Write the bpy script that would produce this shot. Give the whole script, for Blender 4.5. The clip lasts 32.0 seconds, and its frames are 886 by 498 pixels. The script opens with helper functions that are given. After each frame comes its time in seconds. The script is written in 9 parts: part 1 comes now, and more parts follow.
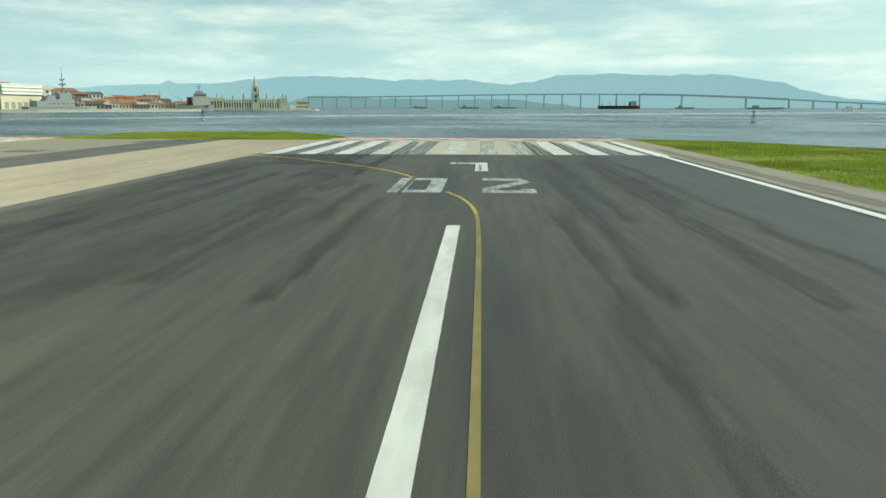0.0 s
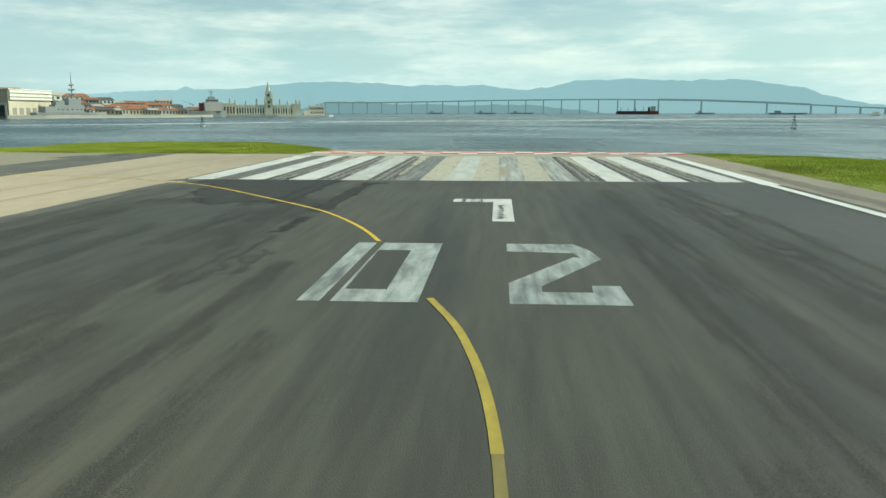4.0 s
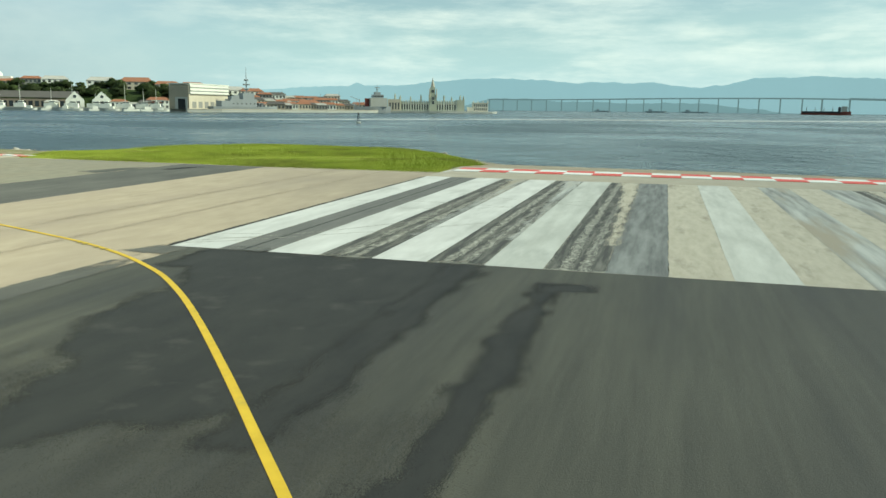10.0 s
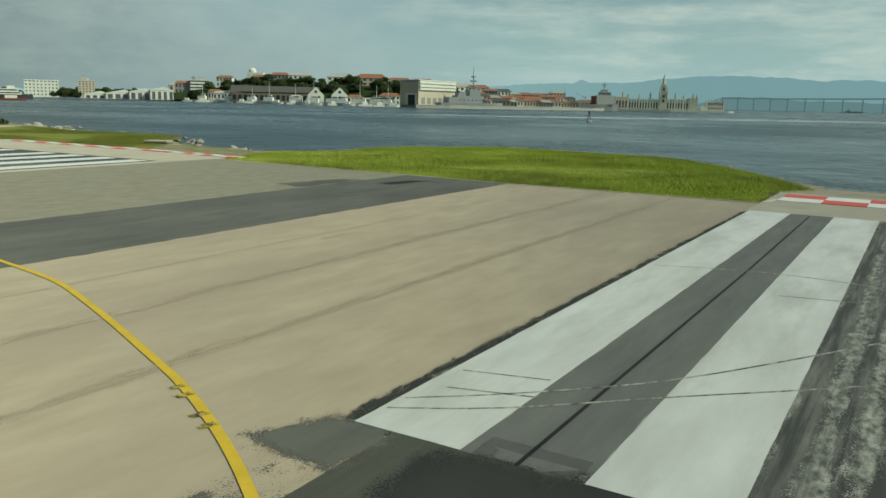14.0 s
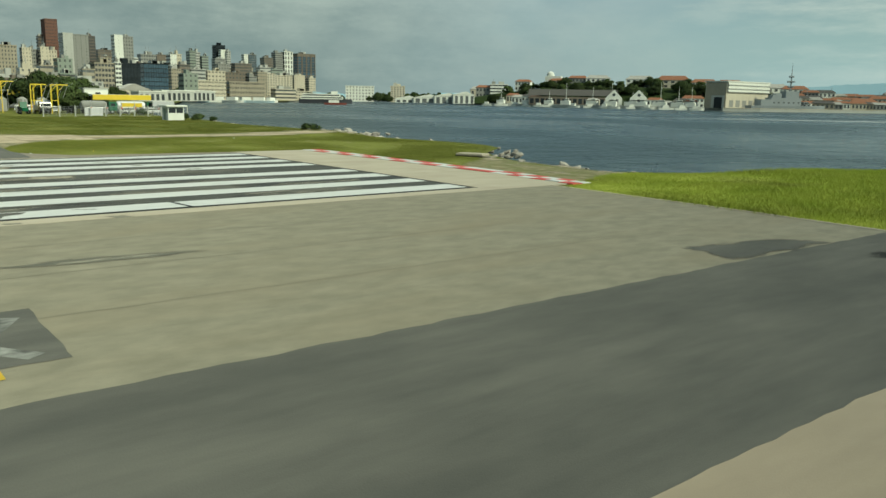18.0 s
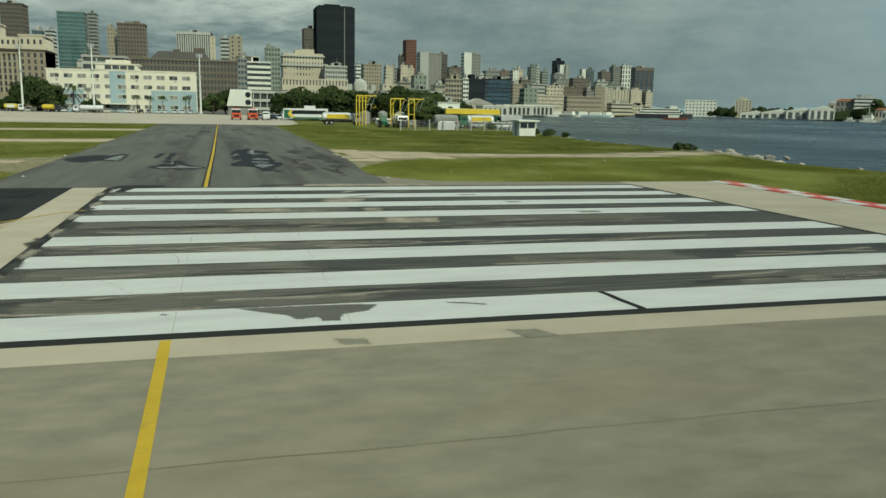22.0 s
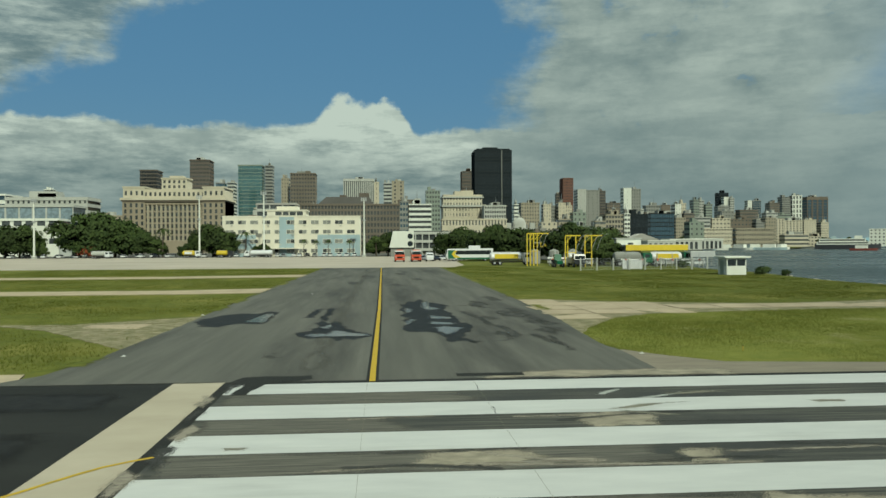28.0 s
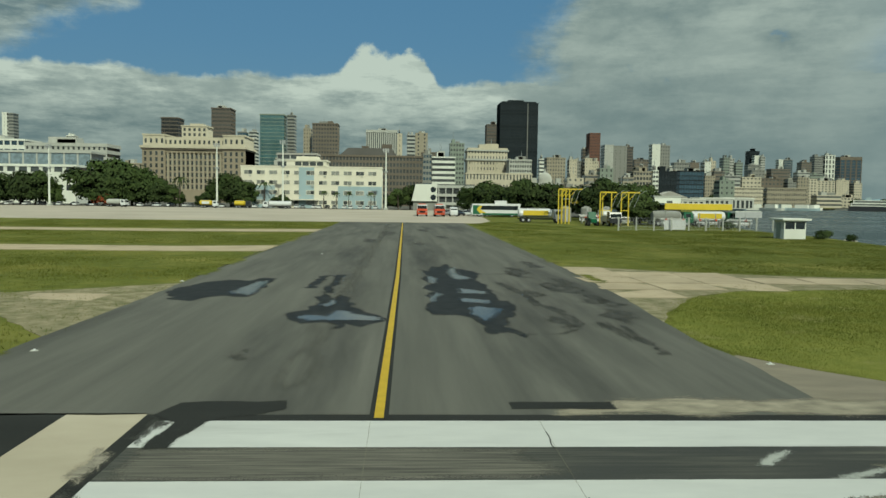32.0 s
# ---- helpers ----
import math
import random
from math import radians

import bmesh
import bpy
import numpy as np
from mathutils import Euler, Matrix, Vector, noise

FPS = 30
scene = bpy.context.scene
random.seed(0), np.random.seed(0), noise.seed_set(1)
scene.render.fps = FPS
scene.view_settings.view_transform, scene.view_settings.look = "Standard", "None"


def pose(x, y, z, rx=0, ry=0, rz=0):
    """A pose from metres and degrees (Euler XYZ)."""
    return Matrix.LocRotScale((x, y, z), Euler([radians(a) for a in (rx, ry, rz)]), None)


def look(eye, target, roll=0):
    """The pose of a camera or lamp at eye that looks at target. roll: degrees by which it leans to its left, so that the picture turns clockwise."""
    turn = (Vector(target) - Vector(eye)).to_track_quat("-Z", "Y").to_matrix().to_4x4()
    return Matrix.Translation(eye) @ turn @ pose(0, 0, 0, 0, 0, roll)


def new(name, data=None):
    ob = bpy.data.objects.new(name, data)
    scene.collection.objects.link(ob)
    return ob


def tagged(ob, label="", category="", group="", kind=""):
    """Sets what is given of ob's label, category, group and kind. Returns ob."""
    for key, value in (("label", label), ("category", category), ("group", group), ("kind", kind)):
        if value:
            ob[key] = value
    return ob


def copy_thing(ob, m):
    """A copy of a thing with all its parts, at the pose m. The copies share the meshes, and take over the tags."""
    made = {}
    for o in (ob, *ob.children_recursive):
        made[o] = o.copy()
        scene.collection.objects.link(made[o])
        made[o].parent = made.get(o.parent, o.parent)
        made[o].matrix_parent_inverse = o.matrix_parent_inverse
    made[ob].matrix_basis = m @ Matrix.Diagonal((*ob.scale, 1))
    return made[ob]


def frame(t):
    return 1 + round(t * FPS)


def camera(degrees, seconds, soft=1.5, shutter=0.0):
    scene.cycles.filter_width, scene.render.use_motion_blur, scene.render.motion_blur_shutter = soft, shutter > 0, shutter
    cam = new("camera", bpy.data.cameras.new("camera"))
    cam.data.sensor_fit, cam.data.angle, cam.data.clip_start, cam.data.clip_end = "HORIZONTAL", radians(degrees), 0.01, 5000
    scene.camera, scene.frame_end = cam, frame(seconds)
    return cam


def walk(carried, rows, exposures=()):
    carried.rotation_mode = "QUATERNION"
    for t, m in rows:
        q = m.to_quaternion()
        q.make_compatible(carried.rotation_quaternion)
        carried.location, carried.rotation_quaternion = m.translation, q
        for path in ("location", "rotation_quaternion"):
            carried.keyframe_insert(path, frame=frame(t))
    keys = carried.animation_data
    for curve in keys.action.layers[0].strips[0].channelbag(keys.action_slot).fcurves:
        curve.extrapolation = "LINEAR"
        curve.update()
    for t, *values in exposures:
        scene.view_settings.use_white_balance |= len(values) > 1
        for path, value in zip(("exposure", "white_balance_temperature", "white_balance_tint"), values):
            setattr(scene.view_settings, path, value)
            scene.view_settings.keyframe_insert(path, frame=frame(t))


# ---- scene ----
cam = camera(57.98, 32.0)
PATH = [
    (0, (63.358, -78.335, 4.583), (62.420, -58.667, 1.080), 0.06),
    (0.5, (63.209, -75.185, 4.597), (62.338, -55.511, 1.109), 0.11),
    (1, (63.160, -72.091, 4.607), (62.331, -52.415, 1.118), 0.11),
    (1.5, (63.218, -69.063, 4.609), (62.422, -49.366, 1.230), 0.16),
    (2, (63.294, -66.060, 4.603), (62.432, -46.368, 1.215), 0.08),
    (2.5, (63.333, -63.064, 4.602), (62.317, -43.379, 1.214), 0.04),
    (3, (63.341, -60.049, 4.601), (62.174, -40.370, 1.227), 0.06),
    (3.5, (63.244, -56.957, 4.564), (61.987, -37.281, 1.201), 0.04),
    (5.5, (62.634, -46.251, 4.615), (60.914, -26.620, 1.197), 0.07),
    (6, (62.364, -43.535, 4.644), (60.483, -23.918, 1.233), 0.14),
    (6.5, (62.049, -40.626, 4.623), (59.938, -21.037, 1.186), 0.11),
    (7, (61.667, -37.762, 4.640), (59.277, -18.206, 1.196), 0.12),
    (7.5, (61.188, -35.053, 4.653), (58.470, -15.537, 1.224), 0.18),
    (8, (60.554, -32.408, 4.674), (57.413, -12.955, 1.249), 0.29),
    (8.5, (59.800, -29.988, 4.682), (56.152, -10.621, 1.271), 0.40),
    (9, (59.013, -27.558, 4.645), (54.820, -8.306, 1.209), 0.38),
    (9.5, (58.238, -25.226, 4.659), (53.514, -6.100, 1.217), 0.59),
    (10, (57.504, -23.221, 4.665), (52.287, -4.226, 1.203), 0.64),
    (10.5, (56.681, -21.380, 4.679), (50.929, -2.543, 1.206), 0.74),
    (11, (55.774, -19.602, 4.690), (49.441, -0.957, 1.190), 0.94),
    (11.5, (54.794, -17.858, 4.720), (47.880, 0.577, 1.207), 1.23),
    (12, (53.731, -16.070, 4.735), (46.243, 2.141, 1.227), 1.41),
    (12.5, (52.579, -14.277, 4.719), (44.497, 3.674, 1.194), 1.38),
    (13, (51.300, -12.470, 4.707), (42.589, 5.178, 1.151), 1.37),
    (13.5, (49.929, -10.705, 4.688), (40.556, 6.594, 1.096), 1.25),
    (14, (48.405, -8.947, 4.672), (38.318, 7.940, 1.058), 1.27),
    (14.5, (46.598, -7.275, 4.657), (35.779, 9.150, 1.024), 1.26),
    (16.5, (38.492, -0.984, 4.603), (24.970, 13.286, 0.925), 1.15),
    (17, (36.522, 0.203, 4.608), (22.382, 13.864, 0.943), 1.16),
    (17.5, (34.610, 1.259, 4.607), (19.857, 14.256, 0.942), 1.19),
    (18, (32.663, 2.317, 4.597), (17.314, 14.602, 0.925), 1.00),
    (18.5, (30.499, 3.220, 4.555), (14.580, 14.766, 0.912), 1.05),
    (19, (28.285, 3.999, 4.499), (11.831, 14.775, 0.877), 1.07),
    (19.5, (26.124, 4.641, 4.463), (9.153, 14.591, 0.860), 1.16),
    (20, (24.024, 5.077, 4.470), (6.566, 14.149, 0.877), 0.95),
    (20.5, (21.944, 5.379, 4.483), (4.033, 13.523, 0.894), 0.97),
    (21, (19.906, 5.537, 4.511), (1.589, 12.729, 0.937), 0.97),
    (21.5, (17.981, 5.572, 4.507), (-0.688, 11.810, 0.964), 1.06),
    (22, (16.181, 5.479, 4.512), (-2.790, 10.772, 1.038), 1.15),
    (22.5, (14.341, 5.369, 4.435), (-4.867, 9.702, 0.932), 1.08),
    (23, (12.567, 5.218, 4.441), (-6.814, 8.688, 0.928), 1.16),
    (23.5, (10.843, 5.060, 4.428), (-8.667, 7.749, 0.945), 1.01),
    (24, (9.219, 4.944, 4.492), (-10.386, 6.999, 1.111), 1.08),
    (24.5, (7.595, 4.915, 4.486), (-12.040, 6.561, 1.055), 1.20),
    (26.5, (2.068, 4.940, 4.594), (-17.768, 6.263, 2.414), 1.67),
    (27, (0.715, 4.898, 4.569), (-19.196, 6.504, 3.578), 1.41),
    (27.5, (-0.579, 4.894, 4.606), (-20.511, 6.529, 4.411), 1.05),
    (28, (-1.781, 4.939, 4.626), (-21.721, 6.487, 4.523), -0.31),
    (28.5, (-3.001, 5.057, 4.634), (-22.928, 6.763, 4.647), 1.02),
    (29, (-4.297, 5.098, 4.621), (-24.191, 7.141, 4.445), 1.72),
    (29.5, (-5.539, 5.121, 4.623), (-25.439, 6.732, 3.438), 1.05),
    (30, (-6.854, 5.151, 4.661), (-26.768, 6.572, 3.471), 1.06),
    (30.5, (-8.226, 5.146, 4.661), (-28.145, 6.445, 3.422), 1.03),
    (31, (-9.551, 5.131, 4.682), (-29.475, 6.320, 3.408), 0.89),
    (31.5, (-10.837, 5.118, 4.671), (-30.764, 6.202, 3.364), 0.93),
    (32, (-12.099, 5.096, 4.714), (-32.034, 6.100, 3.458), 0.79),
]
walk(cam, [(t, look(eye, target, roll)) for t, eye, target, roll in PATH],
     exposures=[(0, 0.3, 6500, -8), (7, 0.26, 6500, -8), (9, 0.25, 6500, -8), (11, 0.2, 6450, -8), (12, 0.02, 6450, -8), (13, -0.12, 6450, -8), (14, -0.4, 6500, -9), (17, -0.5, 6550, -10), (18, -0.36, 6600, -10), (19, -0.36, 6600, -10), (20, -0.6, 6500, -10), (23, -0.76, 6350, -10), (24, -0.72, 6350, -10), (27, -0.68, 6400, -10), (30, -0.72, 6400, -10), (32, -0.72, 6400, -10)])

from mathutils.geometry import tessellate_polygon

# ---- world and sun ----
SUN_AZ, SUN_EL = radians(77), radians(35)
world = bpy.data.worlds.new("sky")
scene.world = world
world.use_nodes = True
wn, wl = world.node_tree.nodes, world.node_tree.links
wn.clear()


def wnode(kind, **props):
    n = wn.new(kind)
    for key, value in props.items():
        if key == "operation":
            n.operation = value
        elif key == "blend_type":
            n.blend_type = value
    return n


def wmath(op, a, b=None, clamp=False):
    n = wnode("ShaderNodeMath", operation=op)
    n.use_clamp = clamp
    for i, v in enumerate((a, b)):
        if v is None:
            continue
        if isinstance(v, (int, float)):
            n.inputs[i].default_value = v
        else:
            wl.new(v, n.inputs[i])
    return n.outputs[0]


def wramp(v, lo, hi):
    n = wn.new("ShaderNodeMapRange")
    n.interpolation_type = "SMOOTHSTEP"
    wl.new(v, n.inputs["Value"])
    n.inputs["From Min"].default_value, n.inputs["From Max"].default_value = lo, hi
    return n.outputs[0]


def wmix(fac, a, b):
    n = wn.new("ShaderNodeMix")
    n.data_type = "RGBA"
    wl.new(fac, n.inputs[0])
    for v, i in ((a, 6), (b, 7)):
        if isinstance(v, tuple):
            n.inputs[i].default_value = (*v, 1)
        else:
            wl.new(v, n.inputs[i])
    return n.outputs[2]


sky = wn.new("ShaderNodeTexSky")
sky.sky_type = "NISHITA"
sky.sun_disc = False
sky.sun_elevation, sky.sun_rotation = SUN_EL, SUN_AZ
sky.air_density, sky.dust_density, sky.ozone_density = 1.1, 1.2, 1.5
co = wn.new("ShaderNodeTexCoord")
sep = wn.new("ShaderNodeSeparateXYZ")
wl.new(co.outputs["Generated"], sep.inputs[0])
dx, dy, dz = sep.outputs


def wnoise(vec, scale, detail, rough, offset=(0, 0, 0), stretch=(1, 1, 1)):
    m = wn.new("ShaderNodeMapping")
    m.inputs["Location"].default_value = offset
    m.inputs["Scale"].default_value = stretch
    wl.new(vec, m.inputs[0])
    n = wn.new("ShaderNodeTexNoise")
    n.inputs["Scale"].default_value, n.inputs["Detail"].default_value, n.inputs["Roughness"].default_value = scale, detail, rough
    wl.new(m.outputs[0], n.inputs[0])
    return n.outputs[0]


west = wramp(wmath("SUBTRACT", wmath("MULTIPLY", dx, -1.0), wmath("MULTIPLY", dy, 0.25)), 0.15, 0.8)
thin_a = wnoise(co.outputs["Generated"], 4.6, 10, 0.64, (3.3, 0.6, 1.2), (1, 1, 6.0))
thin_b = wnoise(co.outputs["Generated"], 13.0, 8, 0.6, (0.2, 2.2, 0.7), (1, 1, 4.5))
thin = wmath("ADD", wmath("MULTIPLY", thin_a, 0.72), wmath("MULTIPLY", thin_b, 0.28))
# clouds over the city: a bank with a tower, a sheet to the north of it and one high to the south
puff = wnoise(co.outputs["Generated"], 9.0, 10, 0.62, (5.4, 2.0, 1.0), (1, 1, 1.5))
broad = wnoise(co.outputs["Generated"], 3.2, 6, 0.55, (2.2, 0.7, 0.3), (1, 1, 1.6))
streak = wnoise(co.outputs["Generated"], 4.0, 10, 0.66, (0.3, 1.1, 0.5), (1, 1, 2.6))
bank_edge = wnoise(co.outputs["Generated"], 5.0, 10, 0.64, (0.4, 2.0, 0), (1, 1, 1.6))
layers = wnoise(co.outputs["Generated"], 7.0, 11, 0.66, (0.9, 0.4, 2.1), (1, 1, 5.0))
scud = wnoise(co.outputs["Generated"], 15.0, 8, 0.62, (2.9, 1.4, 0.1), (1, 1, 3.2))
wob = wmath("ADD", wmath("MULTIPLY", wmath("SUBTRACT", broad, 0.5), 0.22), wmath("MULTIPLY", wmath("SUBTRACT", puff, 0.5), 0.20))
north_of = wramp(wmath("ADD", wmath("SUBTRACT", dy, 0.165), wob), -0.03, 0.05)
south_line = wmath("SUBTRACT", dz, wmath("ADD", 0.375, wmath("MULTIPLY", dy, 0.5)))
south_of = wmath("MULTIPLY", wramp(wmath("ADD", south_line, wmath("MULTIPLY", wob, 0.8)), -0.015, 0.035), wramp(wmath("MULTIPLY", dy, -1.0), 0.10, 0.2))
billow = wnoise(co.outputs["Generated"], 26.0, 6, 0.55, (1.4, 2.6, 0.2), (1, 1, 1.1))
tower = wmath("SUBTRACT", 1.0, wramp(wmath("ABSOLUTE", wmath("ADD", dy, 0.020)), 0.034, 0.072))
bank_top = wmath("ADD", wmath("ADD", 0.146, wmath("MULTIPLY", wmath("SUBTRACT", bank_edge, 0.5), 0.05)), wmath("ADD", wmath("MULTIPLY", wmath("SUBTRACT", billow, 0.5), wmath("ADD", 0.025, wmath("MULTIPLY", tower, 0.022))), wmath("MULTIPLY", tower, 0.032)))
inside = wmath("SUBTRACT", bank_top, dz)
bank = wmath("MULTIPLY", wramp(inside, -0.002, 0.007), west)
open_sky = wmath("SUBTRACT", 1.0, wmath("MULTIPLY", wramp(wmath("ADD", dy, wmath("MULTIPLY", wob, 0.8)), 0.50, 0.66), 0.85))
sheet_m = wmath("MULTIPLY", wmath("MAXIMUM", wmath("MULTIPLY", wmath("MULTIPLY", north_of, open_sky), wramp(wmath("ADD", puff, wmath("MULTIPLY", streak, 0.8)), 0.66, 0.86)), wmath("MULTIPLY", south_of, 0.92)), west)
thin_m = wmath("MULTIPLY", wmath("MULTIPLY", wramp(thin, 0.40, 0.68), 0.62), wmath("SUBTRACT", 1.0, west))
low_haze = wmath("SUBTRACT", 1.0, wramp(dz, 0.0, 0.19))
north_bank = wmath("MULTIPLY", wmath("MULTIPLY", wramp(wmath("SUBTRACT", wmath("ADD", 0.03, wmath("MULTIPLY", bank_edge, 0.04)), wmath("ABSOLUTE", wmath("SUBTRACT", dz, 0.052))), 0.038, 0.05), wramp(dy, 0.8, 0.95)), wramp(dx, -0.05, 0.2))
cover = wmath("MAXIMUM", wmath("MAXIMUM", wmath("MAXIMUM", sheet_m, bank), thin_m), wmath("MULTIPLY", north_bank, 0.7))
blue = wmix(wmath("MULTIPLY", west, 0.75), sky.outputs[0], (1.35, 3.3, 6.3))
tone = wnoise(co.outputs["Generated"], 6.0, 10, 0.6, (1.4, 0.2, 0.9), (1, 1, 2.4))
under = wmath("SUBTRACT", inside, wmath("MULTIPLY", tower, 0.032))
rim = wmath("SUBTRACT", 1.0, wramp(under, 0.005, 0.06))
deep = wramp(under, 0.0, 0.09)
mottle = wmath("ADD", wmath("MULTIPLY", wramp(layers, 0.40, 0.64), 0.62), wmath("MULTIPLY", wramp(scud, 0.42, 0.68), 0.38))
low_part = wmath("MULTIPLY", mottle, wmath("SUBTRACT", 1.0, wmath("MULTIPLY", deep, 0.5)))
lit = wmath("ADD", low_part, wmath("MULTIPLY", wmath("MULTIPLY", rim, wramp(inside, -0.02, 0.0)), wmath("ADD", 0.02, wmath("MULTIPLY", billow, 0.8))), True)
lit = wmath("ADD", lit, wmath("MULTIPLY", wmath("MULTIPLY", tower, wramp(dz, 0.13, 0.15)), 0.3), True)
soft_tone = wramp(wmath("ADD", wmath("MULTIPLY", broad, 0.45), wmath("MULTIPLY", puff, 0.55)), 0.40, 0.62)
sheet_lit = wmath("ADD", 0.10, wmath("MULTIPLY", wmath("ADD", wmath("MULTIPLY", soft_tone, 0.55), wmath("MULTIPLY", mottle, 0.5)), 0.55))
sheet_lit = wmath("MULTIPLY", sheet_lit, wmath("ADD", 0.45, wmath("MULTIPLY", wramp(dz, 0.03, 0.24), 0.65)))
shade = wmath("ADD", wmath("MULTIPLY", lit, wmath("SUBTRACT", 1.0, north_of)), wmath("MULTIPLY", sheet_lit, north_of))
cloud_w = wmix(shade, (2.5, 3.25, 3.55), (9.0, 9.4, 8.9))
cloud_n = wmix(wramp(tone, 0.3, 0.7), (6.4, 7.4, 7.7), (9.6, 9.6, 9.1))
cloud = wmix(west, cloud_n, cloud_w)
hazed = wmix(wmath("MULTIPLY", low_haze, wmath("SUBTRACT", 0.8, wmath("MULTIPLY", west, 0.45))), blue, wmix(west, (4.8, 6.9, 7.9), (2.9, 4.5, 5.4)))
full = wmix(cover, hazed, cloud)
bg = wn.new("ShaderNodeBackground")
bg.inputs["Strength"].default_value = 0.1
wl.new(full, bg.inputs[0])
wo = wn.new("ShaderNodeOutputWorld")
wl.new(bg.outputs[0], wo.inputs[0])

sun = new("sun", bpy.data.lights.new("sun", "SUN"))
sun.data.energy, sun.data.angle, sun.data.color = 4.6, radians(0.6), (1.0, 0.93, 0.80)
sun_way = Vector((math.sin(SUN_AZ) * math.cos(SUN_EL), math.cos(SUN_AZ) * math.cos(SUN_EL), math.sin(SUN_EL)))
sun.matrix_world = look(sun_way * 300, (0, 0, 0))


# ---- materials ----
def material(name, a, b, rough=0.8, scale=1.0, stretch=(1, 1, 1), detail=6, lo=0.35, hi=0.65, bump=0.0, bump_scale=40.0, metal=0.0, spec=0.5,
             c=None, c_scale=0.15, c_lo=0.5, c_hi=0.7, c_stretch=(1, 1, 1), vary=0.0, rough_b=None):
    """Two colours mixed by a fine noise, a third one by a broad noise, fine relief, and a difference from piece to piece."""
    m = bpy.data.materials.new(name)
    m.use_nodes = True
    n, l = m.node_tree.nodes, m.node_tree.links
    p = n["Principled BSDF"]
    tc = n.new("ShaderNodeTexCoord")
    geo = n.new("ShaderNodeNewGeometry")

    def tex(sc, st, det):
        mp = n.new("ShaderNodeMapping")
        mp.inputs["Scale"].default_value = st
        l.new(geo.outputs["Position"], mp.inputs[0])
        t = n.new("ShaderNodeTexNoise")
        t.inputs["Scale"].default_value, t.inputs["Detail"].default_value = sc, det
        t.inputs["Roughness"].default_value = 0.6
        l.new(mp.outputs[0], t.inputs[0])
        return t.outputs[0]

    def ranged(v, x, y):
        r = n.new("ShaderNodeMapRange")
        r.inputs["From Min"].default_value, r.inputs["From Max"].default_value = x, y
        l.new(v, r.inputs[0])
        return r.outputs[0]

    def mixed(f, x, y, kind="MIX"):
        k = n.new("ShaderNodeMix")
        k.data_type, k.blend_type = "RGBA", kind
        if isinstance(f, float):
            k.inputs[0].default_value = f
        else:
            l.new(f, k.inputs[0])
        for v, i in ((x, 6), (y, 7)):
            if isinstance(v, tuple):
                k.inputs[i].default_value = (*v, 1)
            else:
                l.new(v, k.inputs[i])
        return k.outputs[2]

    f = ranged(tex(scale, stretch, detail), lo, hi)
    col = mixed(f, a, b)
    if c:
        col = mixed(ranged(tex(c_scale, c_stretch, 5), c_lo, c_hi), col, c)
    if vary:
        oi = n.new("ShaderNodeObjectInfo")
        hs = n.new("ShaderNodeHueSaturation")
        r = n.new("ShaderNodeMapRange")
        r.inputs["To Min"].default_value, r.inputs["To Max"].default_value = 1 - vary, 1 + vary
        l.new(oi.outputs["Random"], r.inputs[0])
        l.new(r.outputs[0], hs.inputs["Value"])
        l.new(col, hs.inputs["Color"])
        col = hs.outputs[0]
    l.new(col, p.inputs["Base Color"])
    p.inputs["Roughness"].default_value = rough
    if rough_b is not None:
        r = n.new("ShaderNodeMapRange")
        r.inputs["To Min"].default_value, r.inputs["To Max"].default_value = rough, rough_b
        l.new(f, r.inputs[0])
        l.new(r.outputs[0], p.inputs["Roughness"])
    p.inputs["Metallic"].default_value = metal
    p.inputs["Diffuse Roughness"].default_value = 1.0 if rough > 0.7 else 0.3
    p.inputs["Specular IOR Level"].default_value = spec
    if bump:
        bp = n.new("ShaderNodeBump")
        bp.inputs["Strength"].default_value, bp.inputs["Distance"].default_value = bump, 0.02
        l.new(tex(bump_scale, (1, 1, 1), 4), bp.inputs["Height"])
        l.new(bp.outputs[0], p.inputs["Normal"])
    return m


ASPHALT = material("runway_asphalt", (0.053, 0.052, 0.038), (0.083, 0.081, 0.059), 0.72, 2.2, (1, 0.06, 1), 12, 0.36, 0.64, 0.5, 30, spec=0.45,
                   c=(0.034, 0.034, 0.029), c_scale=0.3, c_stretch=(1, 0.08, 1), c_lo=0.48, c_hi=0.66)
ASPHALT_TAXI = material("taxiway_asphalt", (0.082, 0.083, 0.073), (0.132, 0.132, 0.114), 0.88, 0.9, (0.05, 1, 1), 9, 0.3, 0.7, 0.35, 30, spec=0.25,
                        c=(0.052, 0.053, 0.048), c_scale=0.25, c_stretch=(0.12, 1, 1), c_lo=0.5, c_hi=0.68)
ASPHALT_DARK = material("black_asphalt", (0.016, 0.017, 0.015), (0.027, 0.028, 0.025), 0.85, 0.5, (1, 0.15, 1), 6, 0.3, 0.7, 0.3, 30, spec=0.25)
ASPHALT_GREY = material("grey_asphalt", (0.085, 0.085, 0.075), (0.128, 0.126, 0.108), 0.88, 1.3, (1, 0.2, 1), 10, 0.3, 0.7, 0.35, 30,
                        c=(0.070, 0.071, 0.063), c_scale=0.25, c_lo=0.48, c_hi=0.7, c_stretch=(1, 0.4, 1), spec=0.25)
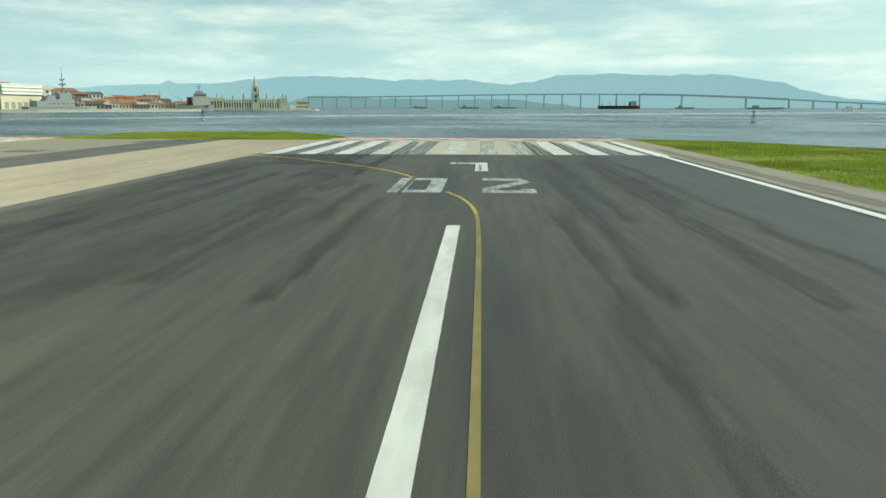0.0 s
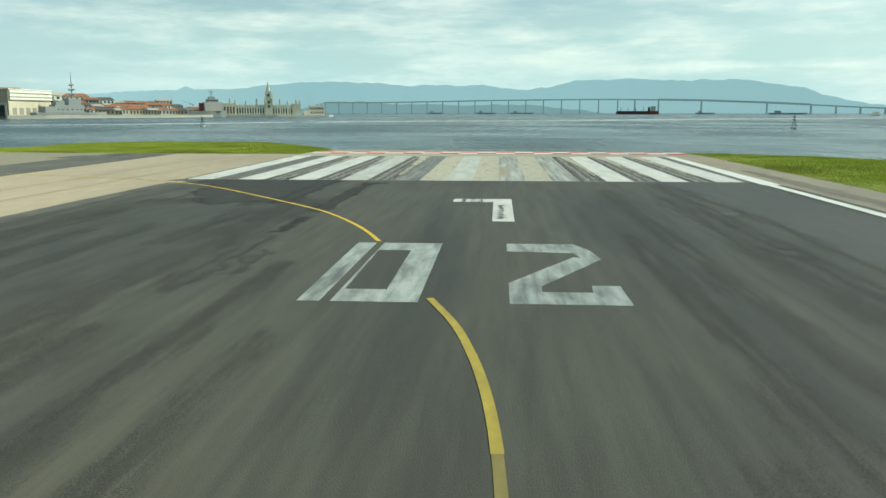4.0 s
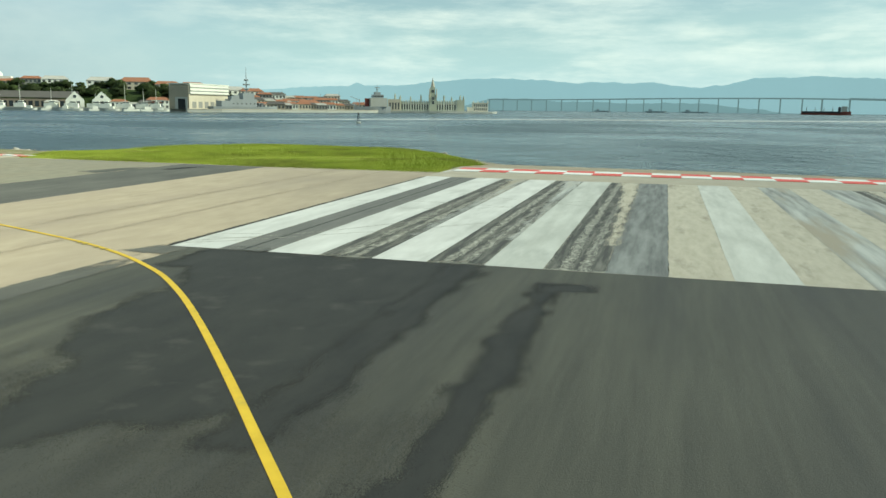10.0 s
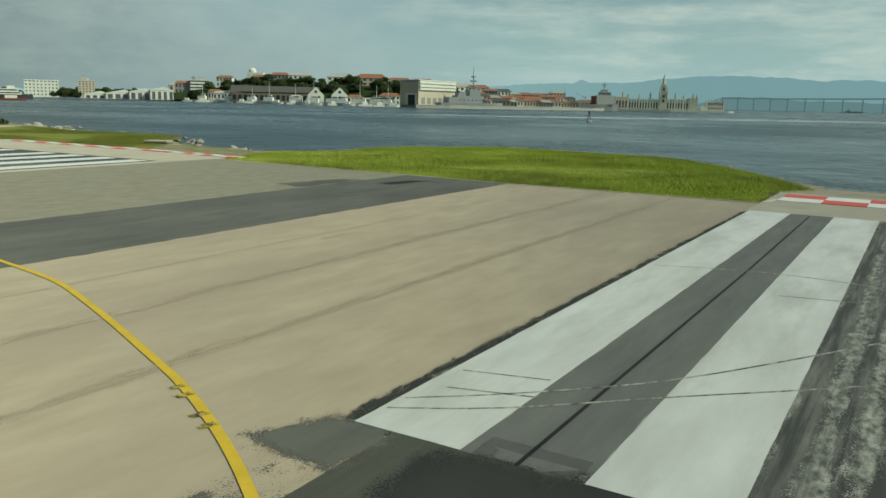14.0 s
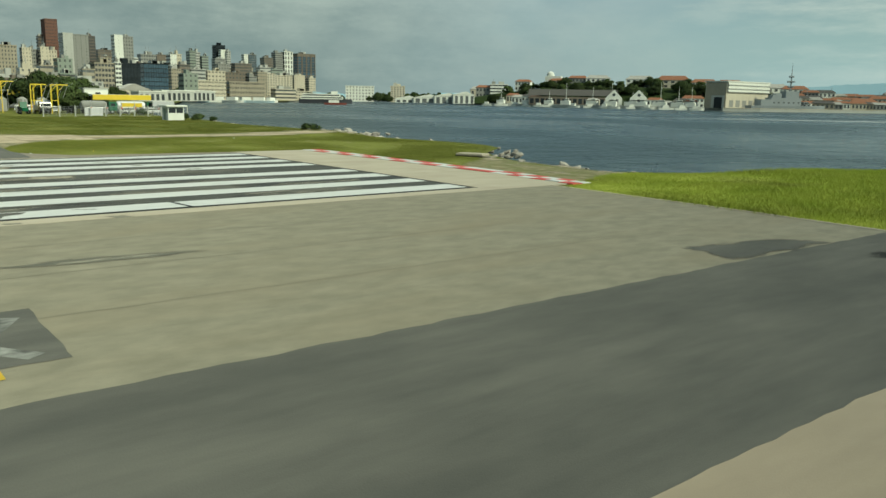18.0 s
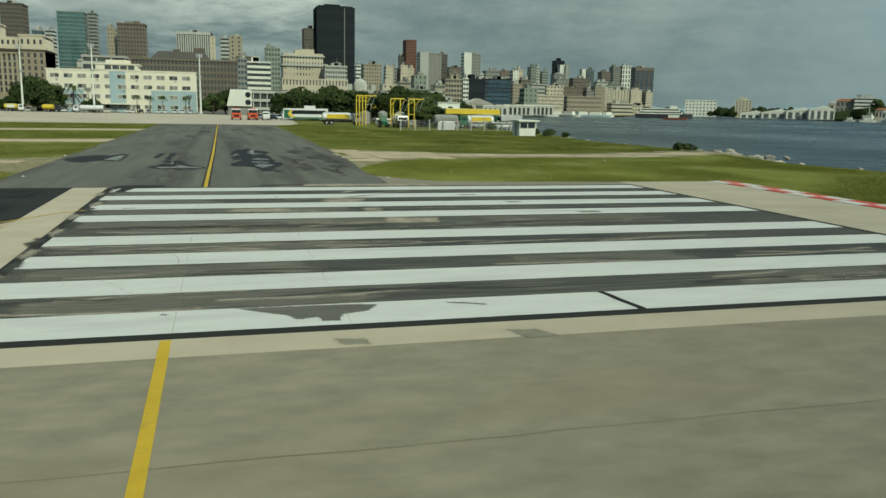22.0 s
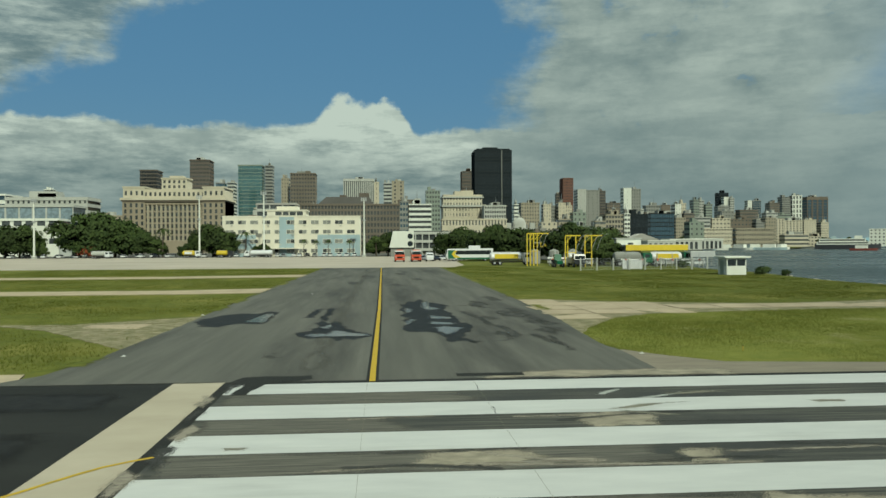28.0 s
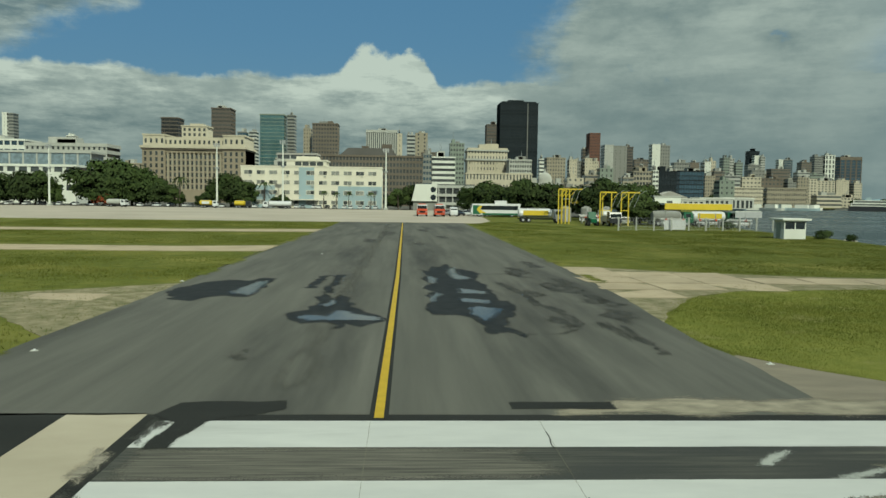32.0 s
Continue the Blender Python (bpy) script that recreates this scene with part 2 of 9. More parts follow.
CONC_TAN = material("tan_concrete", (0.310, 0.260, 0.182), (0.385, 0.325, 0.232), 0.88, 1.6, (1, 0.3, 1), 12, 0.3, 0.7, 0.25, 35,
                    c=(0.28, 0.234, 0.172), c_scale=0.25, c_lo=0.46, c_hi=0.7, c_stretch=(1, 0.25, 1))
CONC_GREY = material("grey_concrete", (0.176, 0.164, 0.117), (0.236, 0.219, 0.159), 0.88, 1.6, (1, 0.5, 1), 12, 0.35, 0.65, 0.25, 35,
                     c=(0.208, 0.182, 0.122), c_scale=0.22, c_lo=0.48, c_hi=0.74, c_stretch=(1, 0.3, 1))
CONC_PALE = material("pale_concrete", (0.345, 0.31, 0.232), (0.415, 0.375, 0.29), 0.88, 0.6, (1, 0.5, 1), 7, 0.3, 0.7, 0.2, 35,
                     c=(0.33, 0.29, 0.22), c_scale=0.25, c_lo=0.52, c_hi=0.72)
CONC_SLAB = material("weathered_slab", (0.33, 0.275, 0.185), (0.43, 0.36, 0.25), 0.9, 0.7, (1, 1, 1), 7, 0.3, 0.7, 0.3, 30,
                     c=(0.21, 0.18, 0.12), c_scale=0.35, c_lo=0.52, c_hi=0.74, vary=0.08)
CONC_BROWN = material("brown_shoulder_concrete", (0.17, 0.15, 0.112), (0.24, 0.213, 0.16), 0.9, 1.5, (1, 0.3, 1), 10, 0.3, 0.7, 0.25, 35)
APRON = material("apron_concrete", (0.34, 0.305, 0.245), (0.43, 0.385, 0.315), 0.85, 0.06, (1, 1, 1), 6, 0.3, 0.7, 0.1, 20,
                 c=(0.32, 0.29, 0.24), c_scale=0.02, c_lo=0.5, c_hi=0.7)
PAINT = material("white_paint", (0.46, 0.465, 0.43), (0.60, 0.605, 0.565), 0.7, 1.2, (1, 0.25, 1), 8, 0.3, 0.7, 0.15, 40,
                 c=(0.36, 0.365, 0.33), c_scale=0.9, c_lo=0.50, c_hi=0.78, c_stretch=(1, 0.2, 1))
PAINT_WEST = material("clean_white_paint", (0.59, 0.60, 0.565), (0.69, 0.70, 0.655), 0.7, 1.6, (1, 0.3, 1), 10, 0.3, 0.7, 0.15, 40,
                      c=(0.47, 0.475, 0.44), c_scale=0.8, c_lo=0.54, c_hi=0.8, c_stretch=(1, 0.15, 1))
PAINT_PALE = material("worn_white_paint", (0.34, 0.35, 0.31), (0.50, 0.515, 0.465), 0.7, 1.4, (1, 0.15, 1), 8, 0.3, 0.7, 0.15, 40,
                      c=(0.30, 0.31, 0.28), c_scale=0.7, c_lo=0.55, c_hi=0.75, c_stretch=(1, 0.2, 1))
PAINT_OLD = material("ghost_white_paint", (0.17, 0.19, 0.175), (0.42, 0.45, 0.42), 0.75, 1.6, (1.3, 0.25, 1), 8, 0.34, 0.62, 0.15, 40,
                     c=(0.10, 0.11, 0.105), c_scale=0.9, c_lo=0.52, c_hi=0.72, c_stretch=(1.5, 0.15, 1))
ASPHALT_LANE = material("pale_asphalt_lane", (0.10, 0.102, 0.092), (0.155, 0.155, 0.138), 0.85, 2.0, (1, 0.15, 1), 10, 0.3, 0.7, 0.3, 30)
RUBBER = material("rubbered_asphalt", (0.07, 0.071, 0.060), (0.46, 0.45, 0.37), 0.8, 7.0, (1.0, 0.45, 1), 10, 0.35, 0.66, 0.2, 40,
                  c=(0.06, 0.061, 0.052), c_scale=1.6, c_lo=0.52, c_hi=0.66, c_stretch=(1.4, 0.012, 1))
RUBBER_X = material("rubbered_brown_asphalt", (0.034, 0.036, 0.031), (0.140, 0.136, 0.110), 0.85, 3.0, (2.2, 0.08, 1), 10, 0.42, 0.72, 0.2, 40,
                    c=(0.04, 0.042, 0.038), c_scale=0.25, c_lo=0.45, c_hi=0.6, c_stretch=(1, 0.5, 1))
MIXED = material("streaked_concrete", (0.19, 0.195, 0.178), (0.48, 0.49, 0.44), 0.8, 1.2, (1.6, 0.08, 1), 8, 0.36, 0.64, 0.2, 40,
                 c=(0.33, 0.29, 0.21), c_scale=0.5, c_lo=0.5, c_hi=0.66, c_stretch=(1, 0.12, 1))
TAN_WORN = material("worn_tan_concrete", (0.39, 0.355, 0.265), (0.52, 0.48, 0.375), 0.85, 2.0, (1.4, 0.3, 1), 10, 0.3, 0.7, 0.2, 40,
                    c=(0.27, 0.235, 0.175), c_scale=1.3, c_lo=0.56, c_hi=0.74, c_stretch=(1, 0.2, 1))
YELLOW = material("yellow_paint", (0.53, 0.355, 0.02), (0.65, 0.445, 0.03), 0.65, 2.0, (1, 1, 1), 7, 0.3, 0.7, 0.1, 40,
                  c=(0.33, 0.26, 0.05), c_scale=1.2, c_lo=0.58, c_hi=0.8)
YELLOW_MID = material("worn_yellow_paint", (0.27, 0.21, 0.035), (0.42, 0.32, 0.045), 0.7, 3.0, (1, 0.4, 1), 9, 0.3, 0.7)
YELLOW_OLD = material("faded_yellow_paint", (0.12, 0.10, 0.04), (0.235, 0.187, 0.05), 0.7, 2.0, (1, 0.3, 1), 7, 0.3, 0.7)
RED = material("red_paint", (0.50, 0.05, 0.035), (0.62, 0.09, 0.06), 0.6, 2.0, (1, 1, 1), 6, 0.3, 0.7)
TAR = material("tar", (0.012, 0.013, 0.013), (0.025, 0.026, 0.025), 0.8, 2.0, spec=0.2)
WET = material("wet_asphalt", (0.014, 0.016, 0.017), (0.03, 0.032, 0.032), 0.75, 1.5, spec=0.2)
POOL = material("standing_water", (0.01, 0.012, 0.014), (0.03, 0.032, 0.034), 0.14, 0.6, bump=0.08, bump_scale=3)
GRASS = material("grass_ground", (0.068, 0.086, 0.017), (0.135, 0.145, 0.032), 0.95, 0.9, (1, 1, 1), 10, 0.3, 0.7, 0.9, 9,
                 c=(0.185, 0.18, 0.05), c_scale=0.12, c_lo=0.48, c_hi=0.72, spec=0.1)
BLADE = material("grass_blade", (0.078, 0.10, 0.018), (0.145, 0.155, 0.031), 0.8, 0.5, (1, 1, 1), 8, 0.3, 0.7, spec=0.1,
                 c=(0.23, 0.225, 0.06), c_scale=0.15, c_lo=0.5, c_hi=0.74)
GRASS_SUN = material("bright_grass_ground", (0.25, 0.295, 0.046), (0.36, 0.385, 0.072), 0.95, 0.6, (1, 1, 1), 9, 0.3, 0.7, 0.9, 9, spec=0.1,
                     c=(0.18, 0.19, 0.05), c_scale=0.1, c_lo=0.5, c_hi=0.72)
BLADE_SUN = material("bright_grass_blade", (0.30, 0.38, 0.05), (0.43, 0.475, 0.085), 0.8, 0.35, (1, 1, 1), 8, 0.3, 0.7, spec=0.1,
                     c=(0.20, 0.215, 0.05), c_scale=0.12, c_lo=0.5, c_hi=0.72)
BLADE_MID = material("dry_grass_blade", (0.135, 0.162, 0.032), (0.21, 0.225, 0.05), 0.8, 0.5, (1, 1, 1), 8, 0.3, 0.7, spec=0.1, c=(0.15, 0.17, 0.035), c_scale=0.15, c_lo=0.5, c_hi=0.72)
GRASS_MID = material("dry_grass_ground", (0.13, 0.15, 0.032), (0.195, 0.205, 0.048), 0.95, 0.8, (1, 1, 1), 9, 0.3, 0.7, 0.8, 9, spec=0.1, c=(0.27, 0.245, 0.12), c_scale=0.3, c_lo=0.56, c_hi=0.74)
ROCK = material("shore_rock", (0.27, 0.25, 0.21), (0.45, 0.42, 0.36), 0.9, 1.0, (1, 1, 1), 8, 0.3, 0.7, 0.6, 4, vary=0.3)
WEEDY = material("weedy_soil", (0.11, 0.11, 0.045), (0.27, 0.235, 0.15), 0.95, 1.2, (1, 1, 1), 9, 0.35, 0.65, 0.5, 12)
SOIL = material("sandy_soil", (0.26, 0.22, 0.15), (0.36, 0.31, 0.22), 0.95, 0.7, (1, 1, 1), 8, 0.3, 0.7, 0.5, 12)
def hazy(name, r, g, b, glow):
    """Far things: the scattered skylight of the haze is put into colour and glow."""
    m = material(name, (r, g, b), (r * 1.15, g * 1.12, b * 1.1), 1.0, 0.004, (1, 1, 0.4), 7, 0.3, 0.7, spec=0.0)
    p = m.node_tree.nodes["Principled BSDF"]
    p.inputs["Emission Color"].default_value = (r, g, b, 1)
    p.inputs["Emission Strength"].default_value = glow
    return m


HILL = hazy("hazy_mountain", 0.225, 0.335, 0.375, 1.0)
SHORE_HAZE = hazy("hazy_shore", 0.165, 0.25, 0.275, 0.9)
FOAM = material("wake_foam", (0.10, 0.13, 0.14), (0.5, 0.53, 0.53), 0.6, 0.25, (1, 1, 1), 6, 0.42, 0.62)


def water_material():
    m = bpy.data.materials.new("bay_water")
    m.use_nodes = True
    n, l = m.node_tree.nodes, m.node_tree.links
    p = n["Principled BSDF"]
    geo = n.new("ShaderNodeNewGeometry")
    p.inputs["Base Color"].default_value = (0.044, 0.068, 0.066, 1)
    p.inputs["Roughness"].default_value = 0.32
    p.inputs["IOR"].default_value = 1.33
    hs = []
    for sc, st in ((0.22, (1, 0.55, 1)), (0.9, (1, 0.6, 1)), (0.012, (1, 1, 1))):
        mp = n.new("ShaderNodeMapping")
        mp.inputs["Rotation"].default_value = (0, 0, 0.5)
        mp.inputs["Scale"].default_value = st
        l.new(geo.outputs["Position"], mp.inputs[0])
        t = n.new("ShaderNodeTexNoise")
        t.inputs["Scale"].default_value, t.inputs["Detail"].default_value = sc, 6
        l.new(mp.outputs[0], t.inputs[0])
        hs.append(t.outputs[0])
    a = n.new("ShaderNodeMath")
    a.operation = "MULTIPLY_ADD"
    l.new(hs[1], a.inputs[0])
    a.inputs[1].default_value = 0.4
    l.new(hs[0], a.inputs[2])
    b = n.new("ShaderNodeBump")
    b.inputs["Strength"].default_value, b.inputs["Distance"].default_value = 1.0, 1.7
    l.new(a.outputs[0], b.inputs["Height"])
    l.new(b.outputs[0], p.inputs["Normal"])
    r = n.new("ShaderNodeMapRange")
    r.inputs["From Min"].default_value, r.inputs["From Max"].default_value = 0.4, 0.6
    r.inputs["To Min"].default_value, r.inputs["To Max"].default_value = 0.16, 0.34
    l.new(hs[2], r.inputs[0])
    l.new(r.outputs[0], p.inputs["Roughness"])
    return m


WATER = water_material()


# ---- mesh helpers ----
def finish(name, bm, mat_list, parent=None, label="", smooth=False):
    me = bpy.data.meshes.new(name)
    bmesh.ops.recalc_face_normals(bm, faces=bm.faces)
    bm.to_mesh(me)
    bm.free()
    for m in mat_list if isinstance(mat_list, (list, tuple)) else [mat_list]:
        me.materials.append(m)
    if smooth:
        me.polygons.foreach_set("use_smooth", [True] * len(me.polygons))
    ob = new(name, me)
    if parent:
        ob.parent = parent
    if label:
        ob["label"] = label
    return ob


def part(name, bm, mat, parent, label="", smooth=False):
    return finish(name, bm, mat, parent, label, smooth)


def thing(name, x, y, z, turn=0.0, label="", category="", group="", kind=""):
    ob = new(name)
    ob.matrix_world = pose(x, y, z, 0, 0, turn)
    return tagged(ob, label, category, group, kind)


def box(bm, x0, x1, y0, y1, z0, z1, bevel=0.0):
    vs = [bm.verts.new((x, y, z)) for z in (z0, z1) for x, y in ((x0, y0), (x1, y0), (x1, y1), (x0, y1))]
    fs = [bm.faces.new([vs[i] for i in f]) for f in ((3, 2, 1, 0), (4, 5, 6, 7), (0, 1, 5, 4), (1, 2, 6, 5), (2, 3, 7, 6), (3, 0, 4, 7))]
    if bevel:
        bmesh.ops.bevel(bm, geom=list({e for f in fs for e in f.edges}), offset=bevel, segments=1, affect="EDGES")
    return bm


def boxes(*rows, bevel=0.0):
    bm = bmesh.new()
    for r in rows:
        box(bm, *r, bevel=bevel)
    return bm


def tube(bm, a, b, r0, r1=None, n=10, caps=True):
    r1 = r0 if r1 is None else r1
    a, b = Vector(a), Vector(b)
    q = (b - a).to_track_quat("Z", "Y").to_matrix()
    ring = []
    for p, r in ((a, r0), (b, r1)):
        ring.append([bm.verts.new(p + q @ Vector((r * math.cos(6.28319 * i / n), r * math.sin(6.28319 * i / n), 0))) for i in range(n)])
    for i in range(n):
        bm.faces.new((ring[0][i], ring[0][(i + 1) % n], ring[1][(i + 1) % n], ring[1][i]))
    if caps:
        bm.faces.new(ring[0][::-1])
        bm.faces.new(ring[1])
    return bm


def poly(bm, pts, z):
    f = bm.faces.new([bm.verts.new((x, y, z)) for x, y in pts])
    if f.normal.z < 0:
        f.normal_flip()
    return bm


def sheet_slab(name, pts, top, mat, label="", depth=0.3, kind="structure", parent=None, category=""):
    """A flat slab with vertical edges, from its outline."""
    bm = bmesh.new()
    lower = [bm.verts.new((x, y, top - depth)) for x, y in pts]
    upper = [bm.verts.new((x, y, top)) for x, y in pts]
    for tri in tessellate_polygon([[v.co for v in upper]]):
        bm.faces.new([upper[k] for k in tri])
    n = len(pts)
    for i in range(n):
        bm.faces.new((lower[i], lower[(i + 1) % n], upper[(i + 1) % n], upper[i]))
    bmesh.ops.triangulate(bm, faces=[f for f in bm.faces if len(f.verts) > 4])
    ob = finish(name, bm, mat, parent)
    return tagged(ob, label, category, "", kind)


def ragged(pts, step=0.4, amount=0.08, seed=1):
    """An outline with uneven edges."""
    out = []
    for i, (x, y) in enumerate(pts):
        x2, y2 = pts[(i + 1) % len(pts)]
        d = math.hypot(x2 - x, y2 - y)
        n = max(1, int(d / step))
        for k in range(n):
            u = k / n
            px, py = x + (x2 - x) * u, y + (y2 - y) * u
            v = noise.noise_vector((px * 1.7 + seed, py * 1.7, seed * 3.1))
            w = 0.0 if k == 0 and amount < 0.05 else amount
            out.append((px + v[0] * w * 2, py + v[1] * w * 2))
    return out


def smooth_line(pts, step=0.6):
    """A smooth curve through the points (Catmull-Rom)."""
    out = []
    ps = [pts[0]] + list(pts) + [pts[-1]]
    for i in range(1, len(ps) - 2):
        p0, p1, p2, p3 = (Vector((*p, 0)) for p in ps[i - 1:i + 3])
        n = max(1, int((p2 - p1).length / step))
        for k in range(n):
            u = k / n
            v = 0.5 * ((2 * p1) + (p2 - p0) * u + (2 * p0 - 5 * p1 + 4 * p2 - p3) * u * u + (3 * p1 - p0 - 3 * p2 + p3) * u ** 3)
            out.append((v.x, v.y))
    out.append(tuple(pts[-1]))
    return out


def painted_line(name, pts, width, z, mat, label, category="marking"):
    bm = bmesh.new()
    last = None
    for i, (x, y) in enumerate(pts):
        a, b = pts[max(0, i - 1)], pts[min(len(pts) - 1, i + 1)]
        t = Vector((b[0] - a[0], b[1] - a[1], 0)).normalized()
        nn = Vector((-t.y, t.x, 0)) * width / 2
        pair = (bm.verts.new((x + nn.x, y + nn.y, z)), bm.verts.new((x - nn.x, y - nn.y, z)))
        if last:
            bm.faces.new((last[1], pair[1], pair[0], last[0]))
        last = pair
    return tagged(finish(name, bm, mat), label, category, "", "structure")


# ---- water and land ----
SEA = -1.7
bm = bmesh.new()
poly(bm, [(-6000, -6000), (6000, -6000), (6000, 6000), (-6000, 6000)], SEA)
tagged(finish("water", bm, WATER), "grey-blue bay water ruffled by small waves", "sea", "", "structure")


def land(name, shore, back, mat_top, mat_bank, label, top=0.0, slope=4.0, lift=None):
    """Land with a stepped bank along its shore; the rest of the outline is closed by back."""
    bm = bmesh.new()
    n = len(shore)
    rows = [[], [], []]
    for i, (x, y) in enumerate(shore):
        a, b = shore[max(0, i - 1)], shore[min(n - 1, i + 1)]
        t = Vector((b[0] - a[0], b[1] - a[1], 0)).normalized()
        out = Vector((t.y, -t.x, 0))
        if name == "ground":
            out = -out
        w = noise.noise((x * 0.11, y * 0.11, 4.0))
        rows[0].append(bm.verts.new((x, y, top)))
        rows[1].append(bm.verts.new((x + out.x * slope * 0.45, y + out.y * slope * 0.45, top - 0.7 + 0.35 * w)))
        rows[2].append(bm.verts.new((x + out.x * slope, y + out.y * slope, SEA - 0.6)))
    for r in (0, 1):
        for i in range(n - 1):
            f = bm.faces.new((rows[r][i], rows[r][i + 1], rows[r + 1][i + 1], rows[r + 1][i]))
            f.material_index = 1
    rim = rows[0] + [bm.verts.new((x, y, top)) for x, y in back]
    for tri in tessellate_polygon([[v.co for v in rim]]):
        bm.faces.new([rim[k] for k in tri])
    return tagged(finish(name, bm, [mat_top, mat_bank]), label, "ground", "", "structure")


SHORE = smooth_line([(420, -900), (230, -420), (190, -150), (140, -35), (112, 12), (97, 33), (89, 38), (84, 41), (60, 44), (44, 45), (38.5, 53), (31, 64), (20, 68), (9, 69.5),
                     (3.5, 60), (0.5, 50), (-3, 45.5), (-9, 45.8), (-15, 47), (-22, 51), (-27, 57), (-36, 60), (-50, 58), (-62, 62), (-72, 63), (-84, 61), (-100, 61),
                     (-126, 65), (-150, 66), (-200, 78), (-260, 97), (-330, 128), (-430, 172), (-560, 225), (-700, 280), (-780, 300), (-790, 425),
                     (-950, 520), (-1150, 640), (-1230, 740), (-1300, 860), (-1500, 1000), (-2400, 1300)], 3.0)
land("ground", SHORE, [(-2400, -2400), (420, -2400)], GRASS, SOIL, "green grass ground of the airfield with a sandy bank at the water", -0.06, 3.2)

# ---- pavements ----
sheet_slab("runway_east", [(42.3, -700), (81.2, -700), (81.2, 0.0), (42.3, 0.0)], 0.0, ASPHALT, "dark asphalt runway streaked with tyre rubber")
sheet_slab("shoulder_east", ragged([(81.2, -700), (85.6, -700), (85.6, -60), (85.3, 5), (84.9, 30), (84, 38.4), (81.2, 38.8)], 1.5, 0.07, 9), -0.004, CONC_TAN, "narrow tan concrete shoulder along the runway")
sheet_slab("pavement_tan", [(27.1, -700), (42.3, -700), (42.3, -0.15), (41.45, -0.15), (41.45, 33.6), (27.1, 33.6)], -0.006, CONC_TAN, "tan concrete pavement between the two runways")
sheet_slab("pavement_strip", ragged([(19.9, -120), (27.35, -120), (27.35, 33.6), (19.9, 34.2)], 0.5, 0.06, 2), 0.0, ASPHALT_GREY, "dark grey asphalt strip between concrete pavements")
sheet_slab("pavement_grey", [(1.6, -700), (20.2, -700), (20.2, 34.4), (1.6, 34.8)], -0.006, CONC_GREY, "weathered grey concrete pavement")
sheet_slab("edge_strip", [(0.42, -2), (1.6, -2), (1.6, 34.8), (1.3, 37), (-31, 37.2), (-31, 30.45), (0.42, 30.45)], 0.0, CONC_PALE, "pale concrete strip round the runway end")
sheet_slab("runway_end_base", [(41.45, 0.0), (81.2, 0.0), (81.2, 38.7), (41.45, 40.5)], -0.002, CONC_PALE, "pale concrete runway end")
sheet_slab("runway_west_end", [(-29.3, -0.35), (0.42, -0.35), (0.42, 30.45), (-29.3, 30.45)], 0.0, ASPHALT_DARK, "dark rubbered asphalt runway threshold")
sheet_slab("concrete_band", [(-29.4, -2.05), (0.42, -2.05), (0.42, -0.35), (-29.4, -0.35)], 0.0, CONC_PALE, "pale concrete band across the runway")
sheet_slab("runway_west", [(-29.4, -700), (-3.0, -700), (-3.0, -60), (-5.0, -20), (-9.5, -5.2), (-17.0, -2.05), (-29.4, -2.05)], 0.0, ASPHALT_DARK, "black asphalt runway")
sheet_slab("pavement_corner", [(-3.0, -700), (1.6, -700), (1.6, -2), (0.42, -2.05), (-17.0, -2.05), (-9.5, -5.2), (-5.0, -20), (-3.0, -60)], -0.002, CONC_TAN, "tan concrete beside the black runway")
TAXI = ([(-29.3, -8.5), (-31.5, -7.3), (-36, -6.75), (-48, -6.7), (-85, -7.2), (-131, -6.8), (-168, -6.8), (-168, 17), (-99, 16.5), (-67, 16.35), (-50, 15.9), (-42.4, 15.3), (-37.7, 15.1), (-35.2, 15.35), (-32, 15.2), (-29.3, 15.0)])
sheet_slab("taxiway", ragged(TAXI, 1.0, 0.06, 3), 0.0, ASPHALT_TAXI, "grey asphalt taxiway with patches and puddles")
sheet_slab("shoulder_west_north", [(-29.3, 14.6), (-32, 14.6), (-35.3, 15.0), (-36.2, 15.45), (-34.1, 16.75), (-32.2, 18.4), (-31.4, 24), (-31.1, 30), (-31.0, 37), (-29.3, 37)], -0.004, CONC_BROWN, "narrow concrete shoulder beside the runway")
sheet_slab("shoulder_west_south", [(-29.4, -60), (-31.5, -60), (-31.9, -8), (-30, -7.5), (-29.3, -2)], -0.004, CONC_SLAB, "narrow concrete shoulder beside the runway")
sheet_slab("apron", [(-168, -400), (-168, 20), (-185, 24), (-225, 26), (-262, 34), (-330, 40), (-335, -400)], 0.002, APRON, "wide pale concrete aircraft apron")
sheet_slab("road", [(-335, -420), (-335, 44), (-262, 40), (-230, 60), (-330, 118), (-2300, 250), (-2300, -900)], 0.0, ASPHALT_GREY, "grey asphalt of the city streets")
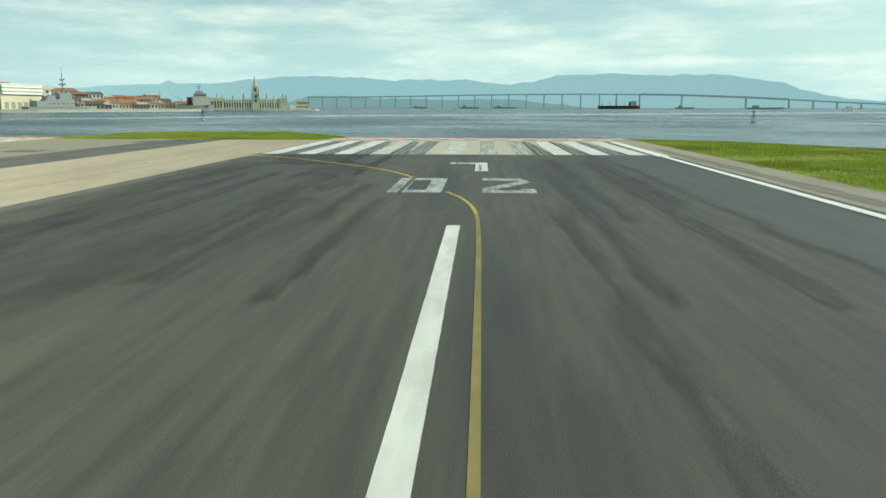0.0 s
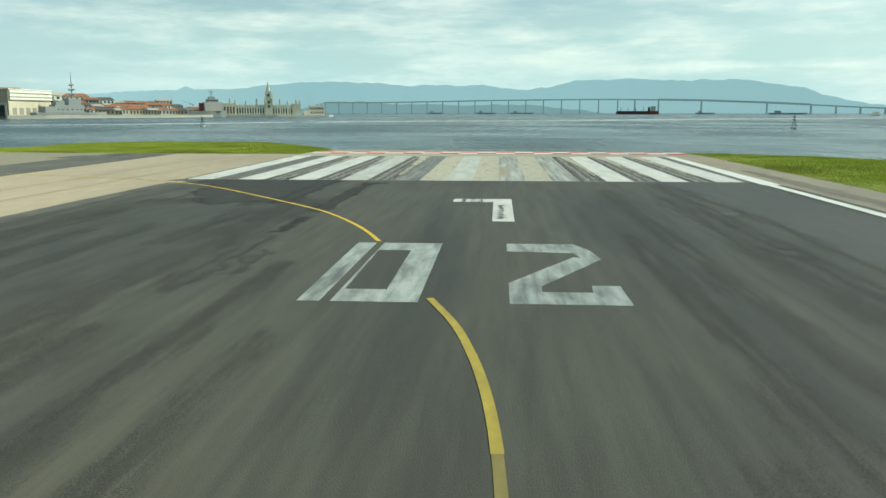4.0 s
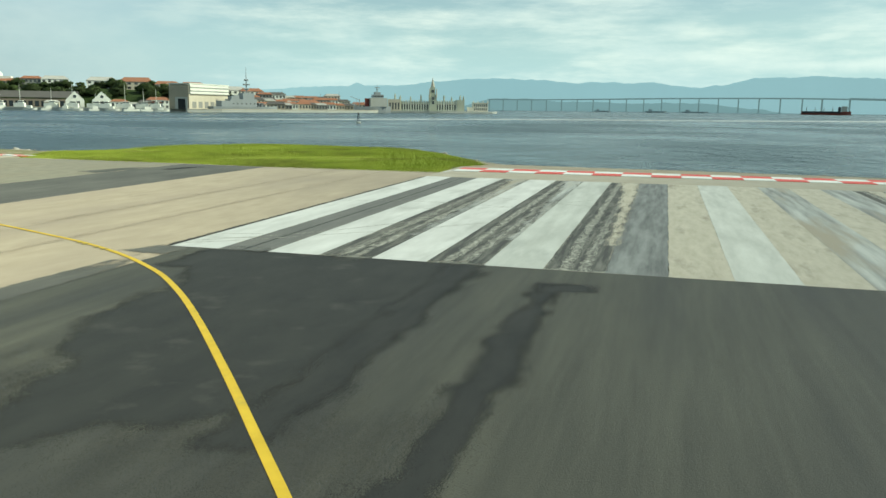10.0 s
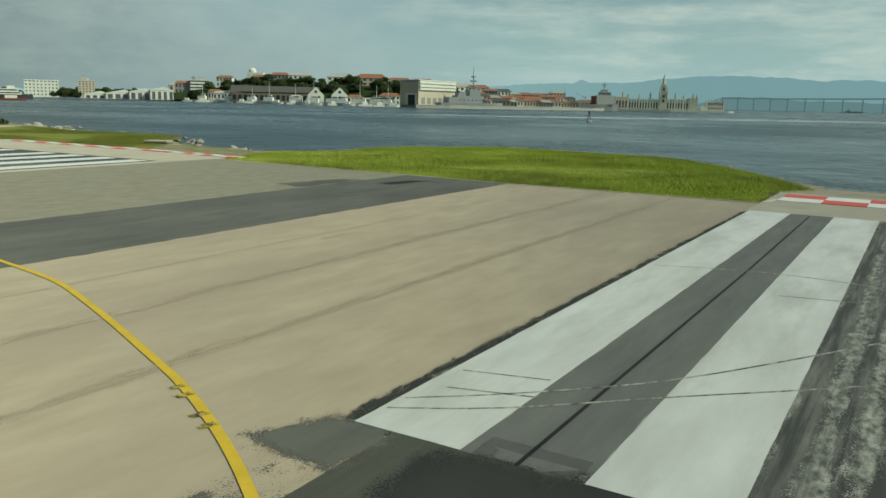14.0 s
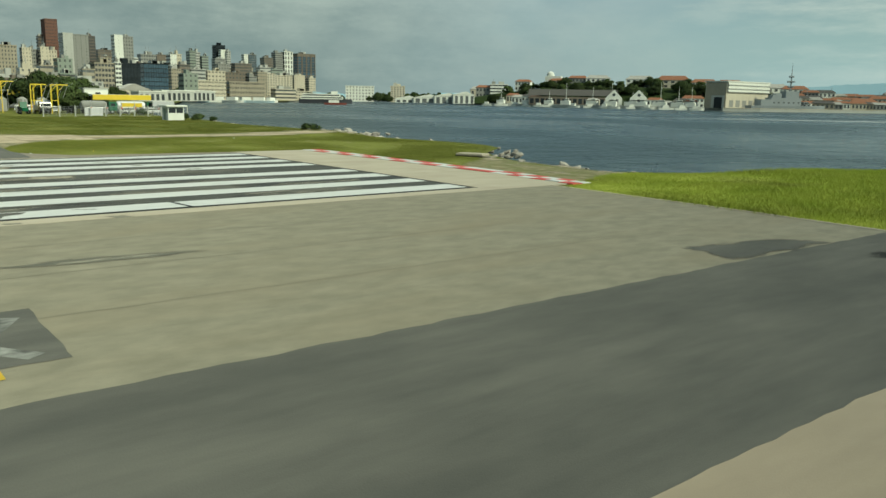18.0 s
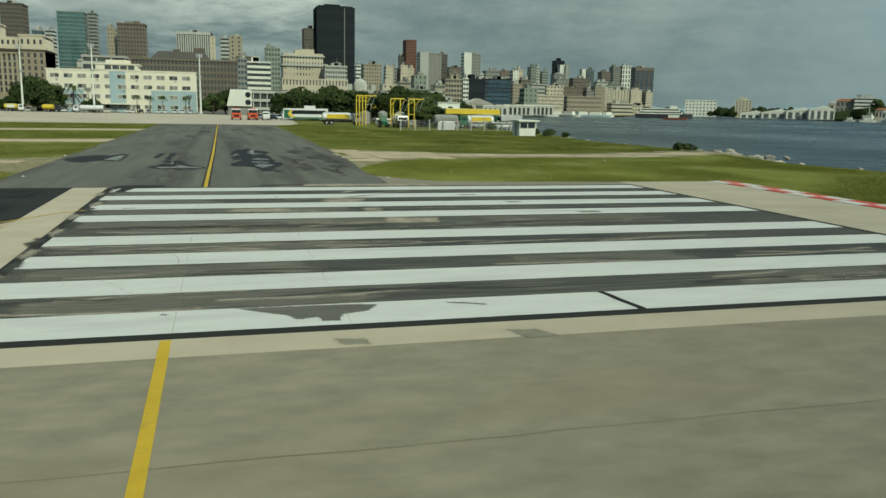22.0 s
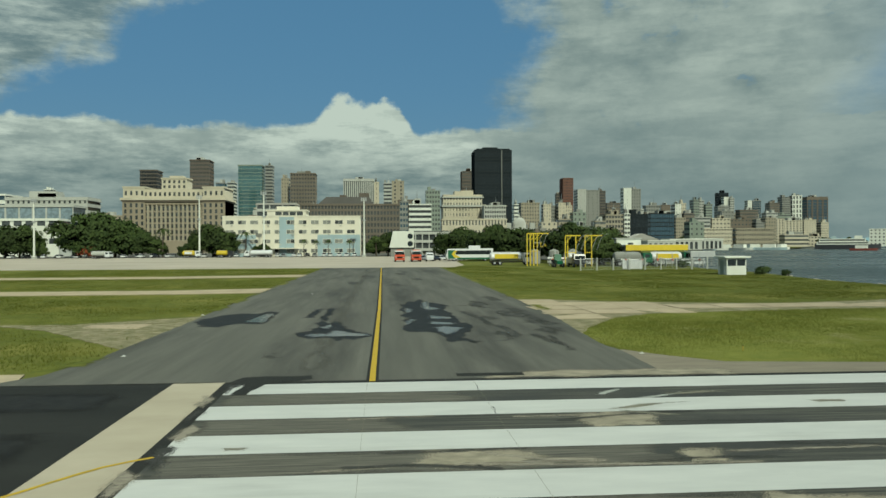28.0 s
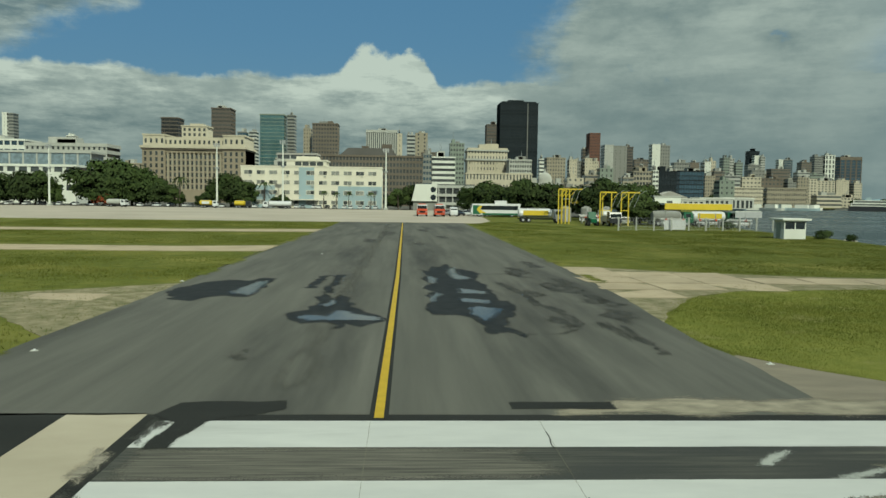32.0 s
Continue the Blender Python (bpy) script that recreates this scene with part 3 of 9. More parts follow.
# side strips running through the grass
sheet_slab("taxi_strip", [(-122, -400), (-130, -400), (-126, -28), (-131, -6.8), (-122, -6.9), (-119, -28)], -0.004, CONC_SLAB, "pale concrete strip through the grass")
sheet_slab("taxi_strip.001", [(-80, -400), (-88, -400), (-87.5, -16), (-90, -7), (-82, -7), (-81, -15)], -0.004, CONC_SLAB, "pale concrete strip through the grass")
SLABS_SOUTH = [(-39, -6.7), (-43, -10), (-48, -14), (-54, -22), (-62, -60), (-57, -60), (-51.5, -20), (-51, -13.5), (-56, -6.7)]
SLABS_NORTH = [(-69, 16.2), (-56.5, 15.9), (-46.5, 15.5), (-42.4, 15.2), (-46.4, 16.8), (-51.2, 19.6), (-54, 23), (-55.2, 30), (-55.8, 38), (-56.2, 46), (-60, 54), (-64, 61), (-72.5, 62), (-67, 52), (-63.5, 44), (-61.8, 36), (-62.8, 30.5), (-64.8, 24.6), (-68, 19.5)]
sheet_slab("old_pavement", ragged(SLABS_NORTH, 1.0, 0.12, 11), -0.03, WEEDY, "weedy bed of an old pavement crossing the grass")
sheet_slab("old_pavement.001", ragged(SLABS_SOUTH, 1.0, 0.15, 12), -0.03, WEEDY, "weedy bed of an old pavement crossing the grass")

# ---- east threshold: lanes from west to east ----
GREY_LANE = material("grey_streaked_lane", (0.095, 0.10, 0.094), (0.235, 0.245, 0.23), 0.85, 2.0, (1.4, 0.12, 1), 10, 0.34, 0.66, 0.2, 40, c=(0.30, 0.31, 0.285), c_scale=0.4, c_lo=0.56, c_hi=0.72, c_stretch=(1, 0.2, 1))
LANES = "W G W R W R P R D T P T M T M R W R W R W".split()
LANE = {"W": (PAINT, "white painted threshold stripe"), "G": (ASPHALT_LANE, ""), "R": (RUBBER, ""), "P": (PAINT_PALE, "worn white threshold stripe"),
        "D": (GREY_LANE, ""), "T": (TAN_WORN, ""), "M": (MIXED, "streaked, nearly worn off threshold stripe")}
for i, k in enumerate(LANES):
    x = 41.6 + 1.8 * i
    mat, lab = LANE[k]
    paint = k in "WPM"
    bm = bmesh.new()
    poly(bm, ragged([(x, 0.0), (x + 1.8, 0.0), (x + 1.8, 30.3), (x, 30.3)], 0.5, 0.008 if paint else 0.03, i), 0.006 if paint else 0.003)
    ob = finish("threshold_stripe" if paint else "surface_lane", bm, mat)
    tagged(ob, lab or "strip of worn pavement between threshold stripes", "marking", "threshold stripes of the east runway" if paint else "", "structure")

# ---- west threshold ----
for i, x in enumerate((-1.8, -5.4, -9.0, -12.6, -18.0, -21.6, -25.2, -28.8)):
    pts = [(x, 0.0), (x + 1.8, 0.0), (x + 1.8, 30.1), (x, 30.1)]
    bm = bmesh.new()
    poly(bm, ragged(pts, 0.5, 0.008, i + 40), 0.006)
    tagged(finish("threshold_stripe", bm, PAINT_WEST), "white painted threshold stripe with tyre marks", "marking", "threshold stripes of the west runway", "structure")
for i, (x, w) in enumerate(((-3.6, 1.8), (-7.2, 1.8), (-10.8, 1.8), (-16.2, 3.6), (-19.8, 1.8), (-23.4, 1.8), (-27, 1.8))):
    bm = bmesh.new()
    poly(bm, ragged([(x + 0.0, 0.0), (x + w, 0.0), (x + w, 30.1), (x, 30.1)], 0.6, 0.02, i + 60), 0.003)
    tagged(finish("surface_lane", bm, RUBBER_X), "dark rubbered lane between threshold stripes", "marking", "", "structure")

# ---- runway designation ----
def figure(name, polys, mat, label):
    bm = bmesh.new()
    for i, p in enumerate(polys):
        poly(bm, ragged(p, 0.4, 0.006, i + 7), 0.006 + 0.0004 * i)
    return tagged(finish(name, bm, mat), label, "runway figure", "", "structure")


figure("runway_figure_zero", [[(58.2, -35.2), (59.15, -35.2), (59.15, -26.3), (58.2, -26.3)], [(60.25, -35.2), (61.2, -35.2), (61.2, -26.3), (60.25, -26.3)],
                              [(59.15, -35.2), (60.25, -35.2), (60.25, -33.8), (59.15, -33.8)], [(59.15, -27.8), (60.25, -27.8), (60.25, -26.3), (59.15, -26.3)]],
       PAINT_OLD, "worn white figure 0 painted on the runway")
figure("runway_figure_two", [[(63.44, -27.8), (65.6, -28.0), (65.85, -29.3), (66.4, -29.05), (66.2, -27.4), (65.75, -26.2), (63.44, -26.2)],
                             [(63.44, -35.2), (64.3, -35.2), (64.3, -33.2), (66.4, -29.05), (65.55, -28.75), (63.44, -32.8)],
                             [(64.3, -35.2), (66.4, -35.2), (66.4, -33.0), (65.65, -33.0), (65.6, -33.85), (64.3, -33.85)]],
       PAINT_OLD, "worn white figure 2 painted on the runway")
figure("runway_letter", [[(60.8, -12.95), (62.9, -12.95), (62.9, -11.5), (60.8, -11.5)], [(62.9, -20.4), (63.85, -20.4), (63.85, -11.5), (62.9, -11.5)]],
       PAINT, "white letter L painted on the runway")
for k in range(6):
    y1 = -47.3 - 50 * k
    figure("centre_line", [[(62.02, y1 - 30), (62.55, y1 - 30), (62.55, y1), (62.02, y1)]], PAINT, "white runway centre line dash")
sheet_slab("edge_lane", [(79.4, 0.0), (80.2, 0.0), (80.4, 30.3), (79.4, 30.3)], 0.003, ASPHALT_LANE, "grey asphalt beside the edge line")
figure("edge_line", [[(80.15, -700), (80.75, -700), (80.75, -2), (80.15, -2)], [(79.95, -2), (81.15, -2), (81.25, 30.6), (80.35, 30.6)]], PAINT_WEST, "white line along the runway edge")

# ---- guide lines ----
EAST_LINE = smooth_line([(63.3, -100), (63.3, -90), (63.3, -80), (63.3, -70), (63.3, -60), (63.28, -50), (63.1, -43.0), (62.4, -38), (61.3, -34.2), (60.2, -30.2), (58.9, -26), (57.4, -22), (55, -17.4), (51.7, -13.0), (47.4, -7.7),
                         (44.8, -4.85), (43.1, -3.35), (41, -1.85), (38.6, -0.5), (36.2, 0.55), (33.4, 1.7), (30.3, 2.85), (28.2, 3.3), (26.2, 3.62)], 0.5)
cut = [p for p in EAST_LINE if p[1] < -34.6]
painted_line("guide_line", [p for p in cut if p[1] < -40], 0.17, 0.009, YELLOW_OLD, "faded yellow guide line on the runway")
painted_line("guide_line.001", [p for p in cut if p[1] > -44], 0.19, 0.012, YELLOW_MID, "yellow guide line on the runway")
painted_line("guide_line.002", [p for p in EAST_LINE if p[1] > -26.3], 0.165, 0.010, YELLOW, "curved yellow guide line off the runway")
painted_line("erased_line", [(59.0, -26.2), (58.95, -30), (58.9, -35.3)], 0.27, 0.0085, ASPHALT, "dark strip where the guide line was removed")
painted_line("guide_line.003", [(18.6, 4.42), (10, 4.42), (0.5, 4.36)], 0.21, 0.010, YELLOW, "yellow guide line on grey concrete")
painted_line("guide_line_border", [(-29.0, 4.62), (-60, 4.8), (-165, 5.0)], 0.42, 0.008, ASPHALT_DARK, "black border of the taxiway line")
painted_line("guide_line.004", [(-29.0, 4.62), (-60, 4.8), (-165, 5.0)], 0.21, 0.012, YELLOW, "yellow taxiway centre line")
painted_line("guide_line.005", smooth_line([(-19.7, -0.05), (-19, -0.9), (-17.8, -1.65), (-16.6, -2.4), (-13.1, -5.0), (-8, -9.5), (-3, -20), (0, -50)], 0.5), 0.12, 0.010, YELLOW, "thin yellow guide line curving off the runway")

# ---- red and white edge ----
def checker(x0, x1, y0, y1, n, rows, name):
    for i in range(n):
        for r in range(rows):
            a, b = x0 + (x1 - x0) * i / n, x0 + (x1 - x0) * (i + 1) / n
            yy0 = y0 + (y1 - y0) * r / rows
            yy1 = y0 + (y1 - y0) * (r + 1) / rows
            red = (i + r) % 2
            finish(name, boxes((a + 0.01, b - 0.01, yy0, yy1, -0.05, 0.03)), RED if red else PAINT_WEST, EDGE)


EDGE = tagged(new("edge_marking"), "red and white painted edge at the runway end", "edge marking", "", "structure")
checker(42.0, 83.8, 35.6, 39.2, 20, 2, "painted_block")
checker(-31.0, -8.0, 37.1, 38.7, 12, 2, "painted_block")
rnd = random.Random(77)
x = -8.0
k = 0
while x < 1.6:
    w = rnd.uniform(1.1, 2.2)
    y = 37.15 - 0.09 * (x + 8) + rnd.uniform(-0.05, 0.05)
    for r in range(2):
        finish("painted_block", boxes((x + 0.02, x + w - 0.02, y + 0.8 * r + 0.02, y + 0.8 * r + 0.78, -0.05, 0.02 + rnd.uniform(0, 0.03))), (RED, PAINT_WEST)[(k + r) % 2] if rnd.random() > 0.2 else PAINT_WEST, EDGE)
    x += w
    k += 1
painted_line("border_line", [(41.6, 34.6), (41.9, 36.2)], 0.3, 0.004, PAINT, "white painted border line")
painted_line("border_line.001", [(1.6, 34.9), (13, 34.6), (27, 33.7), (41.4, 33.9)], 0.22, 0.012, CONC_PALE, "pale concrete border beside the grass")

# ---- hills and bridge beyond the water ----
def hill_range(name, base, label, mat=None):
    bm = bmesh.new()
    ups = []
    for (x, y, h) in base:
        ups.append((bm.verts.new((x, y, SEA - 1)), bm.verts.new((x, y, h)), bm.verts.new((x * 1.03, y * 1.03, SEA - 1))))
    for a, b in zip(ups, ups[1:]):
        bm.faces.new((a[0], b[0], b[1], a[1]))
        bm.faces.new((a[1], b[1], b[2], a[2]))
    return tagged(finish(name, bm, mat or HILL), label, "mountains", "", "structure")


def ridge(a0, a1, dist, profile, seed, rough):
    """Points along an arc with a profile of heights (angle in degrees left of north)."""
    out = []
    n = 900
    for i in range(n + 1):
        a = a0 + (a1 - a0) * i / n
        h = np.interp(a, [p[0] for p in profile], [p[1] for p in profile])
        h += rough * noise.fractal((a * 0.6, seed, 0), 0.8, 2.1, 7)
        out.append((60 - dist * math.sin(radians(a)), -40 + dist * math.cos(radians(a)), max(h, SEA)))
    return out


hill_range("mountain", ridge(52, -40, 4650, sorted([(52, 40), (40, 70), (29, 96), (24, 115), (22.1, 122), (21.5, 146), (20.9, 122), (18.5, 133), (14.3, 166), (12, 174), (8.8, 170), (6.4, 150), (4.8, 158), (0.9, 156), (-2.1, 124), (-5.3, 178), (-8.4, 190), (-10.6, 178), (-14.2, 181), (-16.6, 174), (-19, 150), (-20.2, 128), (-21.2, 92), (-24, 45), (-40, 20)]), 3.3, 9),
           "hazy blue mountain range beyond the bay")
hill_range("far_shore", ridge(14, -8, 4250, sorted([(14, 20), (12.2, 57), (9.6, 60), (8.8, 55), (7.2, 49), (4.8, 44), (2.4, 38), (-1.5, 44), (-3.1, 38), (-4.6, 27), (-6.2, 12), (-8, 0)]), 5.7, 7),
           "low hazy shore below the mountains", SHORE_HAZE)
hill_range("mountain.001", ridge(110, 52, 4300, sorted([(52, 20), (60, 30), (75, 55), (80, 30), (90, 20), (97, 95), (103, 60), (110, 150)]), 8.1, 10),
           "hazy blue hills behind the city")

# ---- building materials ----
def wall(name, r, g, b, dirt=0.8, sc=0.3):
    return material(name, (r, g, b), (r * 0.9, g * 0.9, b * 0.88), 0.85, sc, (1, 1, 0.4), 6, 0.3, 0.7, c=(r * dirt, g * dirt, b * dirt * 0.96), c_scale=0.08, c_lo=0.5, c_hi=0.75,
                    c_stretch=(1, 1, 0.35))


W_WHITE = wall("white_render", 0.77, 0.785, 0.72, 0.88)
W_IVORY = wall("ivory_render", 0.80, 0.77, 0.66, 0.9)
W_BLUE = wall("pale_blue_render", 0.42, 0.53, 0.56, 0.88)
W_CREAM = wall("cream_render", 0.62, 0.575, 0.455, 0.8)
W_TAN = wall("tan_stone", 0.41, 0.37, 0.28, 0.78)
W_STONE = wall("brown_tan_stone", 0.35, 0.302, 0.22, 0.75)
W_GREY = wall("grey_concrete_wall", 0.31, 0.315, 0.285, 0.8)
W_PALE = wall("pale_grey_wall", 0.52, 0.53, 0.485, 0.82)
W_BROWN = wall("brown_cladding", 0.15, 0.125, 0.10, 0.8)
W_UMBER = wall("dark_brown_stone", 0.20, 0.17, 0.13, 0.75)
W_RED = wall("red_brick_cladding", 0.20, 0.095, 0.065, 0.8)
W_BLACK = wall("black_cladding", 0.020, 0.028, 0.032, 0.8)
W_BLACK.node_tree.nodes["Principled BSDF"].inputs["Specular IOR Level"].default_value = 0.2
W_GREEN = wall("grey_green_wall", 0.30, 0.35, 0.29, 0.82)
W_CASTLE = wall("green_plaster", 0.52, 0.545, 0.43, 0.78)
ROOF_TILE = material("clay_tiles", (0.26, 0.11, 0.06), (0.36, 0.17, 0.09), 0.9, 0.8, (1, 1, 1), 6, 0.3, 0.7)
ROOF_DARK = wall("dark_roofing", 0.11, 0.105, 0.095, 0.8)
ROOF_LIGHT = wall("light_roofing", 0.45, 0.44, 0.40, 0.8)
METAL = material("galvanised_metal", (0.42, 0.43, 0.42), (0.52, 0.53, 0.52), 0.45, 3.0, metal=0.6)
STEEL_GREY = wall("warship_grey", 0.33, 0.365, 0.375, 0.85)
# pale blue-grey with the distance haze put into the ships' colour
SHIP_FAR = wall("faded_ship_grey", 0.36, 0.44, 0.46, 0.85)
HULL_DARK = wall("dark_hull", 0.05, 0.055, 0.065, 0.8)
HULL_RED = wall("red_hull", 0.22, 0.06, 0.045, 0.8)


def glass(name, r, g, b, rough=0.12, vary=0.25):
    return material(name, (r, g, b), (r * 1.5, g * 1.5, b * 1.5), rough, 0.5, (1, 1, 1), 3, 0.4, 0.6, spec=0.7, vary=vary)


G_DARK = glass("dark_glass", 0.045, 0.050, 0.050, 0.15, 0.35)
# lighter glass for far windows: distance haze put into its colour
G_FAR = glass("hazy_glass", 0.085, 0.092, 0.088, 0.2, 0.3)
G_SKY = glass("pale_blue_glass", 0.14, 0.18, 0.20, 0.12)
G_BLUE = glass("blue_glass", 0.03, 0.06, 0.085, 0.08)
G_TEAL = glass("teal_glass", 0.045, 0.11, 0.12, 0.08)
G_BLACK = glass("black_glass", 0.017, 0.023, 0.027, 0.25)
G_BLACK.node_tree.nodes["Principled BSDF"].inputs["Specular IOR Level"].default_value = 0.2


def building(name, x, y0, y1, h, depth, wall_m, glass_m, storeys, bays, label, pier=0.45, window=0.5, side=None, plant=True, base=0.0, side_bays=4, turn=0.0,
             crown=0.0, roof_m=None, category="office building", relief=0.25):
    """A block whose front faces east at x: ribbons of glass between spandrels, with piers over them, a roof with a parapet and plant rooms."""
    cy, w = (y0 + y1) / 2, y1 - y0
    if len(label.split()) < 4:
        label += " in the city skyline"
    b = thing(name, x, cy, base, turn, label, category, "")
    hw, fh = w / 2, (h - base) / storeys
    H = h - base
    for s in range(storeys):
        z = s * fh
        part("spandrel", boxes((-depth, 0, -hw, hw, z, z + fh * (1 - window))), wall_m, b)
        part("window_band", boxes((-depth + relief, -relief, -hw + relief, hw - relief, z + fh * (1 - window), z + fh)), glass_m, b)
    if pier:
        pw = w / bays
        for i in range(bays + 1):
            yc = -hw + i * pw
            a, c = max(-hw, yc - pw * pier / 2), min(hw, yc + pw * pier / 2)
            part("pier", boxes((-relief - 0.05, 0.04, a, c, 0, H)), wall_m, b)
        if side:
            yy = hw if side > 0 else -hw
            pd = depth / side_bays
            for i in range(side_bays + 1):
                xc = -i * pd
                part("pier", boxes((max(-depth, xc - pd * pier / 2), min(0, xc + pd * pier / 2), yy - 0.04 if side > 0 else yy - 0.04 - relief, yy + relief * 0 + 0.04, 0, H)), wall_m, b)
    part("roof", boxes((-depth - 0.15, 0.15, -hw - 0.15, hw + 0.15, H, H + 0.9 + crown)), roof_m or wall_m, b)
    if w > 14 and H > 14 and pier and wall_m not in (W_BLACK,):
        part("cornice", boxes((-depth - 0.5, 0.5, -hw - 0.5, hw + 0.5, H - 0.25, H + 0.35)), roof_m or wall_m, b)
    if plant:
        rnd = random.Random(int(abs(x * 7 + y0 * 3)))
        for k in range(2):
            pw = w * rnd.uniform(0.15, 0.35)
            py = rnd.uniform(-hw + pw, hw - pw) if w > 2 * pw else 0
            top = H + 0.9 + crown + rnd.uniform(1.6, 4.2)
            part("plant_room", boxes((-depth * 0.75, -depth * 0.25, py - pw / 2, py + pw / 2, H + 0.9 + crown, top)), (wall_m, W_GREY, W_PALE)[rnd.randrange(3)], b)
            if rnd.random() < 0.6:
                bm = bmesh.new()
                tube(bm, (-depth * 0.5, py, top), (-depth * 0.5, py, top + rnd.uniform(3, 7)), 0.22, 0.1, 5)
                part("antenna", bm, STEEL_GREY, b)
    return b


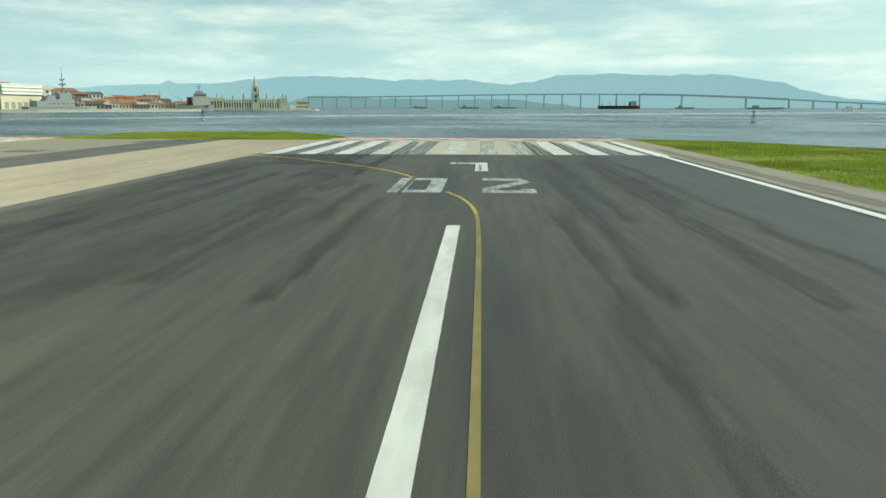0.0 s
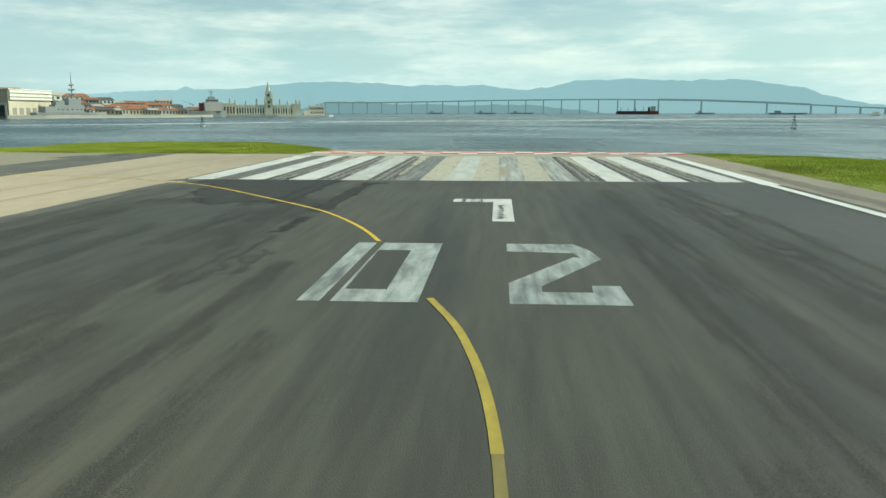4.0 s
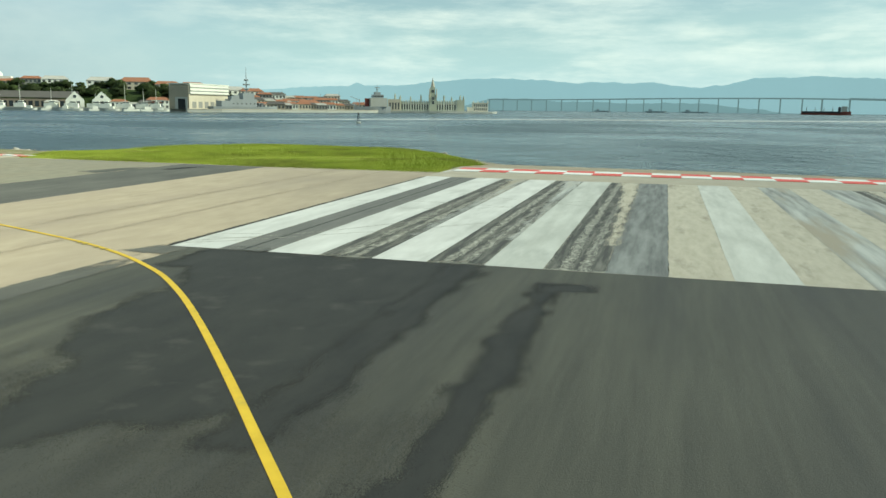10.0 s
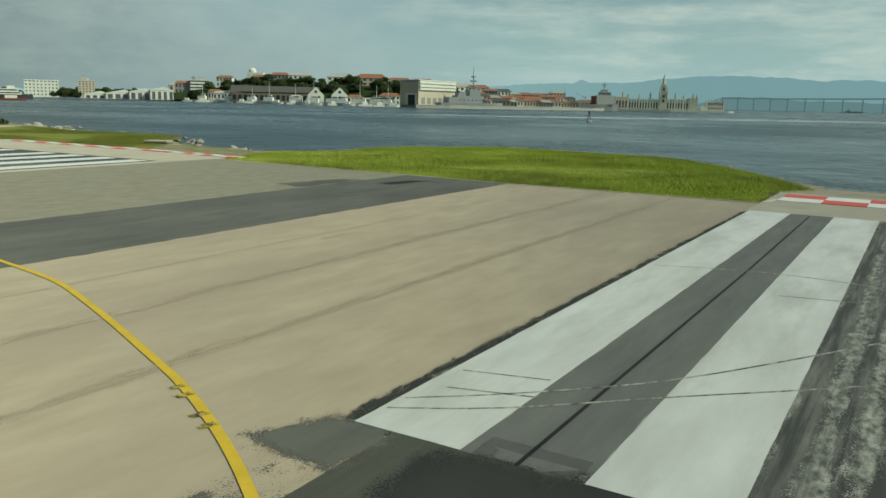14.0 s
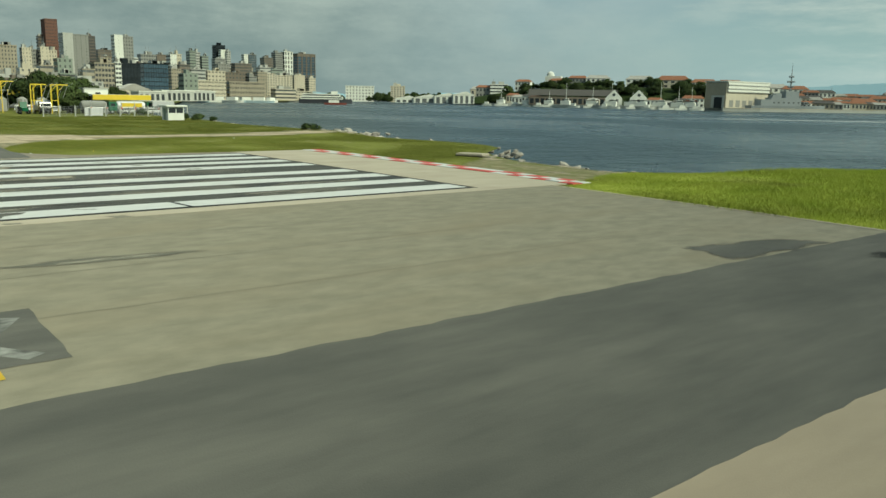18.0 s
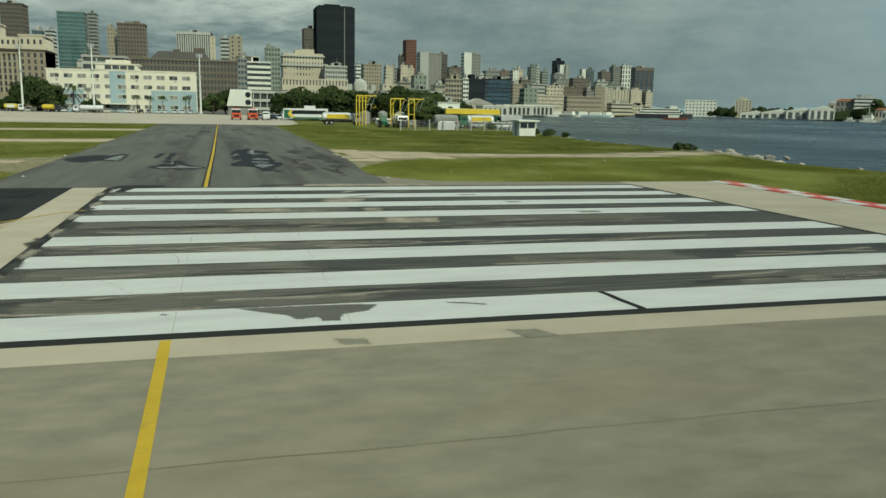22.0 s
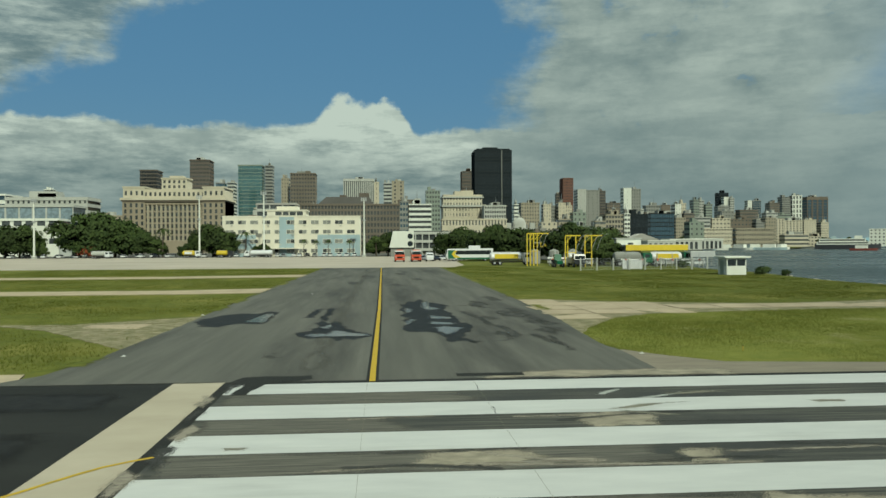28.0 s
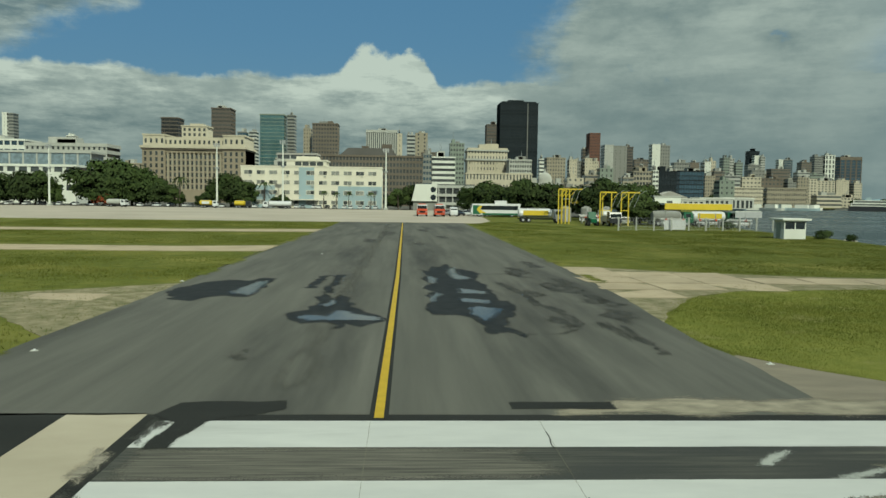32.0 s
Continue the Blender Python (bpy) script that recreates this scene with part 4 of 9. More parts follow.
# ---- city skyline ----
TOWER = building("office_tower", -950, 117.3, 161.8, 117, 34, W_BLACK, G_BLACK, 32, 22, "tall black glass office tower", pier=0.16, window=0.75, side=-1, side_bays=16, plant=False)
part("corner_seam", boxes((0.05, 0.45, 9.6, 10.4, 0, 117)), W_GREY, TOWER, "pale vertical seam")
part("roof_edge", boxes((-32, -2, -20, 20, 117.9, 119.5), (-26, -6, -12, 6, 119.5, 121.5)), W_BLACK, TOWER)
TOWERS = (
    (-1100, 117.1, 134.3, 105.5, 20, W_BROWN, G_FAR, 24, 6, "dark brown office tower behind the black tower", dict(pier=0.3, side=-1)),
    (-800, -228.5, -212.4, 78.5, 22, W_BROWN, G_BLACK, 22, 10, "dark glass office tower with a flat top", dict(pier=0.1, window=0.7, side=1, plant=False)),
    (-800, -180.7, -162.1, 88.5, 22, W_BROWN, G_DARK, 24, 14, "dark brown office tower with ribbed bands", dict(pier=0.3, side=1)),
    (-800, -156.0, -147.8, 66, 14, W_GREY, G_BLUE, 18, 5, "slim dark blue office tower", dict(pier=0.05, window=0.8)),
    (-780, -141.3, -134.3, 65, 14, W_PALE, G_DARK, 20, 4, "slim pale office tower with ribs", dict(pier=0.0, window=0.5)),
    (-850, -143.2, -118.4, 88.5, 20, W_GREEN, G_TEAL, 24, 14, "teal glass office tower", dict(pier=0.06, window=0.88, side=1, plant=False)),
    (-860, -116.9, -109.1, 89, 16, W_GREY, G_DARK, 26, 3, "grey office tower with dark ribbon windows", dict(pier=0.0, window=0.5)),
    (-820, -95.0, -87.5, 72, 16, W_TAN, G_FAR, 20, 3, "tan office tower with blank bays", dict(pier=0.7)),
    (-800, -83.8, -59.4, 75.5, 22, W_UMBER, G_DARK, 20, 9, "dark brown office tower with deep ribs", dict(pier=0.4, side=1)),
    (-800, -31.8, -1.5, 68.5, 18, W_PALE, G_FAR, 1, 15, "pale office slab with tall vertical ribs", dict(pier=0.55, window=0.94, crown=1.5)),
    (-802, -1.4, 3.4, 67, 16, W_CREAM, G_FAR, 14, 1, "blank cream end of an office slab", dict(pier=0.9)),
    (-800, 7.9, 16.1, 66, 16, W_PALE, G_DARK, 18, 3, "grey striped office tower", dict(pier=0.0, window=0.5)),
    (-802, 16.3, 28.3, 68, 16, W_TAN, G_DARK, 18, 2, "tan office tower with a dark slot", dict(pier=0.75)),
    (-900, -426.3, -421.0, 90, 12, W_WHITE, G_FAR, 22, 1, "blank white face of a slim tower", dict(pier=0.95, plant=False)),
    (-902, -420.9, -415.1, 89.5, 12, W_GREY, G_FAR, 26, 4, "grey ribbon-windowed side of a slim tower", dict(pier=0.0, plant=False)),
    (-900, -359.1, -351.0, 66.5, 12, W_WHITE, G_DARK, 8, 3, "small tower with a dark window front", dict(pier=0.15, window=0.6)),
    (-1020, 240.1, 253.5, 89.5, 20, W_RED, G_DARK, 24, 8, "red-brown office tower", dict(pier=0.6, side=-1, plant=False)),
    (-1030, 233.5, 239.8, 70, 10, W_BROWN, G_DARK, 18, 3, "narrow dark office block", dict(pier=0.3)),
    (-950, 241.6, 252.2, 70, 20, W_PALE, G_FAR, 20, 2, "blank pale grey office slab", dict(pier=0.97, plant=False)),
    (-950, 252.4, 268.4, 69, 16, W_GREY, G_FAR, 20, 3, "blank grey office slab", dict(pier=0.9, plant=False)),
    (-955, 269.5, 277.3, 68.5, 12, W_BROWN, G_DARK, 20, 4, "dark brown glazed end of an office slab", dict(pier=0.2, window=0.65)),
    (-1000, 292, 310, 56, 14, W_UMBER, G_FAR, 14, 6, "dark grey-brown office block", dict(pier=0.4)),
    (-830, 261.0, 269.5, 63, 12, W_WHITE, G_FAR, 18, 1, "white tower with a blank face", dict(pier=0.98, plant=False)),
    (-832, 269.7, 280.3, 62, 12, W_GREY, G_FAR, 18, 4, "grey tower beside a white one", dict(pier=0.6)),
    (-780, 135.5, 140.1, 43.5, 10, W_WHITE, G_DARK, 12, 2, "white balcony block beside the black tower", dict(pier=0.0, window=0.45)),
    (-800, 146.4, 164.9, 46, 16, W_TAN, G_FAR, 13, 7, "tan apartment block", dict(pier=0.6)),
    (-850, 179.2, 187.5, 47, 12, W_CREAM, G_FAR, 13, 3, "cream apartment block", dict(pier=0.8)),
    (-860, 188.5, 195.4, 46, 12, W_GREY, G_FAR, 13, 3, "grey apartment block", dict(pier=0.4)),
    (-850, 195.7, 203.5, 48.5, 12, W_CREAM, G_FAR, 13, 2, "blank cream apartment block", dict(pier=0.9)),
    (-852, 203.6, 211.2, 45.5, 12, W_CREAM, G_FAR, 12, 3, "stepped cream apartment block", dict(pier=0.7)),
    (-1000, 342.7, 361.7, 53, 14, W_GREY, G_FAR, 12, 6, "low grey office block", dict(pier=0.4)),
    (-1020, 370, 382.1, 54.5, 12, W_UMBER, G_FAR, 12, 3, "grey-brown office block", dict(pier=0.9)),
    (-900, 343.2, 350.5, 49.5, 14, W_WHITE, G_FAR, 12, 2, "white blank apartment block", dict(pier=0.9)),
    (-902, 350.7, 357.0, 50.5, 12, W_CREAM, G_FAR, 12, 3, "cream apartment block", dict(pier=0.7)),
    (-1000, 405.3, 413.0, 60, 14, W_GREEN, G_FAR, 17, 3, "grey-green tower block with balconies", dict(pier=0.25)),
    (-1000, 413.2, 419.1, 59, 14, W_PALE, G_FAR, 17, 2, "pale tower block with balconies", dict(pier=0.3)),
    (-995, 419.3, 428.0, 54, 10, W_GREEN, G_FAR, 16, 3, "pale green tower block with balconies", dict(pier=0.0, window=0.45)),
    (-1200, 526, 541.0, 82, 16, W_BLACK, G_BLACK, 22, 6, "black office tower", dict(pier=0.1)),
    (-1185, 527.0, 537.0, 74.5, 10, W_WHITE, G_FAR, 20, 1, "white blank tower in front of a black one", dict(pier=0.97, plant=False)),
    (-1150, 502.5, 519.8, 59, 14, W_GREY, G_FAR, 15, 6, "grey office block", dict(pier=0.5)),
    (-1180, 534.5, 541.0, 72.5, 8, W_PALE, G_FAR, 20, 2, "pale slim tower with balconies", dict(pier=0.3)),
    (-1300, 619, 626.2, 75.5, 12, W_WHITE, G_FAR, 20, 1, "white blank tower", dict(pier=0.9, plant=False)),
    (-1300, 627.5, 642.2, 75.5, 16, W_GREY, G_BLUE, 20, 8, "blue glass tower", dict(pier=0.1, window=0.8)),
    (-1250, 632.0, 648.7, 69, 16, W_UMBER, G_FAR, 18, 7, "dark grey tower", dict(pier=0.3)),
    (-1280, 668.5, 683.6, 80.5, 16, W_GREY, G_FAR, 22, 8, "grey tower with a white balcony column", dict(pier=0.2)),
    (-1276, 684.0, 700.5, 82.5, 14, W_WHITE, G_DARK, 11, 3, "white framed balcony column of a grey tower", dict(pier=0.55, window=0.7)),
    (-1320, 733.5, 770.9, 78.5, 18, W_BROWN, G_BLUE, 16, 4, "wide blue glass tower with a brown top", dict(pier=0.3, window=0.8, crown=4.5, roof_m=W_UMBER)),
    (-1200, 662, 682.0, 40, 14, W_CREAM, G_FAR, 11, 5, "cream block at the waterfront", dict(pier=0.85)),
    (-1200, 690, 702.5, 36, 14, W_CREAM, G_FAR, 9, 4, "cream block at the waterfront", dict(pier=0.6)),
    (-1000, 466.8, 490.7, 47, 14, W_UMBER, G_FAR, 12, 8, "grey-brown office block with ribbon windows", dict(pier=0.2)),
    (-900, 451.1, 464.0, 33.5, 14, W_TAN, G_FAR, 9, 4, "tan apartment block by the waterfront", dict(pier=0.6)),
    (-860, 329, 340.0, 32.5, 14, W_TAN, G_FAR, 9, 4, "tan apartment block", dict(pier=0.6)),
)
for x, y0, y1, h, depth, wall_m, glass_m, storeys, bays, lab, more in TOWERS:
    building("office_tower", x, y0, y1, h, depth, wall_m, glass_m, storeys, bays, lab, **more)
# middle distance
def ministry():
    b = thing("ministry_building", -560, -135.5, 0, 0, "large tan stone office palace with columns and a roof tower", "office building")
    hw = 34.0
    part("wall", boxes((-34, -0.6, -hw, hw, 0, 36)), W_STONE, b)
    part("base_storey", boxes((-34.3, 0.5, -hw - 0.3, hw + 0.3, 0, 8.0)), W_STONE, b)
    for sgn in (-1, 1):
        a, c = sorted((sgn * hw, sgn * (hw - 15)))
        part("end_pavilion", boxes((-34.2, 1.6, a, c, 0, 36)), W_STONE, b)
        for s in range(8):
            for k in range(4):
                y = a + 2.0 + k * 3.7
                part("window", boxes((1.55, 1.68, y - 0.75, y + 0.75, 2.5 + s * 4.1, 5.2 + s * 4.1)), G_DARK, b)
        part("pavilion_attic", boxes((-32, 0.9, a + 0.4, c - 0.4, 37.6, 45.0)), W_CREAM, b)
        part("attic_cornice", boxes((-32.4, 1.3, a, c, 44.4, 45.4)), W_CREAM, b)
        for k in range(4):
            y = a + 2.2 + k * 3.6
            part("window", boxes((0.85, 0.98, y - 0.7, y + 0.7, 39.4, 42.4)), G_DARK, b)
    for k in range(15):
        y = -20.3 + k * 2.9
        part("column", boxes((-0.6, 0.9, y - 0.55, y + 0.55, 8.0, 33.0), bevel=0.15), W_TAN, b)
        if k < 14:
            for s in range(6):
                part("window", boxes((-0.62, -0.5, y + 0.75, y + 2.15, 9.0 + s * 4.0, 11.9 + s * 4.0)), G_DARK, b)
    part("frieze", boxes((-34, 1.0, -21.4, 21.4, 33.0, 36.0)), W_STONE, b)
    part("cornice", boxes((-35.2, 3.0, -hw - 1.2, hw + 1.2, 36.0, 37.6)), W_CREAM, b)
    # dark brown strip that paints the shade under the cornice
    part("cornice_shadow_course", boxes((-34.6, 2.2, -hw - 0.7, hw + 0.7, 35.0, 36.0)), W_UMBER, b)
    part("attic", boxes((-31, -1.0, -21.4, 21.4, 37.6, 43.6)), W_CREAM, b)
    for k in range(13):
        y = -19.2 + k * 3.2
        part("window", boxes((-1.05, -0.9, y - 0.7, y + 0.7, 39.0, 41.6)), G_DARK, b)
    t = part("roof_tower", boxes((-20, -4, -9.3, 7.6, 43.6, 51.0)), W_CREAM, b)
    part("roof_slab", boxes((-20.5, -3.5, -9.8, 8.1, 51.0, 51.8), (-17, -8, -5, 4, 51.8, 53.4)), W_CREAM, b)
    for s in range(2):
        for k in range(5):
            y = -7.4 + k * 3.3
            part("window", boxes((-4.05, -3.9, y - 0.75, y + 0.75, 44.6 + s * 3.4, 46.6 + s * 3.4)), G_DARK, t)


ministry()
building("long_office", -480, -42.1, 16.1, 28.5, 22, W_UMBER, G_DARK, 8, 30, "long brown office block with recessed windows", pier=0.35, window=0.6, side=1, plant=False, roof_m=W_UMBER)
building("flat_office", -470, -66.5, -44.0, 28.5, 18, W_PALE, G_DARK, 7, 3, "pale office block with broad flat slabs", pier=0.1, window=0.6, roof_m=ROOF_LIGHT, plant=False)
b = thing("roof_storey", -486, -16, 28.5, 0, "dark sloped roof storey of a long block", "roof storey")
bm = bmesh.new()
vs = [bm.verts.new(q) for q in ((-16, -17.5, 0), (0, -17.5, 0), (0, 17.5, 0), (-16, 17.5, 0), (-11, -12, 5.6), (-5, -12, 5.6), (-5, 14, 5.6), (-11, 14, 5.6))]
for f in ((0, 1, 5, 4), (1, 2, 6, 5), (2, 3, 7, 6), (3, 0, 4, 7), (4, 5, 6, 7), (3, 2, 1, 0)):
    bm.faces.new([vs[i] for i in f])
part("roof", bm, ROOF_DARK, b)
part("plant_room", boxes((-10, -6, 8, 14, 5.6, 8.0), (-10, -6, -4, 0, 5.6, 6.8)), W_BROWN, b)
building("striped_office", -560, 24.5, 40.3, 32.5, 16, W_WHITE, G_DARK, 9, 5, "white office block with ribbon windows", pier=0.0, window=0.5)
building("striped_office", -562, 18.3, 24.3, 34.5, 14, W_GREY, G_BLUE, 9, 3, "grey and blue office block", pier=0.3)
building("office_block", -700, 44.7, 56.9, 51.5, 16, W_GREEN, G_FAR, 13, 5, "grey-green office block", pier=0.4)
PALACE = building("cream_palace", -620, 53.5, 83.7, 41.5, 20, W_CREAM, G_FAR, 10, 13, "cream office palace with a heavy cornice", pier=0.6, window=0.5, side=-1, crown=1.2)
part("lower_cornice", boxes((-20.8, 1.0, -15.9, 15.9, 11.5, 12.6)), W_PALE, PALACE)
part("main_cornice", boxes((-21.4, 1.8, -16.6, 16.6, 34.0, 35.4)), W_PALE, PALACE, "heavy projecting cornice")
part("top_cornice", boxes((-21.2, 1.4, -16.3, 16.3, 41.0, 42.0)), W_PALE, PALACE)
part("attic_storey", boxes((-17, -4, -6, 7, 43.6, 46.5)), W_CREAM, PALACE)
for k in range(12):
    part("engaged_column", boxes((0.0, 0.7, -14.4 + k * 2.62 - 0.4, -14.4 + k * 2.62 + 0.4, 12.6, 34.0)), W_CREAM, PALACE)
building("ribbed_office", -600, 83.0, 99.2, 33.5, 16, W_PALE, G_DARK, 10, 9, "white ribbed office block", pier=0.35, window=0.55, side=-1)
building("lower_wing", -590, 50, 98.2, 23, 14, W_CREAM, G_FAR, 3, 20, "low cream wing", pier=0.6, plant=False)
building("office_block", -700, 204.5, 220.7, 30, 16, W_TAN, G_DARK, 7, 6, "tan office block with open floors", pier=0.25, window=0.55)
building("office_block", -698, 220.9, 226.0, 31, 10, W_WHITE, G_DARK, 8, 2, "white corner block with balconies", pier=0.2, window=0.5)
building("glass_block", -700, 226.2, 243.0, 30.5, 16, W_BLACK, G_BLACK, 8, 6, "black glass block", pier=0.05, window=0.85)
building("glass_block", -750, 262.5, 286.0, 33, 20, W_BLACK, G_BLUE, 8, 10, "dark blue glass block", pier=0.06, window=0.85)
building("waterfront_palace", -805, 322.0, 331.0, 17.5, 18, W_CREAM, G_FAR, 4, 5, "cream corner block at the waterfront", pier=0.5, window=0.5)
building("waterfront_palace", -800, 334.0, 365.9, 19.5, 20, W_CREAM, G_DARK, 5, 20, "long cream building with arcaded windows at the waterfront", pier=0.5, window=0.5, plant=False)
building("waterfront_palace", -805, 372.0, 413.0, 19.5, 20, W_TAN, G_DARK, 4, 22, "long tan building at the waterfront", pier=0.5, window=0.5, plant=False)
building("apartment_block", -900, 440, 450, 28, 16, W_GREY, G_FAR, 9, 4, "grey apartment block", pier=0.4)
building("apartment_block", -960, 470, 505, 34, 16, W_CREAM, G_FAR, 10, 9, "cream apartment block", pier=0.5)
building("apartment_block", -1000, 360, 392, 42, 16, W_TAN, G_FAR, 12, 8, "tan apartment block", pier=0.5)
building("apartment_block", -1050, 500, 545, 34, 16, W_PALE, G_FAR, 10, 10, "pale apartment block", pier=0.5)
building("apartment_block", -1100, 565, 605, 36, 16, W_CREAM, G_FAR, 11, 8, "cream apartment block", pier=0.5)
# south-west of the apron
building("terminal_block", -520, -262, -228.3, 37, 24, W_WHITE, G_BLUE, 7, 8, "white office block with blue glass", pier=0.2, window=0.55)
building("old_office", -520, -228.3, -178.6, 34.0, 24, W_PALE, G_DARK, 8, 16, "cream office block with stepped roof", pier=0.55, crown=1.0)
building("glass_terminal", -430, -215, -154, 25.5, 18, W_PALE, G_SKY, 3, 9, "blue glass terminal front", pier=0.12, window=0.8, plant=False)
building("low_terminal", -400, -215, -149.7, 17.5, 16, W_WHITE, G_DARK, 2, 12, "low white terminal wing", pier=0.3, window=0.3, plant=False)
# north, by the water
building("waterfront_block", -889, 574, 612, 20, 16, W_WHITE, G_FAR, 5, 9, "long white waterfront block", pier=0.6, window=0.4, turn=-33, plant=False)
building("waterfront_block", -846, 615, 634, 20.5, 14, W_CREAM, G_FAR, 7, 5, "cream waterfront block", pier=0.5, turn=-35)
for k, (x, y, w, h) in enumerate(((-808, 612, 30, 9), (-786, 628, 34, 11), (-762, 640, 30, 13), (-738, 648, 26, 15))):
    b = thing("boat_hall", x, y, 0, -35, "white boat hall with a shallow gable at the water", "hall")
    part("wall", boxes((-14, 0, -w / 2, w / 2, 0, h - 4)), W_WHITE, b)
    bm = bmesh.new()
    vs = [bm.verts.new((xx, yy, zz)) for xx in (-14.5, 0.5) for yy, zz in ((-w / 2 - 0.5, h - 4), (w / 2 + 0.5, h - 4), (w * 0.1, h))]
    for f in ((0, 1, 4, 3), (1, 2, 5, 4), (2, 0, 3, 5), (0, 2, 1), (3, 4, 5)):
        bm.faces.new([vs[q] for q in f])
    part("roof", bm, W_WHITE, b)
    for q in range(4):
        part("opening", boxes((-0.05, 0.12, -w / 2 + 2 + q * w / 4, -w / 2 + w / 4 - 1 + q * w / 4, 0.3, h - 5.5)), G_FAR, b)

# smaller blocks that fill the city between the towers
rnd = random.Random(21)
FILL = ((-640, 118, 11, 20), (-645, 131, 9, 16), (-650, 143, 13, 22), (-660, 158, 10, 25), (-655, 172, 12, 19), (-650, 186, 9, 23), (-720, 186, 12, 33), (-730, 300, 14, 24), (-850, 292, 12, 36), (-860, 306, 14, 32),
        (-880, 352, 12, 38), (-890, 372, 18, 34), (-900, 398, 22, 33), (-905, 424, 26, 32), (-1010, 455, 16, 46), (-1030, 480, 20, 42), (-1060, 512, 18, 44), (-1120, 570, 18, 48),
        (-1140, 600, 20, 46), (-1160, 625, 16, 42), (-780, 30, 16, 48), (-700, -55, 18, 36), (-690, -95, 14, 36), (-760, 95, 20, 42), (-640, -205, 20, 28),
        (-660, -185, 14, 38), (-640, -90, 18, 28), (-900, 300, 13, 44), (-980, 330, 16, 42), (-1000, 300, 14, 48), (-930, 280, 12, 44), (-640, 102, 12, 19), (-560, 118, 16, 13), (-555, 138, 20, 15), (-560, 162, 18, 12),
        (-930, 505, 30, 14), (-950, 540, 30, 12))
for x, y, w, h in FILL:
    m = rnd.choice((W_CREAM, W_PALE, W_GREY, W_TAN, W_WHITE, W_UMBER, W_GREEN, W_CREAM))
    label = {W_CREAM: "cream", W_PALE: "pale grey", W_GREY: "grey", W_TAN: "tan", W_WHITE: "white", W_UMBER: "brown", W_GREEN: "grey-green"}[m] + " city block with rows of windows"
    building("city_block", x, y - w / 2, y + w / 2, h, 14, m, G_FAR, max(3, int(h / 4.2)), max(2, int(w / 4)), label, pier=rnd.choice((0, 0.5, 0.65)), window=rnd.uniform(0.35, 0.5), category="city block")
# domed church and gabled market hall
b = thing("domed_church", -600, 110.5, 0, 0, "pale domed church between the city blocks", "church")
part("wall", boxes((-14, 0, -7, 7, 0, 17)), W_PALE, b)
part("drum", tube(bmesh.new(), (-7, 0, 17), (-7, 0, 20), 5.2, 5.2, 16), W_PALE, b)
bm = bmesh.new()
bmesh.ops.create_uvsphere(bm, u_segments=18, v_segments=10, radius=5.3, matrix=Matrix.Translation((-7, 0, 20)))
part("dome", bm, W_PALE, b, smooth=True)
part("lantern", tube(bmesh.new(), (-7, 0, 25), (-7, 0, 28), 0.9, 0.3, 8), W_PALE, b)
for y in (-9, 9):
    part("bell_tower", boxes((-4, 0, y - 1.8, y + 1.8, 0, 21)), W_PALE, b)
b = thing("market_hall", -640, 218, 0, 0, "pale gabled hall with a grey roof by the water", "hall")
part("wall", boxes((-16, 0, -13, 13, 0, 8)), W_CREAM, b)
bm = bmesh.new()
vs = [bm.verts.new((x, y, z)) for x in (-16.5, 0.5) for y, z in ((-14, 8), (14, 8), (0, 13))]
for f in ((0, 1, 4, 3), (1, 2, 5, 4), (2, 0, 3, 5), (0, 2, 1), (3, 4, 5)):
    bm.faces.new([vs[i] for i in f])
part("roof", bm, ROOF_LIGHT, b)
for k in range(6):
    part("window", boxes((-0.05, 0.12, -11 + k * 4.2, -9 + k * 4.2, 2.5, 6)), G_DARK, b)
for x, y, w, h in ((-560, 205, 26, 6.5), (-590, 235, 34, 7.5), (-620, 262, 30, 8), (-660, 285, 26, 8)):
    b = thing("waterfront_shed", x, y, 0, 25, "low pale shed on the city waterfront", "shed")
    part("wall", boxes((-8, 0, -w / 2, w / 2, 0, h)), W_PALE, b)
    part("roof", boxes((-8.6, 0.6, -w / 2 - 0.6, w / 2 + 0.6, h, h + 0.7)), W_WHITE, b)
    for k in range(int(w / 5)):
        part("opening", boxes((-0.05, 0.1, -w / 2 + 1.2 + 5 * k, -w / 2 + 4.0 + 5 * k, 0.5, h - 1.5)), G_DARK, b)

